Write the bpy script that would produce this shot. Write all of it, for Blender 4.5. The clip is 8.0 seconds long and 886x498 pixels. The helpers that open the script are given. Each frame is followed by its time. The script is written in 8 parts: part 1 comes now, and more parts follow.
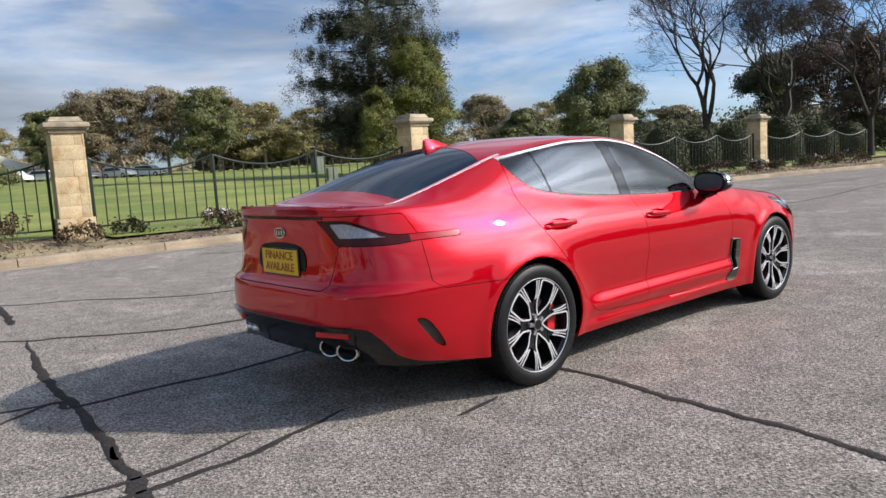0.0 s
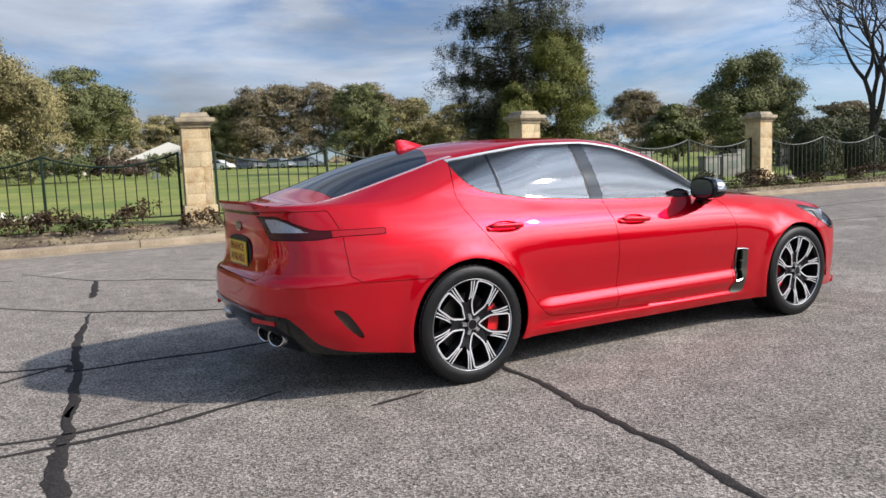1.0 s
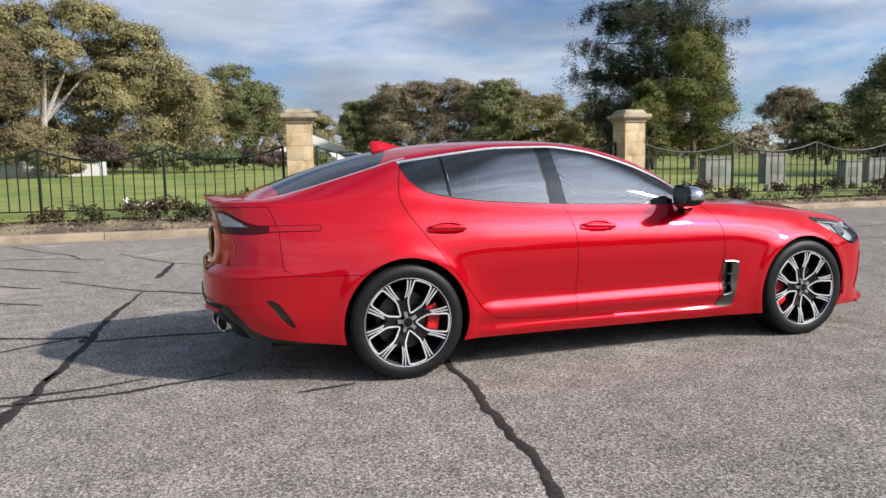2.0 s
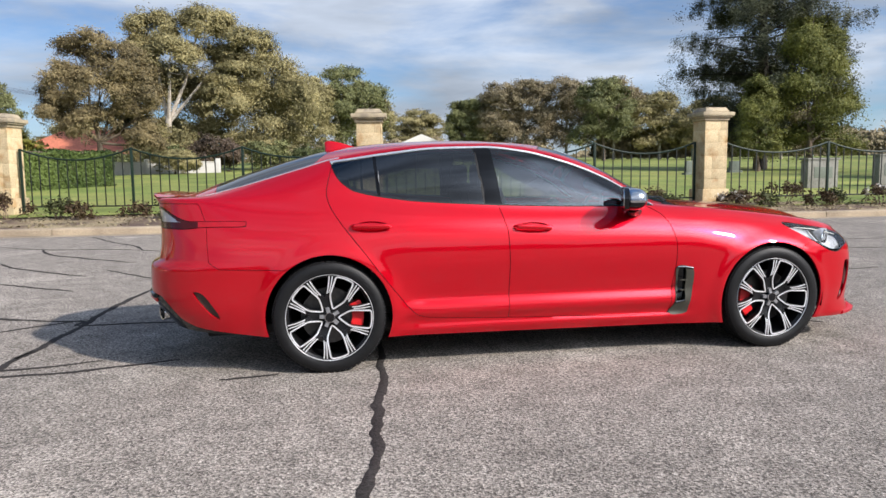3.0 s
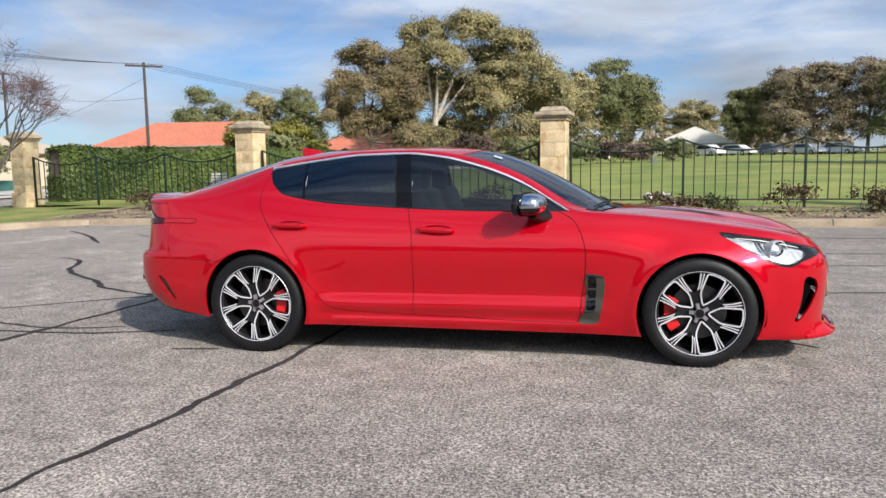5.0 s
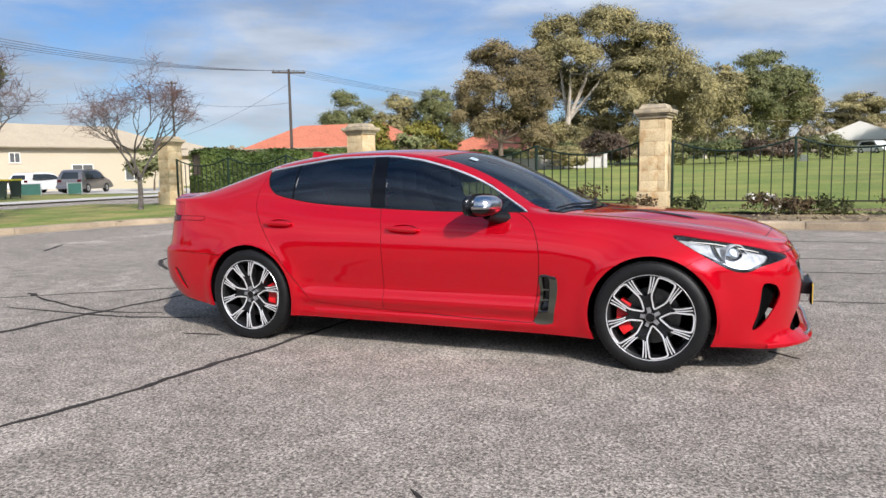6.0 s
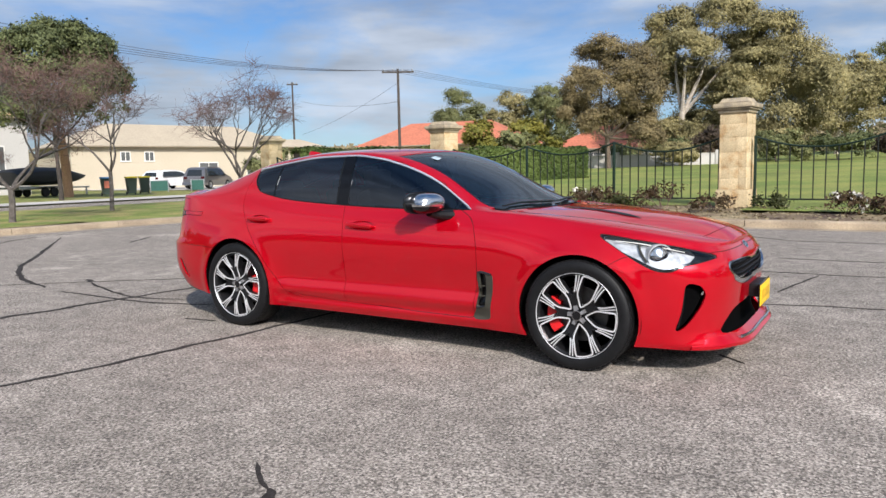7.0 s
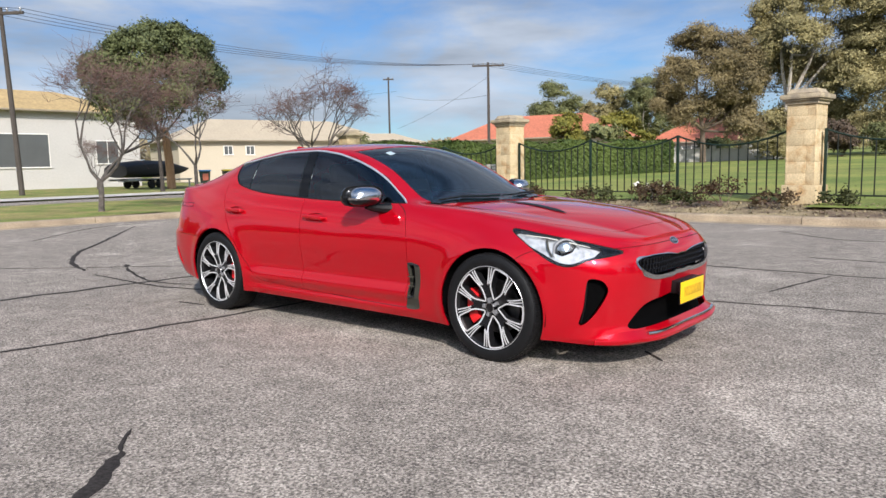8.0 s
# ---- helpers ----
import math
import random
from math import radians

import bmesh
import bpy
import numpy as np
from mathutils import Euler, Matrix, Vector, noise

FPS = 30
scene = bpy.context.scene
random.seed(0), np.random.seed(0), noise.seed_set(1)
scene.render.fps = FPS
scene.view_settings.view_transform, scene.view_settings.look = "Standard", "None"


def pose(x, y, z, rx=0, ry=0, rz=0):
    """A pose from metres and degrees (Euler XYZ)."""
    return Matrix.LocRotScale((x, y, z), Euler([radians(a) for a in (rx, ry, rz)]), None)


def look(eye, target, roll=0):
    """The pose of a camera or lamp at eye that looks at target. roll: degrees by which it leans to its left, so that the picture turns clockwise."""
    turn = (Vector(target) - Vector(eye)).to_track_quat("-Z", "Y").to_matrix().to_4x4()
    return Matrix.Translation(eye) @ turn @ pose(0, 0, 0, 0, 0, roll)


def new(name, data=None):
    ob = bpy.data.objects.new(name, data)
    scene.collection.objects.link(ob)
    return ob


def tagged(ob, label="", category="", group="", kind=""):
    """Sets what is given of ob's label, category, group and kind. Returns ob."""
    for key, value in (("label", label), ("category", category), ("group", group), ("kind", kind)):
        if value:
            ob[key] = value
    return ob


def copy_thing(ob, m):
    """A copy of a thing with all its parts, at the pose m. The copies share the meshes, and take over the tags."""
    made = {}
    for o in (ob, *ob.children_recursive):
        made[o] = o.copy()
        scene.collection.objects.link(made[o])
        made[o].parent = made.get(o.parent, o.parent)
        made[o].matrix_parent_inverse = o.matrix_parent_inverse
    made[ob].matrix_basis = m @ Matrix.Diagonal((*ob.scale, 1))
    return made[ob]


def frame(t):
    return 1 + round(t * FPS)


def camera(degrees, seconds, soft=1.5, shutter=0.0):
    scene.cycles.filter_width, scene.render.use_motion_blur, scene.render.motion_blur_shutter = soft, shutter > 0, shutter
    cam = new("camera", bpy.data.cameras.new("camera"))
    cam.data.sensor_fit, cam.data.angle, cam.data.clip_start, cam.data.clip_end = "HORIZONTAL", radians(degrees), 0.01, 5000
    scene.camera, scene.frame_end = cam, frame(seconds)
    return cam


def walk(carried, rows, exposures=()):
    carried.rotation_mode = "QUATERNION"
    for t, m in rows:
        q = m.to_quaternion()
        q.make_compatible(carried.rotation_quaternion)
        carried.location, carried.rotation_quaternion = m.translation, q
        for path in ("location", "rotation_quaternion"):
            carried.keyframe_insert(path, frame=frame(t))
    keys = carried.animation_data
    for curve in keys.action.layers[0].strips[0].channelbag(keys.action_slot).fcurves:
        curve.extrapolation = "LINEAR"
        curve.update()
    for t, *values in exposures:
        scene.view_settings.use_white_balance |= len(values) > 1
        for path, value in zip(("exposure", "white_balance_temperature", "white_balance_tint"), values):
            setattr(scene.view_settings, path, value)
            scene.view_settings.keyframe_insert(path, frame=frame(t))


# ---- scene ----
cam = camera(62.5, 8.0)
PATH = [
    (0, (-4.434, -3.506, 1.238), (-3.122, -2.013, 1.012), -3.5),
    (0.5, (-4.05, -3.952, 1.222), (-2.898, -2.332, 1.004), -3.1),
    (1, (-3.571, -4.302, 1.213), (-2.59, -2.573, 0.995), -2.4),
    (1.5, (-3.09, -4.617, 1.218), (-2.288, -2.798, 0.999), -1.6),
    (3, (-1.533, -5.197, 1.204), (-1.185, -3.239, 0.988), -0.7),
    (3.5, (-0.97, -5.327, 1.221), (-0.784, -3.348, 1.0), -0.7),
    (4, (-0.379, -5.451, 1.226), (-0.375, -3.464, 1.003), -0.7),
    (4.5, (0.202, -5.465, 1.242), (0.007, -3.487, 1.02), -0.8),
    (6, (1.973, -5.3, 1.238), (1.206, -3.466, 1.023), -1.1),
    (6.5, (2.503, -5.119, 1.247), (1.585, -3.355, 1.033), -1.2),
    (7, (3.063, -4.951, 1.229), (2.012, -3.264, 1.012), -1.2),
    (7.5, (3.568, -4.705, 1.229), (2.396, -3.1, 1.005), -1.2),
    (8, (4.069, -4.443, 1.216), (2.797, -2.917, 0.987), -1.1),
]
walk(cam, [(t, look(eye, target, roll)) for t, eye, target, roll in PATH], [(0.0, 0.26), (1.5, 0.22), (3.0, 0.40), (4.5, 0.38), (6.0, 0.35), (8.0, 0.29)])

# ---- light: low winter sun over the camera's shoulder, broken cloud ----
SUN = Vector((1.08, -1.0, 1.0)).normalized()
world = bpy.data.worlds.new("world")
scene.world = world
world.use_nodes = True
wn, wl = world.node_tree.nodes, world.node_tree.links
wn.clear()
w_out = wn.new("ShaderNodeOutputWorld")
w_bg = wn.new("ShaderNodeBackground")
w_sky = wn.new("ShaderNodeTexSky")
w_sky.sky_type = "NISHITA"
w_sky.sun_disc = False
w_sky.sun_elevation = math.asin(SUN.z)
w_sky.sun_rotation = math.atan2(SUN.x, SUN.y)
w_sky.air_density, w_sky.dust_density, w_sky.ozone_density = 1.0, 0.4, 3.0
w_co = wn.new("ShaderNodeTexCoord")
w_map = wn.new("ShaderNodeMapping")
w_map.inputs["Scale"].default_value = (1.9, 1.9, 7.0)
w_map.inputs["Rotation"].default_value = (0.05, -0.10, 0.5)
w_noise = wn.new("ShaderNodeTexNoise")
w_noise.inputs["Scale"].default_value = 1.5
w_noise.inputs["Detail"].default_value = 9.0
w_noise.inputs["Roughness"].default_value = 0.58
w_noise.inputs["Distortion"].default_value = 0.35
w_ramp = wn.new("ShaderNodeValToRGB")
w_ramp.color_ramp.elements[0].position, w_ramp.color_ramp.elements[1].position = 0.34, 0.57
w_ramp.color_ramp.elements[0].color = (0.0, 0.0, 0.0, 1)
w_ramp.color_ramp.elements[1].color = (0.9, 0.9, 0.9, 1)
w_mix = wn.new("ShaderNodeMix")
w_mix.data_type = "RGBA"
w_bg.inputs["Strength"].default_value = 0.073
wl.new(w_co.outputs["Generated"], w_map.inputs["Vector"])
wl.new(w_map.outputs["Vector"], w_noise.inputs["Vector"])
# the cloud closes in towards the sun
w_dot = wn.new("ShaderNodeVectorMath")
w_dot.operation = "DOT_PRODUCT"
w_dot.inputs[1].default_value = SUN
w_veil = wn.new("ShaderNodeMapRange")
w_veil.inputs["From Min"].default_value, w_veil.inputs["From Max"].default_value = 0.6, 0.92
w_veil.inputs["To Min"].default_value, w_veil.inputs["To Max"].default_value = 0.0, 0.25
w_cover = wn.new("ShaderNodeMath")
wl.new(w_co.outputs["Generated"], w_dot.inputs[0])
wl.new(w_dot.outputs["Value"], w_veil.inputs["Value"])
wl.new(w_noise.outputs["Fac"], w_cover.inputs[0])
wl.new(w_veil.outputs["Result"], w_cover.inputs[1])
# and it is thicker above the strip of clear air over the horizon
w_split = wn.new("ShaderNodeSeparateXYZ")
w_rise = wn.new("ShaderNodeMapRange")
w_rise.inputs["From Min"].default_value, w_rise.inputs["From Max"].default_value = 0.2, 0.4
w_rise.inputs["To Min"].default_value, w_rise.inputs["To Max"].default_value = 0.0, 0.1
w_total = wn.new("ShaderNodeMath")
wl.new(w_co.outputs["Generated"], w_split.inputs["Vector"])
wl.new(w_split.outputs["Z"], w_rise.inputs["Value"])
wl.new(w_cover.outputs["Value"], w_total.inputs[0])
wl.new(w_rise.outputs["Result"], w_total.inputs[1])
wl.new(w_total.outputs["Value"], w_ramp.inputs["Fac"])
wl.new(w_ramp.outputs["Color"], w_mix.inputs["Factor"])
w_tint = wn.new("ShaderNodeVectorMath")
w_tint.operation = "MULTIPLY"
w_tint.inputs[1].default_value = (0.67, 0.88, 1.15)
wl.new(w_sky.outputs["Color"], w_tint.inputs[0])
wl.new(w_tint.outputs["Vector"], w_mix.inputs["A"])
# grey undersides and bright tops of the cloud
w_map2 = wn.new("ShaderNodeMapping")
w_map2.inputs["Scale"].default_value = (2.4, 2.4, 13.0)
w_map2.inputs["Rotation"].default_value = (0.04, -0.06, 1.1)
w_noise2 = wn.new("ShaderNodeTexNoise")
w_noise2.inputs["Scale"].default_value, w_noise2.inputs["Detail"].default_value = 1.3, 8.0
w_shade = wn.new("ShaderNodeMapRange")
w_shade.inputs["From Min"].default_value, w_shade.inputs["From Max"].default_value = 0.35, 0.65
w_shade.inputs["To Min"].default_value, w_shade.inputs["To Max"].default_value = 0.62, 1.2
w_cloud = wn.new("ShaderNodeVectorMath")
w_cloud.operation = "SCALE"
w_cloud.inputs[0].default_value = (5.85, 6.5, 7.6)
wl.new(w_co.outputs["Generated"], w_map2.inputs["Vector"])
wl.new(w_map2.outputs["Vector"], w_noise2.inputs["Vector"])
wl.new(w_noise2.outputs["Fac"], w_shade.inputs["Value"])
wl.new(w_shade.outputs["Result"], w_cloud.inputs["Scale"])
wl.new(w_cloud.outputs["Vector"], w_mix.inputs["B"])
# cloud is brighter towards the sun
w_glow = wn.new("ShaderNodeMapRange")
w_glow.inputs["From Min"].default_value, w_glow.inputs["From Max"].default_value = -0.4, 0.8
w_glow.inputs["To Min"].default_value, w_glow.inputs["To Max"].default_value = 1.08, 1.5
w_glow.interpolation_type = "SMOOTHSTEP"
w_aura = wn.new("ShaderNodeMapRange")
w_aura.interpolation_type = "SMOOTHSTEP"
w_aura.inputs["From Min"].default_value, w_aura.inputs["From Max"].default_value = 0.89, 1.0
w_aura.inputs["To Min"].default_value, w_aura.inputs["To Max"].default_value = 0.0, 10.0
w_sum = wn.new("ShaderNodeMath")
w_scale = wn.new("ShaderNodeVectorMath")
w_scale.operation = "SCALE"
wl.new(w_dot.outputs["Value"], w_glow.inputs["Value"])
w_warm = wn.new("ShaderNodeMix")
w_warm.data_type = "RGBA"
w_warm.blend_type = "MULTIPLY"
w_warm.inputs["B"].default_value = (1.05, 1.0, 0.93, 1)
w_near = wn.new("ShaderNodeMapRange")
w_near.inputs["From Min"].default_value, w_near.inputs["From Max"].default_value = 0.5, 0.95
wl.new(w_dot.outputs["Value"], w_near.inputs["Value"])
wl.new(w_near.outputs["Result"], w_warm.inputs["Factor"])
wl.new(w_mix.outputs["Result"], w_warm.inputs["A"])
wl.new(w_warm.outputs["Result"], w_scale.inputs[0])
wl.new(w_dot.outputs["Value"], w_aura.inputs["Value"])
wl.new(w_glow.outputs["Result"], w_sum.inputs[0])
wl.new(w_aura.outputs["Result"], w_sum.inputs[1])
wl.new(w_sum.outputs["Value"], w_scale.inputs["Scale"])
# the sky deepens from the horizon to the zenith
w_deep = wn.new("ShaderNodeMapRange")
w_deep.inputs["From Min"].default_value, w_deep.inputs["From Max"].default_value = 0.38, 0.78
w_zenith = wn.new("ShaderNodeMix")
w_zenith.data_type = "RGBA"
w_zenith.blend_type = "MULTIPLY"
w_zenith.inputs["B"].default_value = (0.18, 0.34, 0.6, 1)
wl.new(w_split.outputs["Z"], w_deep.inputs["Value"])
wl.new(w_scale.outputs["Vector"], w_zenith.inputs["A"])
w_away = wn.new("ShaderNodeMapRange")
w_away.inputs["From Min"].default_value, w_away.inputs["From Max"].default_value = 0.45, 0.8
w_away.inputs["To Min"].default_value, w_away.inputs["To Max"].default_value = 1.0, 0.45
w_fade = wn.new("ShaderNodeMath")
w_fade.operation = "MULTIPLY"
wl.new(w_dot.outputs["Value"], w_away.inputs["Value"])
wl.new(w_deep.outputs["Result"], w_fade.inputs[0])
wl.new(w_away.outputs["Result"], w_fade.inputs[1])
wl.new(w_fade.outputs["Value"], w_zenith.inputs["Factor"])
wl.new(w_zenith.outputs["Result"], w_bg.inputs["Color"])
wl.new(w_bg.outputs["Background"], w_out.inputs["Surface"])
sun = new("sun", bpy.data.lights.new("sun", "SUN"))
sun.data.energy, sun.data.angle, sun.data.color = 4.6, radians(1.8), (1.0, 0.925, 0.855)
sun.matrix_world = look(SUN * 50, (0, 0, 0))
scene.view_settings.exposure = 0.0

# ---- materials ----
def material(name, color, rough=0.6, metal=0.0, dark=0.7, light=1.15, grain=40.0, stain=1.2, bump=0.0, bump_scale=120.0, coat=0.0, vary=0.0, spec=0.5, stretch=None):
    """A node material: a base colour with grain and stains at two scales, and fine relief."""
    m = bpy.data.materials.new(name)
    m.use_nodes = True
    n, l = m.node_tree.nodes, m.node_tree.links
    b = n["Principled BSDF"]
    b.inputs["Roughness"].default_value, b.inputs["Metallic"].default_value = rough, metal
    b.inputs["Coat Weight"].default_value, b.inputs["Coat Roughness"].default_value = coat, 0.03
    b.inputs["Specular IOR Level"].default_value = spec
    co = n.new("ShaderNodeTexCoord").outputs["Object"]
    if stretch:
        mp = n.new("ShaderNodeMapping")
        mp.inputs["Scale"].default_value = stretch
        l.new(co, mp.inputs["Vector"])
        co = mp.outputs["Vector"]
    value = None
    for scale, lo, hi, detail in ((grain, dark, light, 3.0), (stain, 0.5 + dark / 2, 0.5 + light / 2, 4.0)):
        t = n.new("ShaderNodeTexNoise")
        t.inputs["Scale"].default_value, t.inputs["Detail"].default_value = scale, detail
        l.new(co, t.inputs["Vector"])
        r = n.new("ShaderNodeMapRange")
        r.inputs["From Min"].default_value, r.inputs["From Max"].default_value = 0.3, 0.7
        r.inputs["To Min"].default_value, r.inputs["To Max"].default_value = lo, hi
        l.new(t.outputs["Fac"], r.inputs["Value"])
        if value is None:
            value = r.outputs["Result"]
        else:
            mu = n.new("ShaderNodeMath")
            mu.operation = "MULTIPLY"
            l.new(value, mu.inputs[0]), l.new(r.outputs["Result"], mu.inputs[1])
            value = mu.outputs["Value"]
    if vary:
        rnd = n.new("ShaderNodeObjectInfo").outputs["Random"] if vary > 0 else n.new("ShaderNodeNewGeometry").outputs["Random Per Island"]
        r = n.new("ShaderNodeMapRange")
        r.inputs["To Min"].default_value, r.inputs["To Max"].default_value = 1 - abs(vary), 1 + abs(vary)
        l.new(rnd, r.inputs["Value"])
        mu = n.new("ShaderNodeMath")
        mu.operation = "MULTIPLY"
        l.new(value, mu.inputs[0]), l.new(r.outputs["Result"], mu.inputs[1])
        value = mu.outputs["Value"]
    sc = n.new("ShaderNodeVectorMath")
    sc.operation = "SCALE"
    sc.inputs[0].default_value = color
    l.new(value, sc.inputs["Scale"])
    l.new(sc.outputs["Vector"], b.inputs["Base Color"])
    if bump:
        t = n.new("ShaderNodeTexNoise")
        t.inputs["Scale"].default_value, t.inputs["Detail"].default_value = bump_scale, 4.0
        l.new(co, t.inputs["Vector"])
        bp = n.new("ShaderNodeBump")
        bp.inputs["Strength"].default_value, bp.inputs["Distance"].default_value = bump, 0.01
        l.new(t.outputs["Fac"], bp.inputs["Height"])
        l.new(bp.outputs["Normal"], b.inputs["Normal"])
    return m


def glass_material(name, tint, ior=1.5, rough=0.0, haze_film=0.0):
    """A thin pane: it tints what is behind it and reflects by Fresnel."""
    m = bpy.data.materials.new(name)
    m.use_nodes = True
    n, l = m.node_tree.nodes, m.node_tree.links
    n.remove(n["Principled BSDF"])
    tr, gl, fr, mx = (n.new("ShaderNode" + k) for k in ("BsdfTransparent", "BsdfGlossy", "Fresnel", "MixShader"))
    tr.inputs["Color"].default_value = (*tint, 1)
    gl.inputs["Roughness"].default_value = rough
    fr.inputs["IOR"].default_value = ior
    l.new(fr.outputs["Fac"], mx.inputs["Fac"])
    l.new(tr.outputs["BSDF"], mx.inputs[1]), l.new(gl.outputs["BSDF"], mx.inputs[2])
    if haze_film:  # a thin dust film, tinted blue to paint sky haze on the pane
        df, md = n.new("ShaderNodeBsdfDiffuse"), n.new("ShaderNodeMixShader")
        df.inputs["Color"].default_value = (0.36, 0.6, 0.82, 1)
        md.inputs["Fac"].default_value = haze_film
        l.new(mx.outputs["Shader"], md.inputs[1]), l.new(df.outputs["BSDF"], md.inputs[2])
        mx = md
    l.new(mx.outputs["Shader"], n["Material Output"].inputs["Surface"])
    return m


def asphalt_material():
    """Worn chip seal: pale stones of a few millimetres in dark binder, with broad patches."""
    m = material("asphalt", (0.224, 0.199, 0.174), rough=0.9, dark=0.8, light=1.16, grain=5.0, stain=0.45, spec=0.12)
    n, l = m.node_tree.nodes, m.node_tree.links
    b = n["Principled BSDF"]
    b.inputs["Diffuse Roughness"].default_value = 0.15
    base = b.inputs["Base Color"].links[0].from_socket
    co = n.new("ShaderNodeTexCoord").outputs["Object"]
    v = n.new("ShaderNodeTexVoronoi")
    v.inputs["Scale"].default_value = 120.0
    v2 = n.new("ShaderNodeTexNoise")
    v2.inputs["Scale"].default_value, v2.inputs["Detail"].default_value = 55.0, 5.0
    l.new(co, v.inputs["Vector"]), l.new(co, v2.inputs["Vector"])
    bw = n.new("ShaderNodeRGBToBW")
    l.new(v.outputs["Color"], bw.inputs["Color"])
    r = n.new("ShaderNodeMapRange")
    r.inputs["From Min"].default_value, r.inputs["From Max"].default_value = 0.2, 0.8
    r.inputs["To Min"].default_value, r.inputs["To Max"].default_value = 0.45, 1.62
    l.new(bw.outputs["Val"], r.inputs["Value"])
    r2 = n.new("ShaderNodeMapRange")
    r2.inputs["From Min"].default_value, r2.inputs["From Max"].default_value = 0.35, 0.65
    r2.inputs["To Min"].default_value, r2.inputs["To Max"].default_value = 0.6, 1.4
    l.new(v2.outputs["Fac"], r2.inputs["Value"])
    mu = n.new("ShaderNodeMath")
    mu.operation = "MULTIPLY"
    l.new(r.outputs["Result"], mu.inputs[0]), l.new(r2.outputs["Result"], mu.inputs[1])
    v3 = n.new("ShaderNodeTexNoise")
    v3.inputs["Scale"].default_value, v3.inputs["Detail"].default_value, v3.inputs["Distortion"].default_value = 0.9, 9.0, 0.6
    l.new(co, v3.inputs["Vector"])
    r3 = n.new("ShaderNodeMapRange")  # pale scuffs
    r3.inputs["From Min"].default_value, r3.inputs["From Max"].default_value = 0.56, 0.7
    r3.inputs["To Min"].default_value, r3.inputs["To Max"].default_value = 1.0, 1.35
    l.new(v3.outputs["Fac"], r3.inputs["Value"])
    mu2 = n.new("ShaderNodeMath")
    mu2.operation = "MULTIPLY"
    l.new(mu.outputs["Value"], mu2.inputs[0]), l.new(r3.outputs["Result"], mu2.inputs[1])
    mu = mu2
    sc = n.new("ShaderNodeVectorMath")
    sc.operation = "SCALE"
    l.new(base, sc.inputs[0]), l.new(mu.outputs["Value"], sc.inputs["Scale"])
    l.new(sc.outputs["Vector"], b.inputs["Base Color"])
    bp = n.new("ShaderNodeBump")
    bp.inputs["Strength"].default_value, bp.inputs["Distance"].default_value = 0.7, 0.006
    l.new(v.outputs["Distance"], bp.inputs["Height"])
    l.new(bp.outputs["Normal"], b.inputs["Normal"])
    return m


def two_tone(name, a, c, scale, rough=0.9, lo=0.4, hi=0.6, **more):
    """A material whose colour wanders between two, in patches of the given scale."""
    m = material(name, a, rough=rough, **more)
    n, l = m.node_tree.nodes, m.node_tree.links
    s = n["Principled BSDF"].inputs["Base Color"].links[0].from_node
    co = n.new("ShaderNodeTexCoord").outputs["Object"]
    t = n.new("ShaderNodeTexNoise")
    t.inputs["Scale"].default_value, t.inputs["Detail"].default_value = scale, 5.0
    l.new(co, t.inputs["Vector"])
    r = n.new("ShaderNodeMapRange")
    r.inputs["From Min"].default_value, r.inputs["From Max"].default_value = lo, hi
    l.new(t.outputs["Fac"], r.inputs["Value"])
    mx = n.new("ShaderNodeMix")
    mx.data_type = "RGBA"
    mx.inputs["A"].default_value, mx.inputs["B"].default_value = (*a, 1), (*c, 1)
    l.new(r.outputs["Result"], mx.inputs["Factor"])
    l.new(mx.outputs["Result"], s.inputs[0])
    return m


def leaf_material(name, a, c):
    """Foliage: each leaf its own shade between two greens, a little light passing through."""
    m = bpy.data.materials.new(name)
    m.use_nodes = True
    n, l = m.node_tree.nodes, m.node_tree.links
    b = n["Principled BSDF"]
    b.inputs["Roughness"].default_value, b.inputs["Specular IOR Level"].default_value = 0.6, 0.2
    mx = n.new("ShaderNodeMix")
    mx.data_type = "RGBA"
    mx.inputs["A"].default_value, mx.inputs["B"].default_value = (*a, 1), (*c, 1)
    t = n.new("ShaderNodeTexNoise")
    t.inputs["Scale"].default_value, t.inputs["Detail"].default_value = 0.5, 2.0
    l.new(n.new("ShaderNodeTexCoord").outputs["Object"], t.inputs["Vector"])
    ad = n.new("ShaderNodeMath")
    ad.operation = "MULTIPLY_ADD"
    ad.inputs[1].default_value = 0.6
    l.new(n.new("ShaderNodeNewGeometry").outputs["Random Per Island"], ad.inputs[0])
    sb = n.new("ShaderNodeMath")
    sb.operation = "MULTIPLY_ADD"
    sb.inputs[1].default_value, sb.inputs[2].default_value = 1.6, -0.6
    l.new(t.outputs["Fac"], sb.inputs[0]), l.new(sb.outputs["Value"], ad.inputs[2])
    l.new(ad.outputs["Value"], mx.inputs["Factor"])
    l.new(mx.outputs["Result"], b.inputs["Base Color"])
    tl = n.new("ShaderNodeBsdfTranslucent")
    l.new(mx.outputs["Result"], tl.inputs["Color"])
    ms = n.new("ShaderNodeMixShader")
    ms.inputs["Fac"].default_value = 0.1
    l.new(b.outputs["BSDF"], ms.inputs[1]), l.new(tl.outputs["BSDF"], ms.inputs[2])
    l.new(ms.outputs["Shader"], n["Material Output"].inputs["Surface"])
    return m


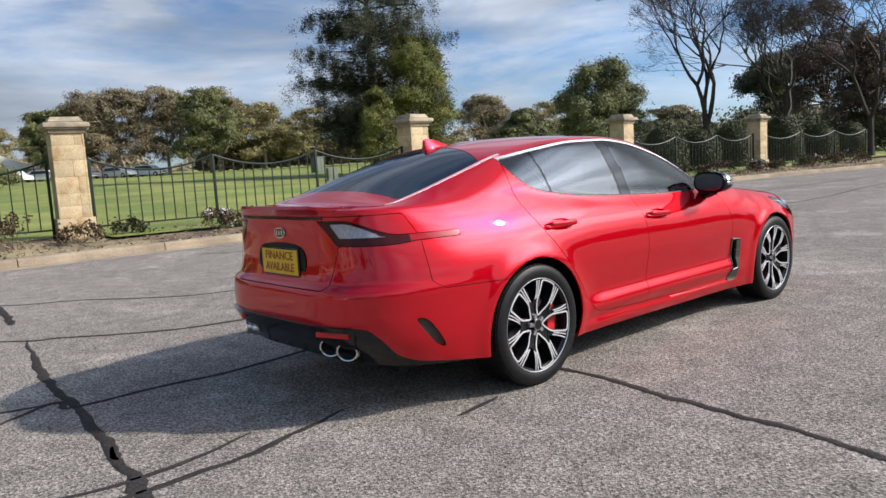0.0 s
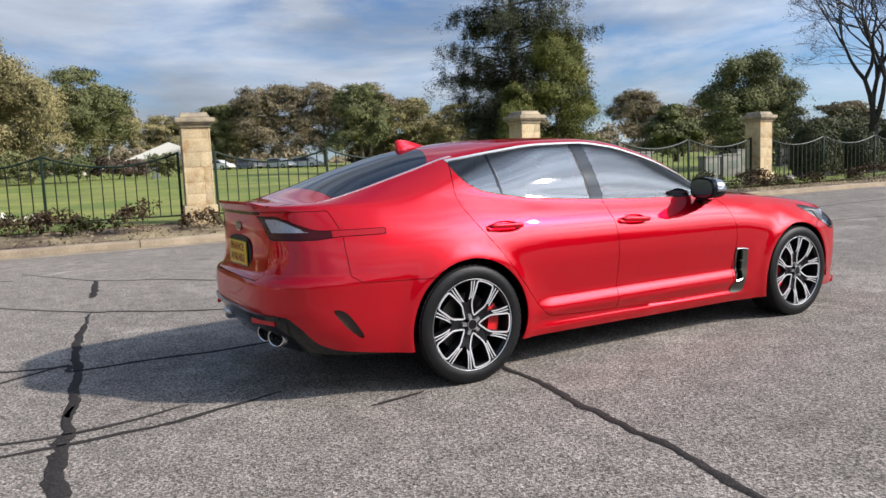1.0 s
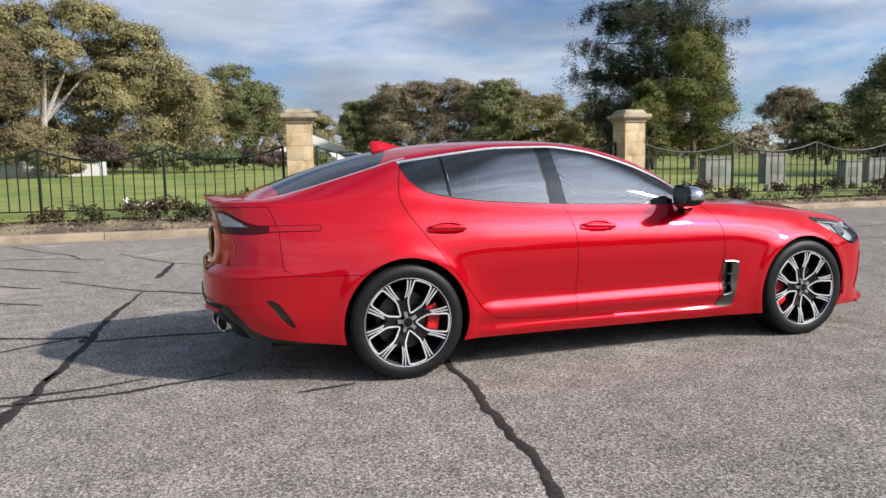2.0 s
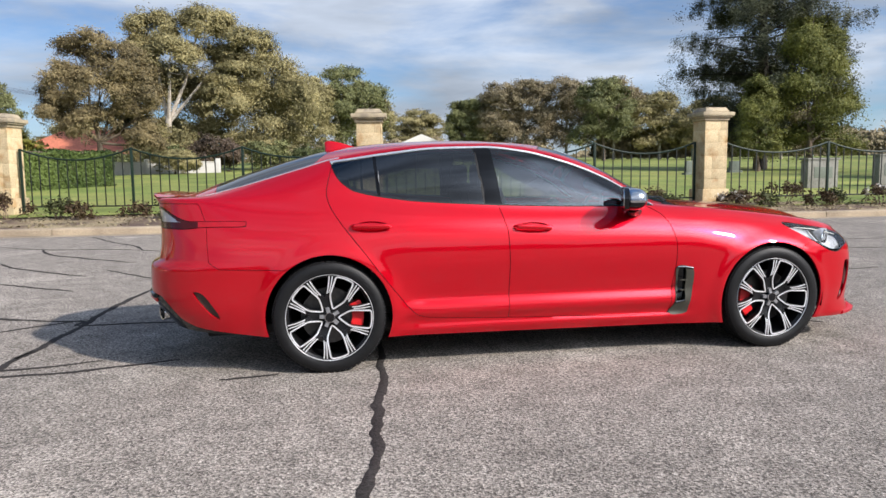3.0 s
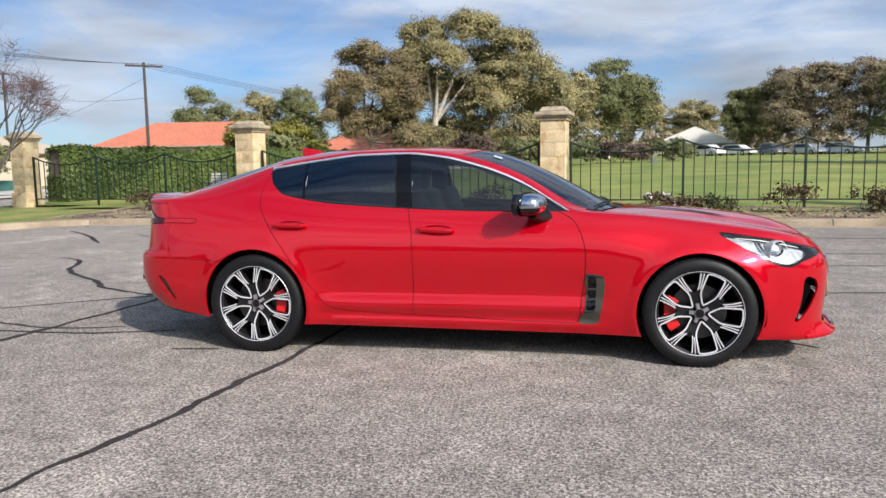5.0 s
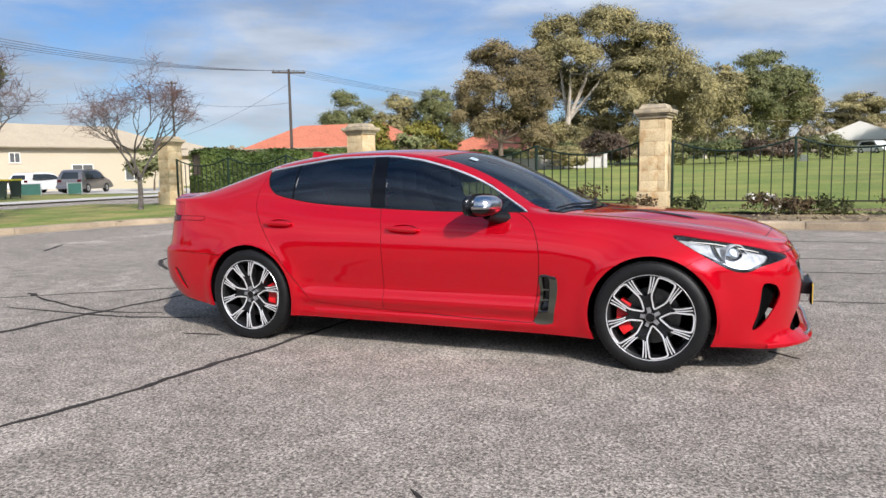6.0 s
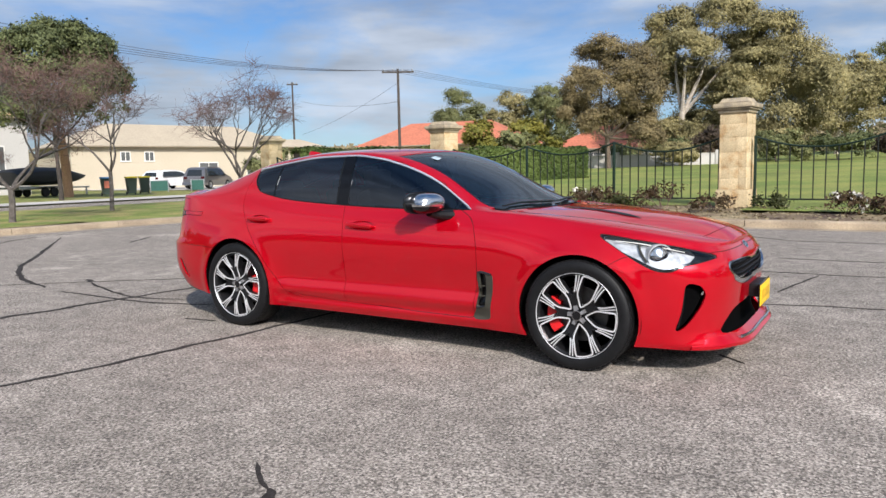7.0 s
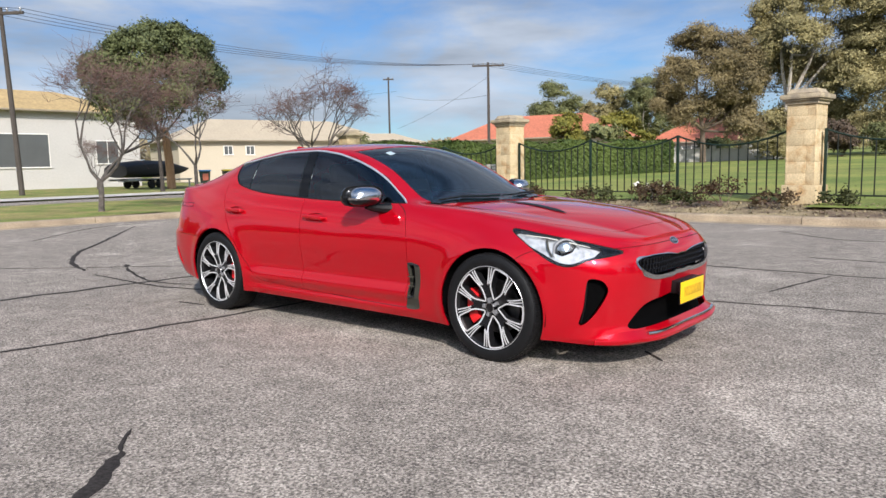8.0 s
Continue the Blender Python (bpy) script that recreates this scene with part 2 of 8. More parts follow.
ASPHALT = asphalt_material()
BITUMEN = material("bitumen", (0.034, 0.030, 0.028), rough=0.85, spec=0.12, dark=0.6, light=1.5, grain=60, bump=0.4)
CONCRETE = two_tone("concrete", (0.36, 0.285, 0.195), (0.25, 0.195, 0.135), 1.5, dark=0.75, light=1.15, grain=50, bump=0.3, vary=0.12)
PATH_CONCRETE = material("path_concrete", (0.5, 0.47, 0.42), rough=0.9, grain=20, stain=0.5)
SANDSTONE = two_tone("sandstone", (0.56, 0.44, 0.265), (0.42, 0.25, 0.105), 4.5, lo=0.5, hi=0.75, dark=0.8, light=1.12, grain=30, stain=3.0, bump=0.6, bump_scale=60, vary=0.13)
CAPSTONE = two_tone("capstone", (0.44, 0.36, 0.24), (0.28, 0.235, 0.17), 4.0, dark=0.8, light=1.1, grain=40, bump=0.4, bump_scale=60)
GRASS = two_tone("lawn_grass", (0.125, 0.17, 0.024), (0.225, 0.235, 0.05), 0.35, dark=0.65, light=1.3, grain=14, stain=0.25, bump=0.6, bump_scale=30)
VERGE = two_tone("verge_grass", (0.13, 0.18, 0.022), (0.26, 0.22, 0.07), 0.8, dark=0.6, light=1.3, grain=18, stain=0.6, bump=0.6, bump_scale=30)
SOIL = two_tone("garden_soil", (0.10, 0.062, 0.042), (0.3, 0.235, 0.13), 0.9, dark=0.55, light=1.4, grain=25, bump=1.0, bump_scale=25)
FENCE_GREEN = material("green_painted_iron", (0.009, 0.021, 0.014), spec=0.3, rough=0.5, dark=0.8, light=1.2)
FENCE_DARK = material("dark_painted_iron", (0.008, 0.011, 0.008), rough=0.5, dark=0.8, light=1.2)
BARK = material("bark", (0.12, 0.09, 0.065), rough=0.9, dark=0.6, light=1.3, grain=12, bump=0.6, bump_scale=30)
DARK_BARK = material("dark_bark", (0.045, 0.037, 0.031), rough=0.9, dark=0.6, light=1.3, grain=12)
GUM_BARK = material("gum_bark", (0.45, 0.4, 0.33), rough=0.8, dark=0.65, light=1.15, grain=6)
GREY_BARK = material("grey_bark", (0.085, 0.073, 0.064), rough=0.9, dark=0.55, light=1.4, grain=14, bump=0.5, bump_scale=40)
TWIG = material("twigs", (0.125, 0.072, 0.06), rough=0.9, dark=0.7, light=1.2)
GUM_LEAF = leaf_material("gum_leaves", (0.08, 0.075, 0.034), (0.42, 0.36, 0.17))
RUSTY_GUM_LEAF = leaf_material("rusty_gum_leaves", (0.055, 0.047, 0.025), (0.32, 0.25, 0.125))
PINE_LEAF = leaf_material("pine_leaves", (0.028, 0.036, 0.022), (0.13, 0.135, 0.075))
CYPRESS_LEAF = leaf_material("cypress_leaves", (0.042, 0.056, 0.016), (0.225, 0.225, 0.055))
GREEN_LEAF = leaf_material("broad_leaves", (0.058, 0.07, 0.03), (0.245, 0.25, 0.105))
BROWN_LEAF = leaf_material("olive_leaves", (0.085, 0.075, 0.046), (0.34, 0.275, 0.165))
SHADY_LEAF = leaf_material("shady_brown_leaves", (0.042, 0.034, 0.026), (0.15, 0.105, 0.075))
DEEP_LEAF = leaf_material("deep_green_leaves", (0.032, 0.043, 0.019), (0.165, 0.185, 0.075))
SHRUB_LEAF = leaf_material("shrub_leaves", (0.02, 0.027, 0.01), (0.095, 0.1, 0.036))
HEDGE_LEAF = leaf_material("hedge_leaves", (0.022, 0.042, 0.01), (0.12, 0.16, 0.042))
ROSE_LEAF = leaf_material("rose_leaves", (0.045, 0.022, 0.015), (0.10, 0.075, 0.035))
PETAL = material("white_petals", (0.7, 0.66, 0.6), rough=0.7)
YELLOW_LEAF = leaf_material("yellow_leaves", (0.09, 0.1, 0.02), (0.26, 0.225, 0.045))
CREAM = material("cream_render", (0.46, 0.40, 0.30), rough=0.85, dark=0.93, light=1.03, grain=10, stain=0.6, bump=0.2)
WHITE_WALL = material("white_render", (0.48, 0.46, 0.43), rough=0.85, dark=0.93, light=1.03, grain=10, stain=0.6)
CREAM_ROOF = material("cream_roof", (0.43, 0.36, 0.26), rough=0.7, dark=0.85, light=1.05, grain=6, stain=0.7)
RED_ROOF = material("terracotta_roof", (0.5, 0.16, 0.09), rough=0.8, dark=0.75, light=1.15, grain=5, stain=0.8, vary=-0.15)
TAN_ROOF = material("tan_tile_roof", (0.42, 0.3, 0.14), rough=0.8, dark=0.75, light=1.15, grain=5)
GUTTER = material("weathered_gutter", (0.3, 0.25, 0.18), rough=0.6)
TRIM_WHITE = material("white_trim", (0.75, 0.73, 0.68), rough=0.5, dark=0.95, light=1.02)
HOUSE_GLASS = material("house_glass", (0.1, 0.105, 0.105), rough=0.08, dark=0.9, light=1.1)
TIMBER = material("weathered_timber", (0.4, 0.23, 0.13), rough=0.85, dark=0.75, light=1.15, grain=8, stretch=(6, 6, 0.6))
POLE_TIMBER = material("pole_timber", (0.06, 0.05, 0.042), rough=0.9, dark=0.7, light=1.2, grain=8, stretch=(6, 6, 0.6))
STEEL = material("galvanised_steel", (0.45, 0.46, 0.47), rough=0.45, metal=0.8, dark=0.9, light=1.05)
DARK_PLASTIC = material("dark_plastic", (0.02, 0.02, 0.021), rough=0.5, dark=0.85, light=1.15)
BIN_GREEN = material("bin_green", (0.02, 0.035, 0.028), rough=0.5, dark=0.85, light=1.15)
BIN_YELLOW = material("bin_yellow", (0.75, 0.6, 0.02), rough=0.5, dark=0.9, light=1.05)
BIN_BLUE = material("bin_blue", (0.03, 0.2, 0.5), rough=0.5, dark=0.9, light=1.05)
BIN_RED = material("bin_red", (0.5, 0.14, 0.08), rough=0.6, dark=0.9, light=1.05)
TARP = material("black_tarpaulin", (0.008, 0.008, 0.009), rough=0.6, dark=0.8, light=1.2, bump=0.5, bump_scale=6)
WIRE = material("cable", (0.06, 0.06, 0.065), rough=0.6)
HEADSTONE = material("headstone", (0.13, 0.15, 0.12), rough=0.8)
MEMORIAL = material("memorial_stone", (0.19, 0.185, 0.16), rough=0.85, dark=0.75, light=1.15, grain=15, stain=1.5)
GREEN_MESH = material("green_panel", (0.025, 0.10, 0.08), rough=0.6)

# the car
def paint_material():
    m = material("red_car_paint", (0.55, 0.002, 0.012), rough=0.28, metal=0.5, spec=0.0, dark=0.97, light=1.03, grain=900, stain=2.0, coat=1.0)
    b = m.node_tree.nodes["Principled BSDF"]
    b.inputs["Coat IOR"].default_value, b.inputs["Coat Roughness"].default_value = 1.54, 0.02
    b.inputs["Specular Tint"].default_value = (0.68, 0.02, 0.035, 1)
    return m


PAINT = paint_material()
BLACK_GLOSS = material("gloss_black", (0.005, 0.005, 0.006), rough=0.12, dark=0.9, light=1.1)
PILLAR_BLACK = material("pillar_black", (0.003, 0.003, 0.0034), spec=0.3, rough=0.06, dark=0.9, light=1.1)
DARK_CHROME = material("dark_chrome", (0.11, 0.11, 0.114), rough=0.2, metal=1.0, dark=0.97, light=1.02)
BLACK_SATIN = material("satin_black", (0.006, 0.006, 0.0065), spec=0.25, rough=0.5, dark=0.9, light=1.1)
CHANNEL = material("pale_glass_channel", (0.34, 0.34, 0.35), rough=0.45, dark=0.9, light=1.05)
STICKER = material("sticker_paper", (0.42, 0.5, 0.55), rough=0.6)
# black plastic with the shade of deep openings put into the colour
VOID = material("recess_shade_black", (0.002, 0.002, 0.0022), spec=0.03, rough=0.9)
SEAM = material("seam_shadow_gap", (0.01, 0.004, 0.004), rough=0.9)
TRIM_CHROME = material("brushed_trim", (0.8, 0.79, 0.77), rough=0.42, metal=0.85, dark=0.95, light=1.03)
CHROME = material("satin_chrome", (0.62, 0.62, 0.63), rough=0.17, metal=1.0, dark=0.97, light=1.02)
MACHINED = material("machined_alloy", (0.78, 0.78, 0.79), rough=0.3, metal=0.5, dark=0.95, light=1.03)
WHEEL_DARK = material("dark_wheel_lacquer", (0.008, 0.008, 0.009), rough=0.35, metal=0.0, spec=0.3, dark=0.9, light=1.1)
WHEEL_GREY = material("grey_wheel_lacquer", (0.3, 0.3, 0.31), rough=0.35, metal=0.6, dark=0.9, light=1.1)
DISC = material("brake_disc_steel", (0.1, 0.097, 0.094), rough=0.4, metal=1.0, dark=0.8, light=1.1)
CALIPER = material("red_caliper", (0.6, 0.012, 0.015), rough=0.35, dark=0.95, light=1.05)
RUBBER = material("tyre_rubber", (0.0065, 0.0065, 0.007), spec=0.25, rough=0.5, dark=0.8, light=1.3, grain=30, bump=0.15)
GUNMETAL = material("vent_gunmetal", (0.055, 0.053, 0.042), rough=0.5, metal=0.3, spec=0.3, dark=0.9, light=1.1)
SIDE_GLASS = glass_material("tinted_side_glass", (0.28, 0.3, 0.3), 2.0, rough=0.02)
FRONT_GLASS = glass_material("front_side_glass", (0.52, 0.55, 0.55), 1.85, rough=0.02)
SCREEN_GLASS = glass_material("windscreen_glass", (0.5, 0.58, 0.6), 1.95, rough=0.03, haze_film=0.012)
REAR_GLASS = glass_material("rear_screen_glass", (0.05, 0.055, 0.06), 1.9, rough=0.02, haze_film=0.01)
LAMP_GLASS = glass_material("lamp_cover", (0.92, 0.94, 0.95), 1.45)
TAIL_STRIP = material("tail_strip_red", (0.33, 0.007, 0.014), rough=0.2, spec=0.25, coat=0.3, dark=0.9, light=1.1)
TAIL_RED = material("tail_lamp_red", (0.05, 0.0015, 0.003), rough=0.2, spec=0.25, coat=0.15, dark=0.9, light=1.1)
TAIL_CLEAR = material("tail_lamp_clear", (0.36, 0.38, 0.43), rough=0.15, coat=1.0, dark=0.8, light=1.1, grain=60)
REFLECTOR = material("lamp_reflector", (0.85, 0.86, 0.88), rough=0.12, metal=1.0)
LAMP_SILVER = material("lamp_silver", (0.74, 0.76, 0.8), rough=0.2, metal=0.3, dark=0.55, light=1.05, grain=25)
INTERIOR = material("dark_interior", (0.025, 0.025, 0.026), spec=0.2, rough=0.7, dark=0.8, light=1.2)
SEAT = material("black_leather", (0.045, 0.044, 0.044), rough=0.5, dark=0.8, light=1.2)
PLATE_YELLOW = material("plate_yellow", (0.8, 0.5, 0.01), rough=0.4, dark=0.95, light=1.03)
PLATE_DULL = material("plate_marks", (0.62, 0.36, 0.01), rough=0.5)
PLATE_INK = material("plate_ink", (0.35, 0.06, 0.01), rough=0.5)
SILVER_PAINT = material("silver_car_paint", (0.17, 0.17, 0.18), rough=0.35, metal=0.6, coat=0.8)
WHITE_PAINT = material("white_car_paint", (0.75, 0.75, 0.74), rough=0.35, coat=0.8)
CAR_GLASS_DARK = material("far_car_glass", (0.02, 0.025, 0.03), rough=0.06)

# ---- mesh helpers ----
def mesh_object(name, verts, faces, mat, parent=None, label="", smooth=False, sharp=None):
    """One mesh object from vertices and faces, at top level or under a thing or part."""
    me = bpy.data.meshes.new(name)
    me.from_pydata([tuple(v) for v in verts], [], faces)
    for k in mat if isinstance(mat, (list, tuple)) else (mat,):
        me.materials.append(k)
    if smooth:
        me.polygons.foreach_set("use_smooth", [True] * len(me.polygons))
    if sharp is not None:
        bm = bmesh.new()
        bm.from_mesh(me)
        for e in bm.edges:
            if len(e.link_faces) != 2 or e.calc_face_angle(0) > radians(sharp):
                e.smooth = False
        bm.to_mesh(me)
        bm.free()
    ob = new(name, me)
    if parent:
        ob.parent = parent
    if label:
        ob["label"] = label
    return ob


def part(name, bm, mat, parent, label="", smooth=True, sharp=35):
    """Links a bmesh as one mesh object under a thing or a part."""
    bmesh.ops.recalc_face_normals(bm, faces=bm.faces)
    for f in bm.faces:
        f.smooth = smooth
    if smooth:
        for e in bm.edges:
            if len(e.link_faces) != 2 or e.calc_face_angle(0) > radians(sharp):
                e.smooth = False
    me = bpy.data.meshes.new(name)
    bm.to_mesh(me)
    bm.free()
    me.materials.append(mat)
    ob = new(name, me)
    if parent:
        ob.parent = parent
    if label:
        ob["label"] = label
    return ob


def thing(name, label, category, at=(0, 0, 0), turn=0.0, group="", kind=""):
    """An Empty at a thing's base, which its parts hang under."""
    ob = new(name)
    ob.empty_display_size = 0.2
    ob.matrix_basis = pose(*at, 0, 0, turn)
    return tagged(ob, label, category, group, kind)


def box(bm, x0, x1, y0, y1, z0, z1, bevel=0.0, m=None):
    """A box, bevelled if asked, added to a bmesh."""
    r = bmesh.ops.create_cube(bm, size=1)["verts"]
    bmesh.ops.transform(bm, matrix=(m or Matrix()) @ Matrix.LocRotScale(((x0 + x1) / 2, (y0 + y1) / 2, (z0 + z1) / 2), None, (x1 - x0, y1 - y0, z1 - z0)), verts=r)
    if bevel:
        es = list({e for v in r for e in v.link_edges})
        bmesh.ops.bevel(bm, geom=es, offset=bevel, segments=2, affect="EDGES", profile=0.6)
    return bm


def boxed(*a, bevel=0.0):
    return box(bmesh.new(), *a, bevel=bevel)


def lathe(profile, n=48, axis="y", close=False):
    """A turned solid: profile of (radius, along the axis)."""
    bm = bmesh.new()
    rings = []
    for r, a in profile:
        ring = []
        for k in range(n):
            c, s = r * math.cos(2 * math.pi * k / n), r * math.sin(2 * math.pi * k / n)
            ring.append(bm.verts.new((c, a, s) if axis == "y" else (c, s, a)))
        rings.append(ring)
    pairs = list(zip(rings, rings[1:])) + ([(rings[-1], rings[0])] if close else [])
    for p, q in pairs:
        for k in range(n):
            bm.faces.new((p[k], p[(k + 1) % n], q[(k + 1) % n], q[k]))
    return bm


def tube(bm, pts, radii, n=6, cap=True):
    """A tapered tube along points, added to a bmesh."""
    rings = []
    for i, p in enumerate(pts):
        p = Vector(p)
        d = (Vector(pts[min(i + 1, len(pts) - 1)]) - Vector(pts[max(i - 1, 0)])).normalized()
        u = d.orthogonal().normalized() if abs(d.z) > 0.9 else d.cross(Vector((0, 0, 1))).normalized()
        w = d.cross(u)
        r = radii[i] if isinstance(radii, (list, tuple)) else radii
        rings.append([bm.verts.new(p + r * (math.cos(2 * math.pi * k / n) * u + math.sin(2 * math.pi * k / n) * w)) for k in range(n)])
    for a, b in zip(rings, rings[1:]):
        for k in range(n):
            bm.faces.new((a[k], a[(k + 1) % n], b[(k + 1) % n], b[k]))
    if cap:
        bm.faces.new(rings[0][::-1])
        bm.faces.new(rings[-1])
    return bm


def prism(poly, a0, a1, axis="y", bevel=0.0):
    """A flat outline given in two axes, pushed along the third from a0 to a1."""
    bm = bmesh.new()

    def put(p, a):
        return {"y": (p[0], a, p[1]), "x": (a, p[0], p[1]), "z": (p[0], p[1], a)}[axis]

    lo, hi = [bm.verts.new(put(p, a0)) for p in poly], [bm.verts.new(put(p, a1)) for p in poly]
    bm.faces.new(lo), bm.faces.new(hi[::-1])
    k = len(poly)
    for i in range(k):
        bm.faces.new((lo[i], hi[i], hi[(i + 1) % k], lo[(i + 1) % k]))
    if bevel:
        bmesh.ops.bevel(bm, geom=bm.edges[:], offset=bevel, segments=2, affect="EDGES", profile=0.6)
    return bm


def spline(*pts):
    """A smooth function through a few (x, value) pairs, flat past its ends."""
    xs, vs = (np.array(c, float) for c in zip(*pts))
    d = np.diff(vs) / np.diff(xs)
    tg = np.zeros_like(vs)
    if len(d) > 1:
        same = d[:-1] * d[1:] > 0
        tg[1:-1] = np.where(same, 2 * d[:-1] * d[1:] / np.where(same, d[:-1] + d[1:], 1), 0)
    tg[0], tg[-1] = d[0], d[-1]

    def f(x):
        x = np.clip(np.asarray(x, float), xs[0], xs[-1])
        i = np.clip(np.searchsorted(xs, x) - 1, 0, len(d) - 1)
        h = xs[i + 1] - xs[i]
        t = (x - xs[i]) / h
        return vs[i] * (1 + 2 * t) * (1 - t) ** 2 + h * tg[i] * t * (1 - t) ** 2 + vs[i + 1] * t * t * (3 - 2 * t) + h * tg[i + 1] * t * t * (t - 1)

    return f


def rounded(pts, n=6, closed=True):
    """A smooth outline through a few corner points (Catmull-Rom)."""
    p = [np.array(q, float) for q in pts]
    k = len(p)
    out = []
    for i in range(k if closed else k - 1):
        a, b, c, d = (p[(i - 1) % k], p[i], p[(i + 1) % k], p[(i + 2) % k]) if closed else (p[max(i - 1, 0)], p[i], p[i + 1], p[min(i + 2, k - 1)])
        for j in range(n):
            t = j / n
            out.append(0.5 * (2 * b + (c - a) * t + (2 * a - 5 * b + 4 * c - d) * t * t + (3 * b - a - 3 * c + d) * t ** 3))
    if not closed:
        out.append(p[-1])
    return [tuple(q) for q in out]


def smoothstep(a, b, x):
    t = np.clip((np.asarray(x, float) - a) / (b - a), 0, 1)
    return t * t * (3 - 2 * t)


def outline(poly):
    """Signed distance to a closed outline in two axes: negative inside."""
    P = np.array(poly, float)
    A, B = P, np.roll(P, -1, axis=0)

    def f(u, v):
        q = np.stack([u, v], -1)
        best, inside = np.full(len(q), 1e9), np.zeros(len(q), bool)
        for a, b in zip(A, B):
            e, w = b - a, q - a
            t = np.clip((w @ e) / max(e @ e, 1e-12), 0, 1)
            best = np.minimum(best, ((w - t[:, None] * e) ** 2).sum(1))
            c1, c2 = a[1] > q[:, 1], b[1] > q[:, 1]
            cross = (c1 != c2) & (q[:, 0] < (b[0] - a[0]) * (q[:, 1] - a[1]) / (b[1] - a[1] + 1e-12) + a[0])
            inside ^= cross
        return np.where(inside, -1, 1) * np.sqrt(best)

    return f

# ---- the red car: x ahead, its right side towards -y, tyres on the ground ----
AXLE, HUB_Z = 1.4525, 0.337
tail_x = spline((0.15, -2.31), (0.3, -2.45), (0.41, -2.535), (0.52, -2.56), (0.635, -2.556), (0.662, -2.54), (0.682, -2.505), (0.80, -2.488), (0.93, -2.486), (1.0, -2.495), (1.05, -2.51))
nose_x = spline((0.14, 2.30), (0.19, 2.345), (0.225, 2.315), (0.28, 2.288), (0.42, 2.298), (0.55, 2.305), (0.64, 2.29), (0.70, 2.255), (0.74, 2.215))
sill_z = spline((-2.55, 0.285), (-2.2, 0.255), (-1.85, 0.235), (-1.1, 0.2), (1.05, 0.18), (1.8, 0.175), (2.28, 0.15))
belt_z = spline((-2.5, 1.045), (-2.2, 1.042), (-1.8, 1.05), (-1.45, 1.055), (-1.1, 1.02), (-0.5, 0.978), (0.0, 0.957), (0.6, 0.948), (1.0, 0.93), (1.4, 0.888), (1.7, 0.85), (1.95, 0.808), (2.15, 0.762), (2.25, 0.738))
half_w = spline((-2.55, 0.89), (-1.9, 0.905), (-1.45, 0.93), (-1.0, 0.915), (-0.2, 0.903), (0.7, 0.903), (1.1, 0.915), (1.45, 0.926), (1.85, 0.905), (2.3, 0.895))
belt_in = spline((-2.5, 0.10), (-2.0, 0.15), (-1.5, 0.165), (-1.0, 0.13), (-0.3, 0.11), (0.5, 0.115), (0.9, 0.135), (1.45, 0.165), (1.9, 0.13), (2.2, 0.12))
door_low = spline((0.14, -0.075), (0.2, -0.045), (0.245, -0.026), (0.268, -0.038), (0.30, -0.027), (0.342, -0.006), (0.37, -0.010), (0.43, -0.032), (0.52, -0.019), (0.66, 0.0), (0.8, 0.0))
end_low = spline((0.14, -0.06), (0.2, -0.035), (0.3, -0.012), (0.45, 0.0), (0.8, 0.0))
rail_y = spline((-2.45, 0.62), (-2.2, 0.61), (-1.8, 0.595), (-1.4, 0.59), (-0.9, 0.60), (-0.4, 0.605), (0.0, 0.617), (0.3, 0.642), (0.6, 0.69), (0.76, 0.715), (0.9, 0.69), (1.1, 0.62), (1.5, 0.54), (1.9, 0.46), (2.12, 0.37), (2.25, 0.2))
rail_z = spline((-2.45, 1.05), (-2.2, 1.06), (-2.0, 1.102), (-1.8, 1.158), (-1.6, 1.218), (-1.4, 1.278), (-1.1, 1.328), (-0.73, 1.364), (-0.43, 1.366), (-0.18, 1.342), (0.0, 1.302), (0.19, 1.24), (0.378, 1.155), (0.566, 1.04), (0.68, 0.982), (0.8, 0.955), (1.0, 0.936), (1.4, 0.903), (1.8, 0.852), (2.0, 0.812), (2.15, 0.772), (2.25, 0.742))
mid_z = spline((-2.48, 1.056), (-2.3, 1.074), (-2.18, 1.118), (-1.9, 1.218), (-1.7, 1.278), (-1.5, 1.33), (-1.3, 1.364), (-0.95, 1.396), (-0.55, 1.405), (-0.25, 1.398), (0.0, 1.378), (0.16, 1.346), (0.3, 1.298), (0.505, 1.205), (0.72, 1.09), (0.86, 1.014), (0.965, 0.962), (1.06, 0.954), (1.36, 0.944), (1.7, 0.915), (1.95, 0.876), (2.12, 0.82), (2.21, 0.768), (2.25, 0.744))


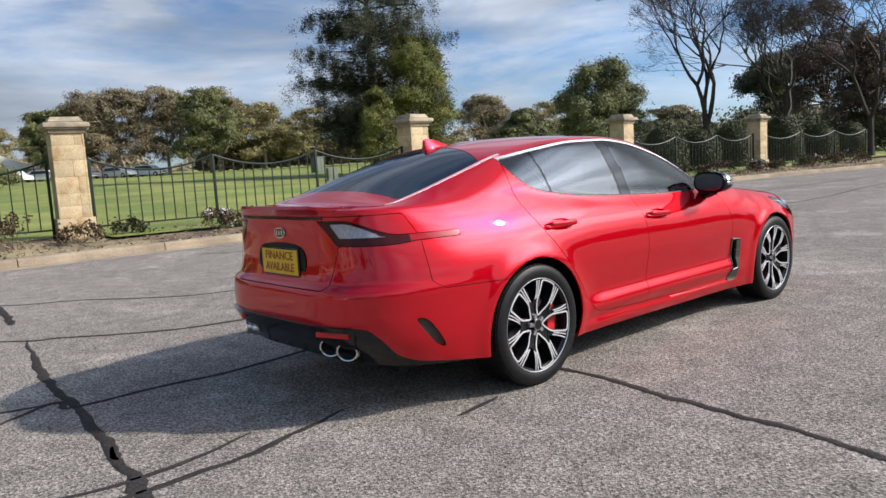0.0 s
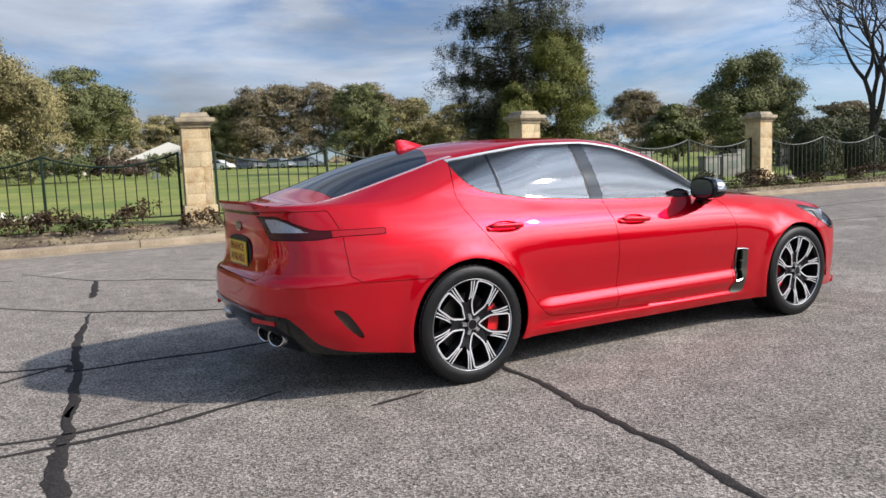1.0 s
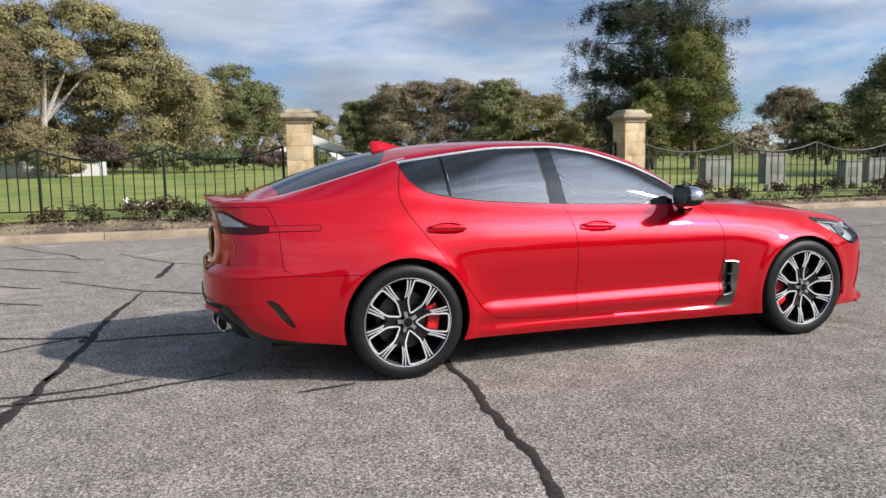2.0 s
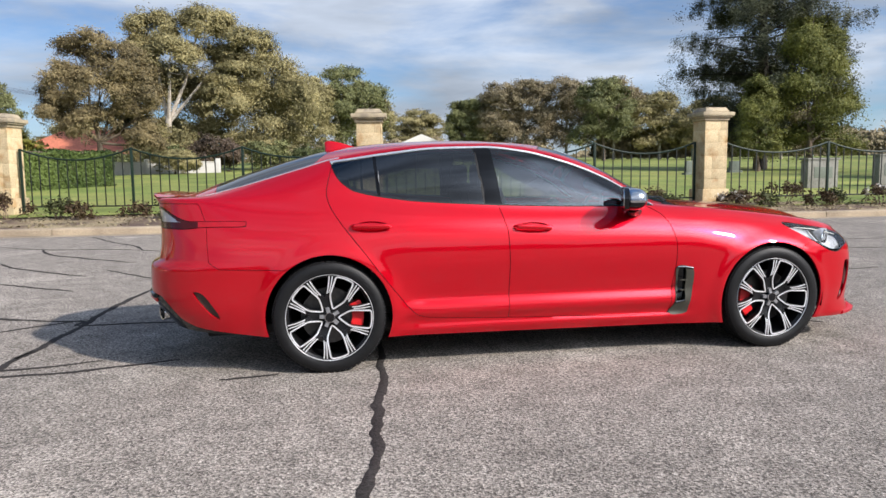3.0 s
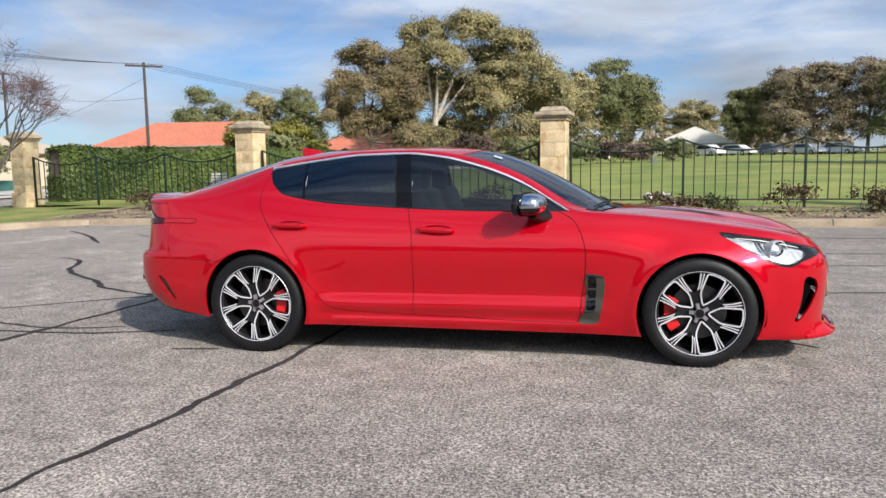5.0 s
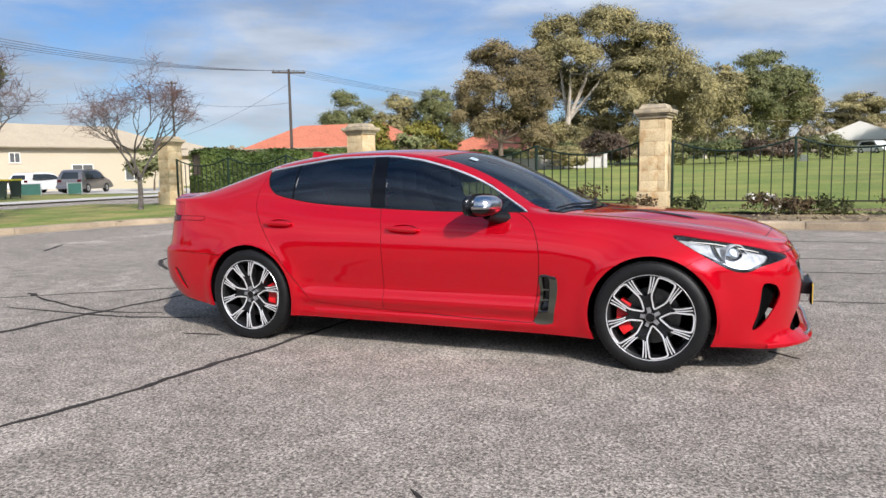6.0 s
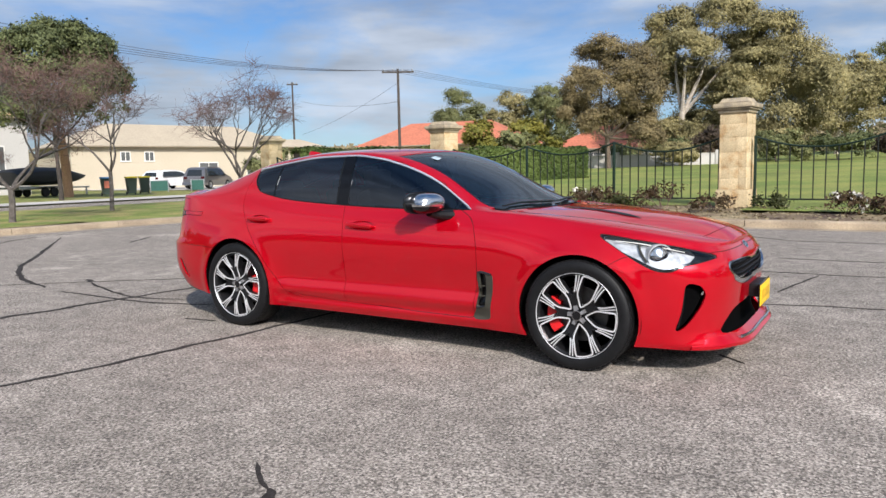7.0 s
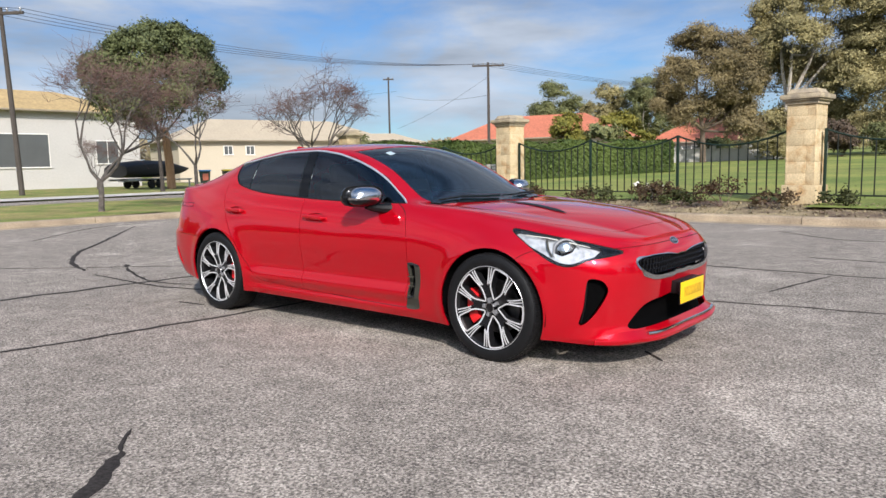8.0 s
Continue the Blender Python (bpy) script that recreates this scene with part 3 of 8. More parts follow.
def car_grid():
    """Half of the body as a grid of vertices: stations from tail to nose, rows from sill to roof centre. The second axis is the distance from the middle."""
    def cap(power, length, n):
        a = np.linspace(0, math.pi / 2, 400)
        c, s = np.cos(a) ** (2 / power), np.sin(a) ** (2 / power)
        arc = np.concatenate([[0], np.cumsum(np.hypot(np.diff(c) * length, np.diff(s) * 0.93))])
        t = np.linspace(0, arc[-1], n)
        return np.interp(t, arc, c), np.interp(t, arc, s)

    rc, rs = cap(4.3, 1.36, 118)
    fc, fs = cap(4.0, 1.10, 104)
    side = np.arange(-1.2 + 0.018, 1.19, 0.018)
    n = 118 + len(side) + 104
    zone = np.array([0] * 118 + [1] * len(side) + [2] * 104)
    cx = np.concatenate([-rc, side, fc[::-1]])
    cy = np.concatenate([rs, np.ones(len(side)), fs[::-1]])

    def xs(z):
        return np.where(zone == 0, -1.2 + cx * (-1.2 - tail_x(z)), np.where(zone == 1, cx, 1.2 + cx * (nose_x(z) - 1.2)))

    rows = []
    x = xs(np.full(n, 0.6))
    LOW = 48
    for j in range(LOW + 1):
        v = j / LOW
        z = sill_z(x) + (belt_z(x) - sill_z(x)) * v
        xx = xs(z)
        z = sill_z(xx) + (belt_z(xx) - sill_z(xx)) * v
        k = smoothstep(-1.12, -0.85, xx) * (1 - smoothstep(0.72, 0.98, xx))
        mid = smoothstep(-1.5, -0.9, xx) * (1 - smoothstep(0.8, 1.3, xx))
        z0 = 0.62 + 0.06 * mid
        u = np.clip((z - z0) / (belt_z(xx) - z0), 0, 1)
        off = k * door_low(z) + (1 - k) * end_low(z) - belt_in(xx) * u ** (1.9 + 0.4 * mid)
        for ax in (-AXLE, AXLE):
            d = np.hypot(xx - ax, z - HUB_Z)
            off = off + 0.014 * np.exp(-((d - 0.385) / 0.05) ** 2) * (1 - u)
        rows.append((xx, (half_w(xx) + off) * cy, z))
    xb, yb, zb = rows[-1]
    ry, rz, cz = np.minimum(rail_y(xb), 0.86 * yb), rail_z(xb), mid_z(xb)
    gh = smoothstep(-2.1, -1.5, xb) * (1 - smoothstep(0.55, 0.85, xb))
    UP, IN = 22, 30
    for j in range(1, UP + 1):
        t = j / UP
        rows.append((xb, yb + (ry - yb) * t + 0.022 * gh * 4 * t * (1 - t), zb + (rz - zb) * t + 0.006 * (1 - gh) * 4 * t * (1 - t)))
    for j in range(1, IN + 1):
        t = 1 - j / IN
        rows.append((xb, ry * t, cz - (cz - rz) * t ** 2.2))
    g = np.array(rows)  # rows, 3, stations
    k0 = LOW + UP
    for _ in range(5):  # round the roof rail and the shoulder
        for c, w in ((k0, 3), (LOW, 3)):
            s = slice(c - w, c + w + 1)
            avg = (g[c - w - 1:c + w] + g[c - w + 1:c + w + 2]) / 2
            g[s, 1:] = 0.5 * g[s, 1:] + 0.5 * avg[:, 1:]
    return g, LOW, UP, IN, n


class Shell:
    """A sheet of polygons with tags that can be cut along curves."""

    def __init__(self):
        g, low, up, inn, n = car_grid()
        rows = g.shape[0]
        self.v = [tuple(g[j, :, i]) for j in range(rows) for i in range(n)]
        self.f = []
        for j in range(rows - 1):
            tag = "low" if j < low else "side" if j < low + up else "top"
            for i in range(n - 1):
                self.f.append((tag, [j * n + i, j * n + i + 1, (j + 1) * n + i + 1, (j + 1) * n + i]))

    def cut(self, fn, src, inside):
        P = np.array(self.v)
        val = fn(P[:, 0], P[:, 1], P[:, 2])
        val = np.where(np.abs(val) < 2e-4, -2e-4, val)
        made, out = {}, []
        for tag, face in self.f:
            if tag not in src:
                out.append((tag, face))
                continue
            neg = [val[i] < 0 for i in face]
            if all(neg):
                out.append((inside, face))
            elif not any(neg):
                out.append((tag, face))
            else:
                a, b = [], []
                for k, i in enumerate(face):
                    j = face[(k + 1) % len(face)]
                    (a if neg[k] else b).append(i)
                    if neg[k] != neg[(k + 1) % len(face)]:
                        key = (min(i, j), max(i, j))
                        if key not in made:
                            t = val[i] / (val[i] - val[j])
                            made[key] = len(self.v)
                            self.v.append(tuple(P[i] + t * (P[j] - P[i])))
                        a.append(made[key]), b.append(made[key])
                if len(a) > 2:
                    out.append((inside, a))
                if len(b) > 2:
                    out.append((tag, b))
        self.f = out

    def region(self, fn, src, inside, gap=0.0023):
        """Cuts a panel out, with a narrow seam round it."""
        self.cut(lambda x, y, z: fn(x, y, z) + gap, src, inside)
        if gap:
            self.cut(lambda x, y, z: fn(x, y, z) - gap, src, "seam")

    def make(self, name, tags, mat, parent, sign=-1, both=False, rim=0.012, push=0.0, label="", keep=None):
        """The faces of the tags as one mesh: one half, or both halves joined at the middle. rim: depth of the turned-in edge; push: how far the sheet is set in."""
        faces = [f for t, f in self.f if t in tags]
        if keep:
            faces = [f for f in faces if keep(*np.mean([self.v[i] for i in f], 0))]
        if not faces:
            return None
        bm = bmesh.new()
        for s in (-1, 1) if both else (sign,):
            got = {}
            for f in faces:
                for i in f:
                    if i not in got:
                        x, y, z = self.v[i]
                        got[i] = bm.verts.new((x, s * max(y, 0.0), z))
                try:
                    bm.faces.new([got[i] for i in (f if s < 0 else f[::-1])])
                except ValueError:
                    pass
        bmesh.ops.remove_doubles(bm, verts=bm.verts, dist=1e-5)
        bmesh.ops.dissolve_degenerate(bm, edges=bm.edges, dist=1e-5)
        bm.normal_update()
        nor = {v: v.normal.copy() for v in bm.verts}
        if push:
            for v in bm.verts:
                v.co -= push * nor[v]
        for f in bm.faces:
            f.smooth = True
        if rim:
            edges = [e for e in bm.edges if len(e.link_faces) == 1]
            pair = {}
            for e in edges:
                e.smooth = False
                for v in e.verts:
                    if v not in pair:
                        pair[v] = bm.verts.new(v.co - rim * nor[v])
            for e in edges:
                lp = e.link_loops[0]
                a, b = lp.vert, lp.link_loop_next.vert
                try:
                    bm.faces.new((b, a, pair[a], pair[b]))
                except ValueError:
                    pass
        for f in bm.faces:
            f.smooth = True
        me = bpy.data.meshes.new(name)
        bm.to_mesh(me)
        bm.free()
        me.materials.append(mat)
        ob = new(name, me)
        ob.parent = parent
        if label:
            ob["label"] = label
        return ob


shell = Shell()
# wheel openings
shell.cut(lambda x, y, z: np.maximum(np.minimum(np.hypot(x + AXLE, z - HUB_Z - 0.003), np.hypot(x - AXLE, z - HUB_Z + 0.003)) - 0.374, 0.5 - y), ("low",), "hole")

# side windows: the light opening with its chrome border
dlo_top = spline((-1.42, 1.255), (-1.36, 1.262), (-1.1, 1.298), (-0.73, 1.336), (-0.437, 1.34), (-0.18, 1.312), (0.0, 1.269), (0.19, 1.208), (0.378, 1.125), (0.566, 1.012), (0.655, 0.957), (0.72, 0.91))
dlo_low = spline((-1.43, 1.30), (-1.39, 1.185), (-1.34, 1.125), (-1.28, 1.085), (-1.12, 1.048), (-0.9, 1.018), (-0.48, 0.990), (-0.196, 0.976), (0.164, 0.965), (0.65, 0.962), (0.72, 0.962))


def dlo(x, y, z):
    return np.maximum(dlo_low(x) - z, z - dlo_top(x))


shell.cut(lambda x, y, z: dlo(x, y, z) - 0.007 - 0.004 * smoothstep(1.05, 1.2, z), ("side", "low"), "trim")
shell.cut(lambda x, y, z: dlo(x, y, z), ("trim",), "dlo")
shell.cut(lambda x, y, z: z - 0.55 * dlo_low(x) - 0.45 * dlo_top(x), ("trim",), "belt_trim")
shell.cut(lambda x, y, z: np.abs(x + 0.470 - 0.11 * (0.98 - z)) - 0.009, ("dlo",), "pillar_edge")
shell.cut(lambda x, y, z: np.abs(x + 0.418 - 0.11 * (0.98 - z)) - 0.055, ("dlo",), "b_pillar")
shell.cut(lambda x, y, z: np.abs(x + 0.354 - 0.11 * (0.98 - z)) - 0.002, ("dlo",), "front_channel")
shell.cut(lambda x, y, z: np.abs(x + 1.121 + 0.06 * (z - 1.05)) - 0.002, ("dlo",), "bar_edge")
shell.cut(lambda x, y, z: np.abs(x + 1.133 + 0.06 * (z - 1.05)) - 0.0105, ("dlo",), "c_bar")
shell.cut(lambda x, y, z: x + 1.142, ("dlo",), "quarter_glass")
shell.cut(lambda x, y, z: x + 0.44, ("dlo",), "rear_window")
shell.cut(lambda x, y, z: x - 0.9, ("dlo",), "front_window")

# windscreen, rear screen, bonnet, boot lid on the upper surface
def screen(x, y, z):
    return np.maximum(np.maximum((0.06 - 0.40 * y * y) - x, x - (0.985 - 0.30 * y * y)), y / rail_y(x) - 0.90)


def rear_screen(x, y, z):
    return np.maximum(np.maximum(x - (-1.37 - 0.45 * y * y), (-2.14 + 0.08 * y * y) - x), y / rail_y(x) - 0.955)


shell.cut(screen, ("top", "side"), "windscreen")
shell.cut(lambda x, y, z: screen(x, y, z) - 0.006, ("top", "side"), "seam")
shell.cut(lambda x, y, z: np.maximum(np.maximum(0.9 - 0.30 * y * y - x, x - (1.035 - 0.36 * y * y)), y - 0.70), ("top", "side"), "cowl")
shell.cut(rear_screen, ("top",), "rear_screen")
shell.cut(lambda x, y, z: np.maximum(np.maximum(x + 1.36, -2.22 - x), np.maximum(y / rail_y(x) - 1.0, 0.965 - y / rail_y(x))), ("top",), "trim")
hood_y = spline((0.5, 0.72), (1.0, 0.735), (1.4, 0.73), (1.7, 0.70), (1.9, 0.62), (2.05, 0.47), (2.2, 0.2))
shell.region(lambda x, y, z: np.maximum(np.maximum(0.8 - x, y - hood_y(x)), x - (2.125 - 0.28 * y * y)), ("top", "side"), "bonnet")
shell.region(lambda x, y, z: np.maximum(x + 2.12, y - 0.60), ("top",), "boot")
shell.region(lambda x, y, z: np.maximum(np.maximum(x + 2.3, 0.655 - z), np.where(z < 0.872, y - (0.455 + 0.3 * (z - 0.69)), y - (0.372 + (1.0 - z)))), ("low", "side"), "boot")

# lamps
lamp_top = spline((0.30, 0.997), (0.54, 0.997), (0.60, 0.98), (0.67, 0.945), (0.735, 0.918), (0.80, 0.916))


def tail_out(x, y, z):
    return np.maximum(np.maximum(x + 1.92, 0.372 + (1.0 - z) - y), np.maximum(z - np.where(x < -2.1, lamp_top(y), 0.916), 0.872 + 0.012 * smoothstep(-2.3, -2.15, x) - z))


shell.region(tail_out, ("low", "boot"), "tail_lamp", 0.002)
shell.cut(lambda x, y, z: np.maximum(np.maximum(0.455 + 0.8 * (0.985 - z) - y, x + 2.24), np.maximum(z - np.where(x < -2.1, lamp_top(y), 0.9) + 0.014, 0.912 - z)), ("tail_lamp",), "tail_clear")
shell.cut(lambda x, y, z: -2.2 - x, ("tail_lamp",), "tail_strip")
lamp_side = outline(rounded([(1.565, 0.824), (1.76, 0.80), (1.967, 0.765), (2.135, 0.722), (2.195, 0.695), (2.16, 0.678), (2.06, 0.652), (1.99, 0.622), (1.92, 0.626), (1.844, 0.657), (1.68, 0.75)], 5))
shell.region(lambda x, y, z: np.maximum(lamp_side(x, z), 0.40 - y), ("low",), "headlamp", 0.002)

shell.cut(lambda x, y, z: np.maximum(lamp_side(x, z) + 0.004 + 0.013 * smoothstep(0.74, 0.68, z), 0.56 - y + 0.35 * (x - 2.0)), ("headlamp",), "lamp_inner")
shell.cut(lambda x, y, z: 2.09 - 0.5 * (0.69 - z) - x, ("lamp_inner",), "lamp_mask")

# front face
grille = outline(rounded([(-0.05, 0.632), (0.06, 0.634), (0.18, 0.65), (0.36, 0.657), (0.50, 0.652), (0.545, 0.636), (0.525, 0.60), (0.455, 0.562), (0.36, 0.542), (0.16, 0.537), (0.09, 0.545), (-0.05, 0.545)], 4))
shell.cut(lambda x, y, z: np.maximum(grille(y, z) - 0.0055 - 0.02 * smoothstep(0.585, 0.55, z) - 0.008 * smoothstep(0.44, 0.54, y), 1.9 - x), ("low",), "grille_frame")
shell.cut(lambda x, y, z: grille(y, z), ("grille_frame",), "grille")
curtain = outline(rounded([(0.795, 0.55), (0.756, 0.546), (0.735, 0.52), (0.724, 0.475), (0.752, 0.385), (0.784, 0.30), (0.806, 0.278), (0.805, 0.36), (0.803, 0.47)], 4))
shell.cut(lambda x, y, z: np.maximum(curtain(y, z), 1.8 - x), ("low",), "curtain")
intake = outline(rounded([(-0.05, 0.40), (0.3, 0.40), (0.45, 0.387), (0.53, 0.35), (0.605, 0.27), (0.58, 0.247), (0.45, 0.232), (0.25, 0.224), (-0.05, 0.22)], 4))
shell.cut(lambda x, y, z: np.maximum(intake(y, z), 1.9 - x), ("low",), "intake")
shell.cut(lambda x, y, z: np.maximum(z - 0.205, 2.0 - x), ("low",), "lip")

# rear face
valance = spline((-2.57, 0.475), (-2.50, 0.48), (-2.45, 0.475), (-2.40, 0.43), (-2.30, 0.325), (-2.2, 0.285), (-2.05, 0.262), (-1.85, 0.235))
shell.cut(lambda x, y, z: np.maximum(z - valance(x), x + 1.84), ("low",), "diffuser")
slot = outline(rounded([(-2.24, 0.507), (-2.185, 0.497), (-2.13, 0.43), (-2.085, 0.35), (-2.13, 0.362), (-2.20, 0.44)], 4))
shell.cut(lambda x, y, z: np.maximum(slot(x, z), 0.6 - y), ("low",), "slot")

# flank: vent, doors, bumper joints
vent = outline(rounded([(0.772, 0.566), (0.86, 0.562), (0.884, 0.548), (0.886, 0.46), (0.86, 0.30), (0.845, 0.256), (0.735, 0.25), (0.738, 0.29), (0.762, 0.33), (0.774, 0.45)], 4))
shell.cut(lambda x, y, z: np.maximum(vent(x, z), 0.6 - y), ("low",), "vent")
vent_in = outline(rounded([(0.785, 0.548), (0.835, 0.546), (0.832, 0.40), (0.826, 0.345), (0.77, 0.338), (0.785, 0.42)], 4))
shell.cut(lambda x, y, z: vent_in(x, z), ("vent",), "vent_in")
cups = ((-1.1925, 0.868), (-0.186, 0.839))
shell.cut(lambda x, y, z: np.minimum(*(np.hypot((x - cx) / 0.112, (z - cz) / 0.034) - 1 for cx, cz in cups)) * 0.03, ("low",), "handle_cup")
rear_door = outline(rounded([(-1.40, 1.262), (-1.432, 1.16), (-1.447, 1.05), (-1.395, 0.93), (-1.225, 0.70), (-1.09, 0.52), (-0.96, 0.36), (-0.885, 0.314), (-0.74, 0.298), (-0.39, 0.280)], 5, False) + [(-0.347, 0.279), (-0.344, 0.40), (-0.340, 0.615), (-0.349, 0.828), (-0.389, 0.982), (-0.46, 1.345), (-1.0, 1.33)])
front_door = outline([(-0.347, 0.279), (-0.344, 0.40), (-0.340, 0.615), (-0.349, 0.828), (-0.389, 0.982), (-0.46, 1.35), (0.0, 1.29), (0.4, 1.13)] + rounded([(0.60, 0.955), (0.70, 0.892), (0.755, 0.775), (0.769, 0.668), (0.764, 0.553), (0.745, 0.40), (0.733, 0.30), (0.728, 0.262)], 5, False) + [(0.70, 0.254), (0.3, 0.259), (-0.03, 0.27)])
shell.region(lambda x, y, z: rear_door(x, z), ("low", "side"), "rear_door")
shell.region(lambda x, y, z: front_door(x, z), ("low", "side"), "front_door")
bump_f = outline(rounded([(1.66, 0.66), (1.74, 0.70), (1.86, 0.71), (2.0, 0.715)], 4, False) + [(2.4, 0.72), (2.4, 0.1), (1.6, 0.1), (1.6, 0.6)])
shell.region(lambda x, y, z: bump_f(x, z), ("low",), "front_bumper", 0.0018)
bump_r = outline([(-1.5, 0.625), (-2.08, 0.64), (-2.14, 0.68), (-2.148, 0.80), (-2.15, 0.90), (-2.2, 1.02), (-2.7, 1.02), (-2.7, 0.1), (-1.5, 0.1)])
shell.region(lambda x, y, z: bump_r(x, z), ("low",), "rear_bumper", 0.0018)

car = thing("car", "glossy red five-door liftback car parked on worn asphalt", "car", (0, 0.035, 0))
shell.make("body_shell", ("low", "side", "top"), PAINT, car, both=True)
shell.make("panel_gap", ("seam",), SEAM, car, both=True, rim=0, push=0.004)
shell.make("bonnet", ("bonnet",), PAINT, car, both=True)
boot = shell.make("boot_lid", ("boot",), PAINT, car, both=True)
front_bumper = shell.make("front_bumper", ("front_bumper",), PAINT, car, both=True)
rear_bumper = shell.make("rear_bumper", ("rear_bumper",), PAINT, car, both=True)
shell.make("windscreen", ("windscreen",), SCREEN_GLASS, car, both=True, rim=0.004, push=0.003, label="clear windscreen glass")
shell.make("rear_screen", ("rear_screen",), REAR_GLASS, car, both=True, rim=0.004, push=0.002, label="dark tinted rear screen")
shell.make("cowl", ("cowl",), BLACK_SATIN, car, both=True, push=0.012)
shell.make("grille_frame", ("grille_frame",), CHROME, front_bumper, both=True, rim=0.03, push=-0.006, label="satin chrome grille surround")
# near-black sheets set in behind the openings stand for their shaded depth
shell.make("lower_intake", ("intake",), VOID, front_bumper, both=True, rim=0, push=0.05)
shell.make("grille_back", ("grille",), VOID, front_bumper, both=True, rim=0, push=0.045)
shell.make("front_lip", ("lip",), PAINT, front_bumper, both=True)
shell.make("diffuser", ("diffuser",), BLACK_GLOSS, rear_bumper, both=True, push=0.006, label="gloss black rear diffuser")
for sg in (-1, 1):
    for nm, extra in (("rear_door", ("rear_window", "quarter_glass", "c_bar")), ("front_door", ("front_window",))):
        d = shell.make(nm, (nm,), PAINT, car, sg)
        for tag in extra:
            shell.make("window" if tag != "c_bar" else "window_bar", (tag,), PILLAR_BLACK if tag == "c_bar" else FRONT_GLASS if tag == "front_window" else SIDE_GLASS, d, sg, rim=0.004, push=0.004, label="dark tinted window glass" if tag != "c_bar" else "")
    shell.make("b_pillar", ("b_pillar",), PILLAR_BLACK, car, sg, rim=0.01, push=0.002)
    shell.make("pillar_edge", ("pillar_edge",), BLACK_SATIN, car, sg, rim=0.01, push=0.004)
    shell.make("belt_seal", ("belt_trim",), BLACK_SATIN, car, sg, rim=0.01, push=-0.001, label="thin black belt strip below the windows")
    shell.make("glass_channel", ("bar_edge",), CHANNEL, car, sg, rim=0.003, push=0.001, keep=lambda x, y, z: 1.08 < z < 1.25)
    shell.make("glass_channel", ("front_channel",), CHANNEL, car, sg, rim=0.003, push=0.001, keep=lambda x, y, z: 1.03 < z < 1.28)
    shell.make("window_trim", ("trim",), TRIM_CHROME, car, sg, rim=0.01, push=-0.002, label="satin chrome window surround")
    shell.make("tail_lamp", ("tail_lamp",), TAIL_RED, car, sg, rim=0.02, push=-0.002, label="dark red tail lamp with side strip")
    shell.make("tail_strip", ("tail_strip",), TAIL_STRIP, car, sg, rim=0.02, push=-0.002)
    shell.make("tail_lens", ("tail_clear",), TAIL_CLEAR, car, sg, rim=0.02, push=-0.001)
    shell.make("air_curtain", ("curtain",), VOID, front_bumper, sg, rim=0, push=0.045)
    shell.make("bumper_slot", ("slot",), GUNMETAL, rear_bumper, sg, rim=0, push=0.014)
    shell.make("wing_vent", ("vent",), GUNMETAL, car, sg, rim=0.02, push=-0.004, label="gunmetal side vent behind the front wheel")
    shell.make("vent_slot", ("vent_in",), BLACK_GLOSS, car, sg, rim=0, push=0.025)
    hl = shell.make("headlamp", ("headlamp", "lamp_inner", "lamp_mask"), LAMP_GLASS, car, sg, rim=0, push=-0.001, label="clear headlamp cover over a bright reflector")
    hl.visible_shadow = False
    shell.make("headlamp_bezel", ("headlamp",), BLACK_GLOSS, hl, sg, rim=0.05, push=0.006)
    shell.make("headlamp_bowl", ("lamp_inner",), LAMP_SILVER, hl, sg, rim=0, push=0.04)
    shell.make("lamp_mask", ("lamp_mask",), BLACK_GLOSS, hl, sg, rim=0.03, push=0.02)


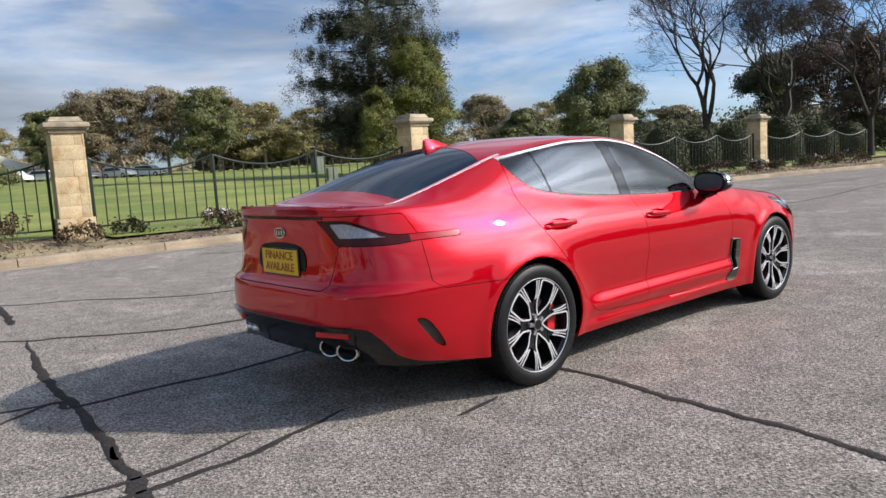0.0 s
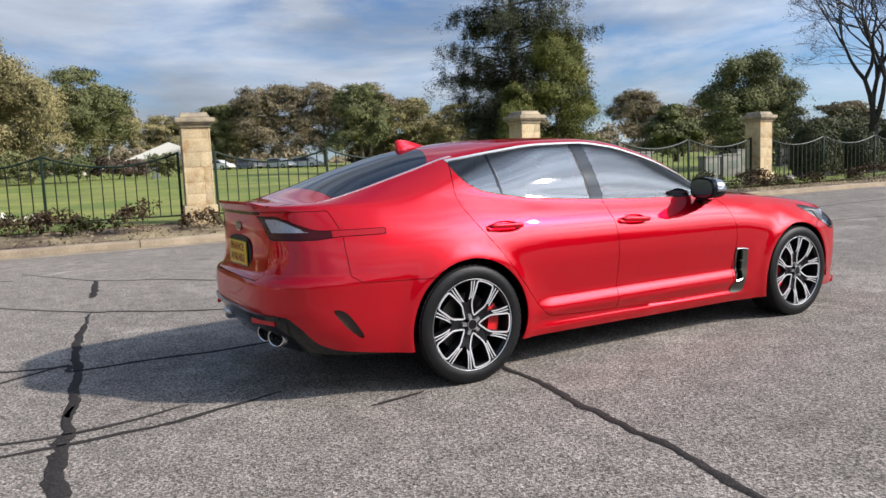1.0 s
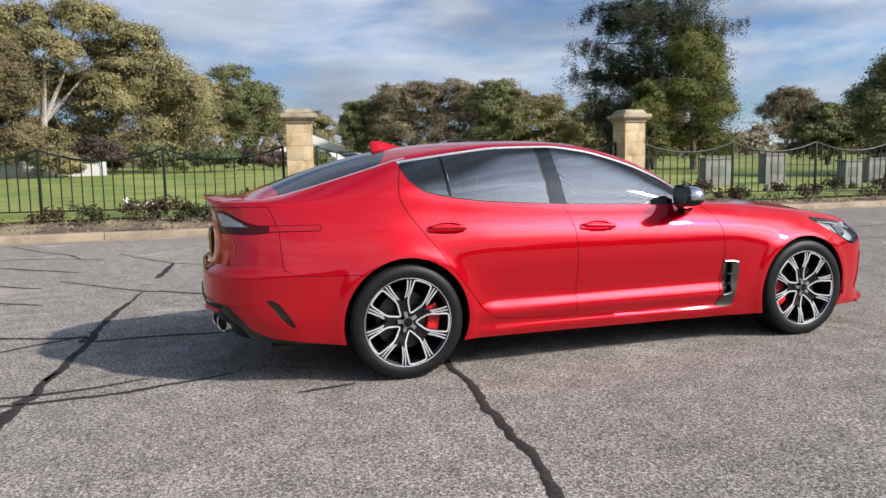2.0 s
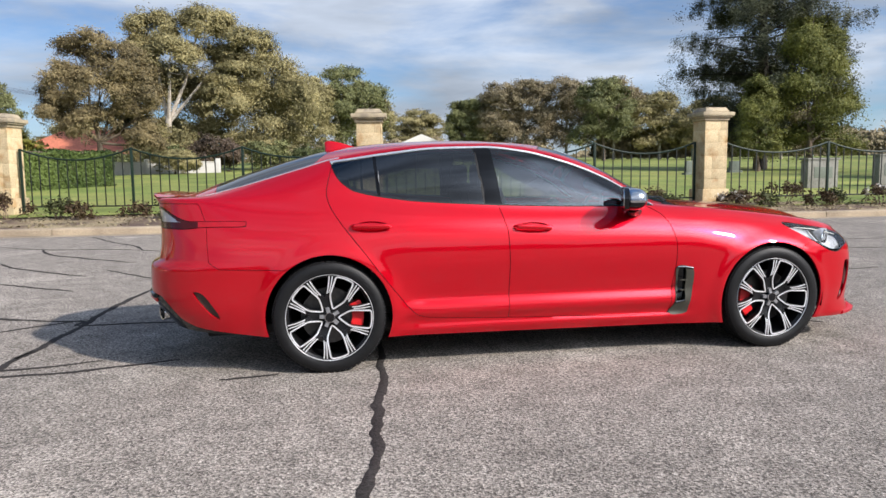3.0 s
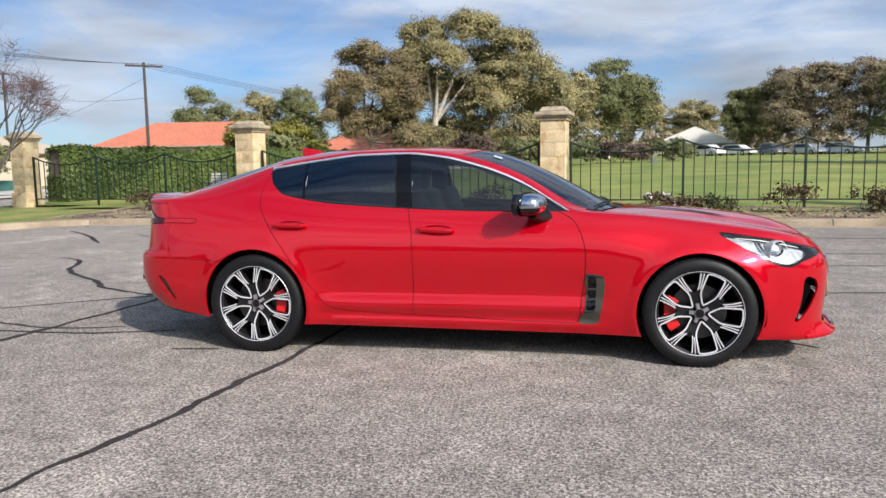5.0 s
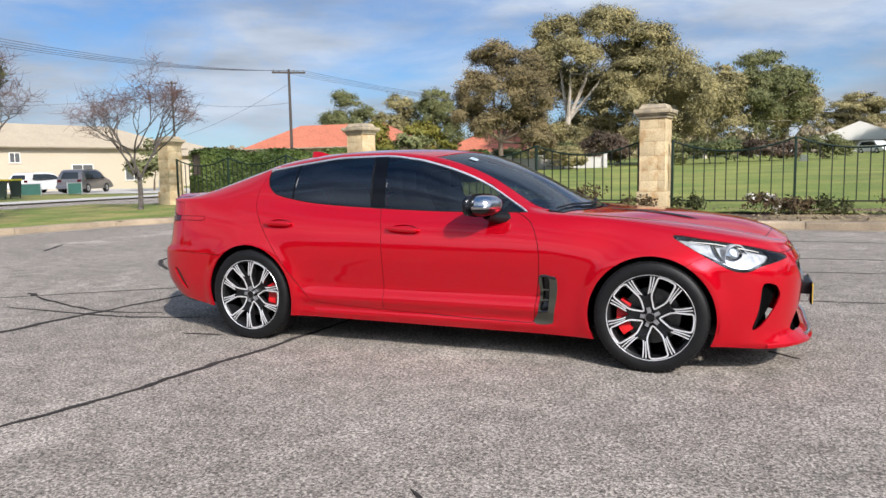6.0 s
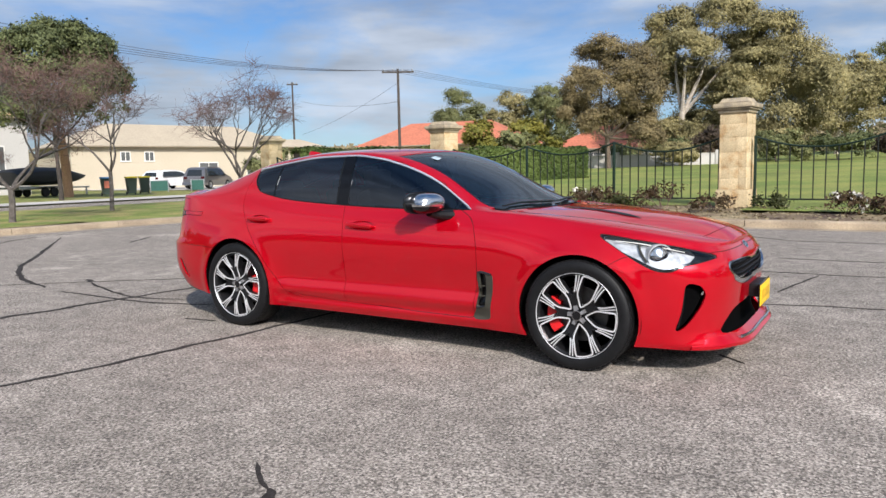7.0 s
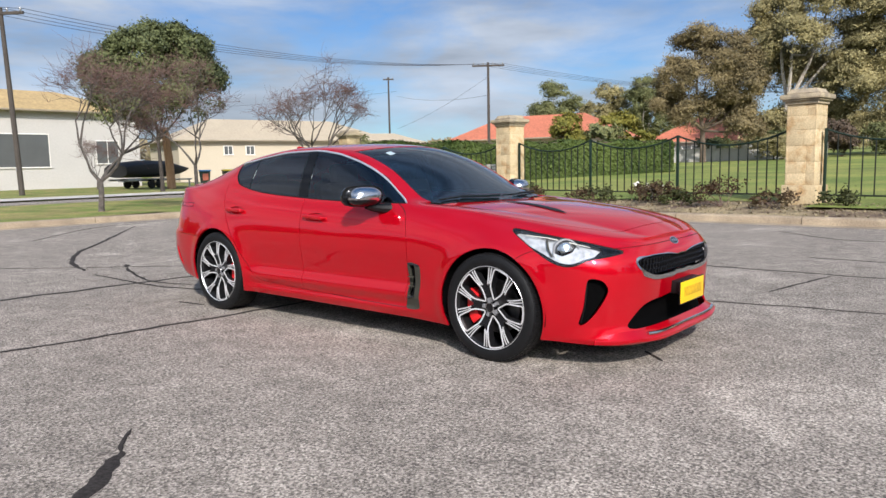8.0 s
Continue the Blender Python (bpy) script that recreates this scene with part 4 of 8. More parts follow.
def wheel_mesh_parts(parent, front):
    """A wheel about the origin, its face towards -y: tyre, barrel, petal windows, paired spokes, hub cap, disc and caliper."""
    tr = [(0.252, 0.105), (0.262, 0.112), (0.285, 0.118), (0.31, 0.117), (0.328, 0.106), (0.335, 0.088), (0.337, 0.0), (0.335, -0.088), (0.328, -0.106), (0.31, -0.117), (0.285, -0.118), (0.262, -0.112), (0.252, -0.105)]
    tyre = part("tyre", lathe(tr, 72), RUBBER, parent)
    g = bmesh.new()
    for a in range(60):  # tread blocks
        for y0, y1 in ((-0.098, -0.06), (-0.05, -0.008), (0.008, 0.05), (0.06, 0.098)):
            r = Matrix.Rotation(2 * math.pi * (a + 0.3 * (y0 > 0)) / 60, 4, "Y")
            box(g, -0.0135, 0.0135, y0, y1, 0.328, 0.3385 - 0.05 * max(0, abs(y0 + y1) / 2 - 0.06), m=r)
    part("tread", g, RUBBER, tyre)
    barrel = part("rim", lathe([(0.2585, -0.112), (0.2595, -0.107), (0.252, -0.098), (0.243, -0.09), (0.236, -0.05), (0.232, 0.1), (0.24, 0.105)], 72), WHEEL_DARK, parent)
    ring = part("rim_lip", lathe([(0.2545, -0.105), (0.2588, -0.1125), (0.2612, -0.11), (0.257, -0.102)], 72, close=True), MACHINED, barrel)

    def strip(bm, pts, w, y0, y1, closed, thick=0.0):
        """A flat bar of width w along points in the wheel's face."""
        k = len(pts)
        loops = []
        for i, p in enumerate(pts):
            a, b = (pts[i - 1], pts[(i + 1) % k]) if closed else (pts[max(i - 1, 0)], pts[min(i + 1, k - 1)])
            t = Vector((b[0] - a[0], b[1] - a[1])).normalized()
            nx, nz = -t.y * w / 2, t.x * w / 2
            rr = math.hypot(*p)
            yy = y0 + 0.022 * smoothstep(0.2, 0.06, rr)
            yb = yy + thick if thick else y1
            loops.append([bm.verts.new(c) for c in ((p[0] + nx, yy, p[1] + nz), (p[0] - nx, yy, p[1] - nz), (p[0] - nx * 1.2, yb, p[1] - nz * 1.2), (p[0] + nx * 1.2, yb, p[1] + nz * 1.2))])
        for i in range(k if closed else k - 1):
            a, b = loops[i], loops[(i + 1) % k]
            for q in range(4):
                bm.faces.new((a[q], a[(q + 1) % 4], b[(q + 1) % 4], b[q]))
        if not closed:
            bm.faces.new(loops[0][::-1]), bm.faces.new(loops[-1])

    def polar(r, deg):
        return (r * math.cos(math.radians(deg)), r * math.sin(math.radians(deg)))

    side = [(0.054, 0.0), (0.062, 0.009), (0.082, 0.0225), (0.104, 0.037), (0.12, 0.045), (0.14, 0.0495), (0.19, 0.0525), (0.232, 0.0545), (0.2425, 0.0495), (0.2465, 0.036), (0.249, 0.018), (0.2495, 0.0)]
    petal = side + [(x, -y) for x, y in side[-2:0:-1]]
    arm = [(0.2495, 13.6), (0.225, 13.2), (0.2, 12.4), (0.18, 11.3), (0.16, 9.6), (0.145, 7.4), (0.134, 4.8), (0.127, 2.4), (0.125, 0.0)]
    for s in range(5):
        a = 67 + 72 * s
        bm = bmesh.new()
        loop = [polar(math.hypot(*p), a + math.degrees(math.atan2(p[1], p[0]))) for p in petal]
        strip(bm, loop, 0.0082, -0.107, -0.06, True, 0.003)
        part("petal_edge", bm, MACHINED, parent)
        bm = bmesh.new()
        strip(bm, loop, 0.0078, -0.1038, -0.05, True)
        part("petal_wall", bm, WHEEL_DARK, parent)
        dk = bmesh.new()
        strip(dk, [polar(r, a + 36) for r in (0.045, 0.07, 0.095, 0.122)], 0.062, -0.098, -0.05, False)
        for sd in (-1, 1):
            strip(dk, [polar(r, a + 36 + sd * d) for r, d in ((0.112, 6.5), (0.15, 14.5), (0.2, 18.6), (0.247, 20.0))], 0.022, -0.1005, -0.05, False)
        part("spoke", dk, WHEEL_DARK, parent)
        for sd in (-1, 1):
            groove = bmesh.new()
            strip(groove, [polar(r, a + 36 + sd * d) for r, d in ((0.2495, 18.0), (0.225, 17.4), (0.2, 16.6), (0.18, 15.4), (0.16, 13.6), (0.15, 12.4))], 0.0054, -0.1052, -0.09, False, 0.003)
            part("spoke_edge", groove, MACHINED, parent)
        notch = bmesh.new()
        loop = [polar(r, a + 36 - d) for r, d in arm] + [polar(r, a + 36 + d) for r, d in arm[-2::-1]]
        for sd in (-1, 1):
            edge = bmesh.new()
            strip(edge, [polar(r, a + 36 + sd * d) for r, d in arm[:6]], 0.0064, -0.1058, -0.07, False, 0.003)
            part("notch_edge", edge, MACHINED, parent)
        strip(notch, loop, 0.0072, -0.1026, -0.05, False)
        part("notch_wall", notch, WHEEL_DARK, parent)
        hb = bmesh.new()
        strip(hb, [polar(r, a + 36) for r in (0.030, 0.045, 0.060)], 0.02, -0.1165, -0.06, False)
        part("hub_arm", hb, WHEEL_GREY, parent)
    part("hub", lathe([(0.0, -0.07), (0.07, -0.07), (0.07, -0.05), (0.0, -0.05)], 30), WHEEL_DARK, parent)
    cap = part("hub_cap", lathe([(0.0, -0.1), (0.028, -0.098), (0.034, -0.09), (0.034, -0.06)], 30), BLACK_GLOSS, parent)
    part("cap_ring", lathe([(0.027, -0.1), (0.031, -0.1), (0.031, -0.094), (0.027, -0.094)], 30, close=True), CHROME, cap)
    part("brake_disc", lathe([(0.06, -0.02), (0.17, -0.02), (0.17, 0.008), (0.06, 0.008)], 48, close=True), DISC, parent)
    # added black disc in place of the shade behind the spokes
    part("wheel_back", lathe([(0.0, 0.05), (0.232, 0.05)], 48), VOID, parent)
    cal = bmesh.new()
    a0, a1 = (-24, 28) if not front else (-30, 38)
    off = 0 if not front else 180
    pts = []
    for r, rev in ((0.205, False), (0.135, True)):
        ang = np.linspace(a0, a1, 9)
        for d in ang[::-1] if rev else ang:
            pts.append((r * math.cos(math.radians(d + off)), r * math.sin(math.radians(d + off))))
    part("caliper", prism(pts, -0.055, 0.03, "y", 0.006), CALIPER, parent, "red brake caliper")


wheels = {}
for nm, ax, sg in (("rear_right", -AXLE, -1), ("front_right", AXLE, -1), ("rear_left", -AXLE, 1), ("front_left", AXLE, 1)):
    w = new("wheel")
    w.empty_display_size = 0.1
    w.parent = car
    w["label"] = "dark and machined alloy wheel with black tyre"
    w.matrix_basis = pose(ax, sg * 0.803, HUB_Z, 0, 0, 0 if sg < 0 else 180)
    wheel_mesh_parts(w, (ax > 0) == (sg < 0))

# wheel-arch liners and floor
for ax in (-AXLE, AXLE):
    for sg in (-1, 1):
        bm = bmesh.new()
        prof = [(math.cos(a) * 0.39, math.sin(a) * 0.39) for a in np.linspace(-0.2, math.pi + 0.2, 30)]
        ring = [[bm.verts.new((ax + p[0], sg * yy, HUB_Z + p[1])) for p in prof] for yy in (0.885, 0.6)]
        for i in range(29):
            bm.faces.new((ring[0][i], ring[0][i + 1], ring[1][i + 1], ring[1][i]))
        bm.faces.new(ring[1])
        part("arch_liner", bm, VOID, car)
part("underbody", boxed(-2.2, 2.1, -0.6, 0.6, 0.19, 0.26, bevel=0.02), BLACK_SATIN, car)
for sg in (-1, 1):
    part("sill_floor", boxed(-1.06, 1.06, sg * 0.72 - 0.14, sg * 0.72 + 0.14, 0.2, 0.24, bevel=0.01), BLACK_SATIN, car)

# ---- fittings of the car ----
from mathutils.bvhtree import BVHTree

skin_g = car_grid()[0]
n_rows, n_st = skin_g.shape[0], skin_g.shape[2]
skin = BVHTree.FromPolygons([(skin_g[j, 0, i], -skin_g[j, 1, i], skin_g[j, 2, i]) for j in range(n_rows) for i in range(n_st)], [(j * n_st + i, j * n_st + i + 1, (j + 1) * n_st + i + 1, (j + 1) * n_st + i) for j in range(n_rows - 1) for i in range(n_st - 1)])


def on_side(x, z):
    """How far out the right flank lies at x, z (negative y)."""
    return skin.ray_cast(Vector((x, -2, z)), Vector((0, 1, 0)))[0].y


def on_top(x, y):
    return skin.ray_cast(Vector((x, -abs(y) - 1e-4, 3)), Vector((0, 0, -1)))[0].z


def on_nose(y, z):
    return skin.ray_cast(Vector((4, -abs(y) - 1e-4, z)), Vector((-1, 0, 0)))[0].x


def on_tail(y, z):
    return skin.ray_cast(Vector((-4, -abs(y) - 1e-4, z)), Vector((1, 0, 0)))[0].x


def flat_text(name, words, height, mat, parent, m):
    """Words as a thin mesh, with the built-in font."""
    cu = bpy.data.curves.new(name, "FONT")
    cu.body, cu.size, cu.align_x, cu.align_y, cu.extrude, cu.offset = words, height, "CENTER", "CENTER", 0.0008, 0.0012
    tmp = new(name, cu)
    bpy.context.view_layer.update()
    me = bpy.data.meshes.new_from_object(tmp.evaluated_get(bpy.context.evaluated_depsgraph_get()))
    bpy.data.objects.remove(tmp)
    me.materials.clear()
    me.materials.append(mat)
    ob = new(name, me)
    ob.parent = parent
    ob.matrix_basis = m
    return ob


doors = {nm: [o for o in car.children if o.name.split(".")[0] == nm] for nm in ("front_door", "rear_door")}
for nm, x0, x1, z0, z1 in (("rear_door", -1.315, -1.07, 0.879, 0.872), ("front_door", -0.312, -0.06, 0.852, 0.838)):
    for sg, d in zip((-1, 1), doors[nm]):
        bm = bmesh.new()
        rings = []
        for k in range(15):
            t = k / 14
            x, z = x0 + (x1 - x0) * t, z0 + (z1 - z0) * t
            y = on_side(x, z) - 0.004 - 0.03 * min(1, 4 * math.sin(math.pi * t))
            hh, ww = 0.016 * min(1, 0.2 + 3 * math.sin(math.pi * t)), 0.010
            rings.append([bm.verts.new((x, -sg * (y + ww * math.cos(a)), z + hh * math.sin(a))) for a in np.linspace(0, 2 * math.pi, 12, endpoint=False)])
        for a, b in zip(rings, rings[1:]):
            for q in range(12):
                bm.faces.new((a[q], a[(q + 1) % 12], b[(q + 1) % 12], b[q]))
        bm.faces.new(rings[0]), bm.faces.new(rings[-1])
        part("door_handle", bm, PAINT, d)
        shell.make("handle_cup", ("handle_cup",), PAINT, d, sg, rim=0, push=0.013, keep=lambda x, y, z: x0 - 0.05 < x < x1 + 0.05)

# door mirrors
for sg in (-1, 1):
    mir = new("door_mirror")
    mir.parent = car
    mir.empty_display_size = 0.05
    mir["label"] = "satin chrome capped door mirror on a black foot"
    mir.matrix_basis = pose(0.425, sg * 0.95, 1.008, 0, 0, sg * 20) @ Matrix.Diagonal((1.15, 1.08, 1.0, 1))
    for nm, lo, hi, mat in (("mirror_cap", -0.25, 1.0, CHROME), ("mirror_base", -1.0, -0.25, BLACK_GLOSS)):
        bm = bmesh.new()
        rings = []
        for k in range(13):
            e = lo + (hi - lo) * k / 12
            c = max(1 - abs(e) ** 2.4, 0.0) ** (1 / 2.4)
            ring = []
            for a in np.linspace(0, 2 * math.pi, 28, endpoint=False):
                u, v = math.copysign(abs(math.cos(a)) ** 0.7, math.cos(a)), math.copysign(abs(math.sin(a)) ** 0.75, math.sin(a))
                x = u * c * (0.085 if u > 0 else 0.045)
                ring.append(bm.verts.new((x, v * c * 0.115 * (1 - 0.12 * (v * sg > 0) * (e > 0)), 0.07 * e)))
            rings.append(ring)
        for a, b in zip(rings, rings[1:]):
            for q in range(28):
                bm.faces.new((a[q], a[(q + 1) % 28], b[(q + 1) % 28], b[q]))
        bm.faces.new(rings[0]), bm.faces.new(rings[-1])
        bmesh.ops.remove_doubles(bm, verts=bm.verts, dist=1e-4)
        part(nm, bm, mat, mir)
    part("mirror_glass", prism(rounded([(-0.1, -0.045), (0.1, -0.045), (0.105, 0.05), (-0.1, 0.05)], 4), -0.048, -0.044, "x"), CHROME, mir)
    part("mirror_rim", prism(rounded([(-0.115, -0.058), (0.115, -0.058), (0.118, 0.062), (-0.112, 0.062)], 4), -0.0435, -0.02, "x"), BLACK_GLOSS, mir)
    foot = bmesh.new()
    tube(foot, [(0.01, -sg * 0.02, -0.055), (0.015, -sg * 0.07, -0.08), (0.03, -sg * 0.17, -0.09)], [0.035, 0.03, 0.042], 10)
    part("mirror_foot", foot, BLACK_SATIN, mir)

# roof fin
fin = bmesh.new()
rings = []
for u, w, h in ((-1.23, 0.004, 0.004), (-1.27, 0.02, 0.02), (-1.32, 0.028, 0.042), (-1.38, 0.031, 0.062), (-1.41, 0.03, 0.07), (-1.43, 0.024, 0.068), (-1.437, 0.01, 0.062)):
    z = on_top(u, 0) - 0.003
    rings.append([fin.verts.new((u - 0.0 * h, w * c, z + h * s)) for c, s in ((1, 0), (0.72, 0.35), (0.22, 0.8), (0.0, 1.0), (-0.22, 0.8), (-0.72, 0.35), (-1, 0))])
for a, b in zip(rings, rings[1:]):
    for q in range(6):
        fin.faces.new((a[q], a[q + 1], b[q + 1], b[q]))
fin.faces.new(rings[-1])
part("roof_fin", fin, PAINT, car)

# boot: spoiler lip with a brake lamp below, plate recess, plate, badge
lip = bmesh.new()
rings = []
for y in np.linspace(-0.5, 0.5, 41):
    x = on_tail(y, 1.03)
    f = smoothstep(0.5, 0.34, abs(y))
    rings.append([lip.verts.new(v) for v in ((x + 0.16, y, on_top(x + 0.16, y) + 0.0015), (x + 0.06, y, on_top(x + 0.06, y) + 0.002 + 0.012 * f), (x - 0.002 - 0.02 * f, y, 1.056 + 0.022 * f), (x - 0.003 - 0.022 * f, y, 1.05 + 0.012 * f), (x + 0.002, y, 1.028))])
for a, b in zip(rings, rings[1:]):
    for q in range(4):
        lip.faces.new((a[q], a[q + 1], b[q + 1], b[q]))
part("spoiler_lip", lip, PAINT, boot)
bl = bmesh.new()
rings = []
for y in np.linspace(-0.42, 0.42, 25):
    x = on_tail(y, 1.01)
    rings.append([bl.verts.new(v) for v in ((x - 0.004, y, 1.031), (x - 0.006, y, 1.006), (x + 0.02, y, 1.006), (x + 0.02, y, 1.031))])
for a, b in zip(rings, rings[1:]):
    for q in range(4):
        bl.faces.new((a[q], a[(q + 1) % 4], b[(q + 1) % 4], b[q]))
bl.faces.new(rings[0]), bl.faces.new(rings[-1])
part("brake_lamp", bl, TAIL_RED, boot, "dark red high brake lamp under the lip")


def disc_badge(parent, m, w, h):
    """A plain oval badge: bright ring round a dark field."""
    bm = bmesh.new()
    pts = [(w / 2 * math.cos(a), h / 2 * math.sin(a)) for a in np.linspace(0, 2 * math.pi, 36, endpoint=False)]
    ob = part("badge", prism(pts, 0, 0.005, "z", 0.001), CHROME, parent, "small bright oval badge")
    ob.matrix_basis = m
    bm.free()
    pts = [(w * 0.42 * math.cos(a), h * 0.39 * math.sin(a)) for a in np.linspace(0, 2 * math.pi, 36, endpoint=False)]
    part("badge_field", prism(pts, 0.0045, 0.0058, "z"), BLACK_GLOSS, ob)
    for u in (-0.24, 0.0, 0.24):
        part("badge_bar", boxed((u - 0.06) * w, (u + 0.06) * w, -0.2 * h, 0.2 * h, 0.0055, 0.0068), CHROME, ob)


REAR = Matrix(((0, 0, -1, 0), (-1, 0, 0, 0), (0, 1, 0, 0), (0, 0, 0, 1)))
FRONT = Matrix(((0, 0, 1, 0), (1, 0, 0, 0), (0, 1, 0, 0), (0, 0, 0, 1)))
xt = on_tail(0, 0.93)
disc_badge(boot, Matrix.Translation((xt - 0.002, 0, 0.932)) @ REAR, 0.115, 0.06)
xp = on_tail(0, 0.775)
rec = prism(rounded([(-0.2, 0.697), (0.2, 0.697), (0.202, 0.86), (-0.202, 0.86)], 5), xp - 0.004, xp + 0.02, "x")
part("plate_recess", rec, BLACK_SATIN, boot)
rp = part("number_plate", boxed(xp - 0.018, xp - 0.006, -0.186, 0.186, 0.71, 0.845, bevel=0.003), PLATE_YELLOW, boot, "yellow dealer plate")
part("plate_frame", boxed(xp - 0.0125, xp - 0.002, -0.197, 0.197, 0.70, 0.855, bevel=0.003), BLACK_GLOSS, rp)
flat_text("lettering", "FINANCE", 0.062, PLATE_INK, rp, Matrix.Translation((xp - 0.0185, 0, 0.81)) @ REAR @ Matrix.Diagonal((1.15, 1, 1, 1)))
flat_text("lettering", "AVAILABLE", 0.062, PLATE_INK, rp, Matrix.Translation((xp - 0.0185, 0, 0.748)) @ REAR @ Matrix.Diagonal((1.0, 1, 1, 1)))

# exhaust tips, reflectors, diffuser blades
for sg in (-1, 1):
    for y, z in ((0.40, 0.357), (0.52, 0.347)):
        tip = lathe([(0.040, 0.10), (0.054, 0.10), (0.057, -0.03), (0.054, -0.038), (0.047, -0.036), (0.044, 0.06)], 32)
        bmesh.ops.transform(tip, matrix=pose(on_tail(y, 0.35) + 0.03, sg * y, z, 0, 0, -90 - sg * 26) @ Matrix.Diagonal((1.12, 1, 0.86, 1)), verts=tip.verts)
        tp = part("exhaust_tip", tip, CHROME, rear_bumper, "oval chrome exhaust tip")
        plug = lathe([(0.0, 0.0), (0.0445, 0.0)], 24)
        bmesh.ops.transform(plug, matrix=pose(on_tail(y, 0.35) + 0.03, sg * y, z, 0, 0, -90 - sg * 26) @ Matrix.Diagonal((1.12, 1, 0.86, 1)), verts=plug.verts)
        part("exhaust_bore", plug, BLACK_SATIN, tp)
    xr = on_tail(0.49, 0.425)
    rf = boxed(-0.012, 0.01, -0.10, 0.10, -0.014, 0.014, bevel=0.005)
    bmesh.ops.transform(rf, matrix=pose(xr + 0.002, sg * 0.49, 0.436, 0, 0, -sg * 20), verts=rf.verts)
    part("reflector", rf, CALIPER, rear_bumper, "red rear reflector")
    ledge = bmesh.new()
    rings = []
    for y in np.linspace(0.0, 0.62, 18):
        x = on_tail(y, 0.47)
        rings.append([ledge.verts.new(v) for v in ((x + 0.012, sg * y, 0.487), (x - 0.016, sg * y, 0.477), (x - 0.01, sg * y, 0.452), (x + 0.012, sg * y, 0.452))])
    for a, b in zip(rings, rings[1:]):
        for q in range(4):
            ledge.faces.new((a[q], a[(q + 1) % 4], b[(q + 1) % 4], b[q]))
    ledge.faces.new(rings[-1])
    part("diffuser_ledge", ledge, BLACK_GLOSS, rear_bumper)
for y in (-0.24, -0.08, 0.08, 0.24):
    part("diffuser_fin", prism([(-2.49, 0.36), (-2.44, 0.285), (-2.2, 0.25), (-2.3, 0.36)], y - 0.006, y + 0.006, "y"), BLACK_GLOSS, rear_bumper)
part("diffuser_floor", boxed(-2.38, -2.1, -0.52, 0.52, 0.262, 0.285, bevel=0.01), BLACK_SATIN, rear_bumper)

# front: honeycomb, plate, badge, lower chrome strip
comb = bmesh.new()
cell = 0.021
inside = outline(rounded([(-0.55, 0.638), (-0.36, 0.66), (-0.18, 0.652), (0.0, 0.635), (0.18, 0.652), (0.36, 0.66), (0.55, 0.638), (0.455, 0.56), (0.36, 0.54), (0.0, 0.542), (-0.36, 0.54), (-0.455, 0.56)], 3))
for r in range(-4, 5):
    for c in range(-18, 19):
        y, z = (c + 0.5 * (r % 2)) * cell * math.sqrt(3), 0.597 + r * cell * 1.5
        if inside(np.array([y]), np.array([z]))[0] > -0.004:
            continue
        x = on_nose(y, z) - 0.016
        o = [(y + 0.96 * cell * math.sin(k * math.pi / 3), z + 0.96 * cell * math.cos(k * math.pi / 3)) for k in range(6)]
        i = [(y + 0.70 * cell * math.sin(k * math.pi / 3), z + 0.70 * cell * math.cos(k * math.pi / 3)) for k in range(6)]
        vo, vi, vb = [comb.verts.new((x, *p)) for p in o], [comb.verts.new((x + 0.003, *p)) for p in i], [comb.verts.new((x - 0.02, *p)) for p in i]
        for k in range(6):
            q = (k + 1) % 6
            comb.faces.new((vo[k], vo[q], vi[q], vi[k])), comb.faces.new((vi[k], vi[q], vb[q], vb[k]))
part("grille_mesh", comb, BLACK_GLOSS, front_bumper, "black honeycomb grille mesh", smooth=False)
xn = on_nose(0, 0.45)
xn += 0.035
part("plate_bracket", boxed(xn - 0.05, xn + 0.03, -0.16, 0.16, 0.40, 0.48, bevel=0.006), BLACK_SATIN, front_bumper)
fp = part("number_plate", boxed(xn + 0.03, xn + 0.038, -0.186, 0.186, 0.345, 0.476, bevel=0.003), PLATE_YELLOW, front_bumper, "yellow number plate with worn unreadable marks")
part("plate_marks", boxed(xn + 0.0375, xn + 0.0395, -0.14, 0.14, 0.382, 0.44, bevel=0.0005), PLATE_DULL, fp)
part("plate_frame", boxed(xn + 0.025, xn + 0.034, -0.194, 0.194, 0.338, 0.484, bevel=0.003), BLACK_GLOSS, fp)
disc_badge(front_bumper, Matrix.Translation((on_nose(0, 0.712) - 0.003, 0, 0.712)) @ FRONT @ Matrix.Rotation(radians(-38), 4, "X"), 0.115, 0.055)
# splitter: a blade round the foot of the bumper that flares at its corners, with a bright strip on its leading edge
def nose_plan(a, z):
    """The body's outline at height z, by the angle a round the nose from the side (0) to the middle (90)."""
    d = Vector((math.sin(a), -math.cos(a), 0))
    hit = skin.ray_cast(Vector((1.5, -1e-4, z)) + 3 * d, -d)[0]
    return hit, d


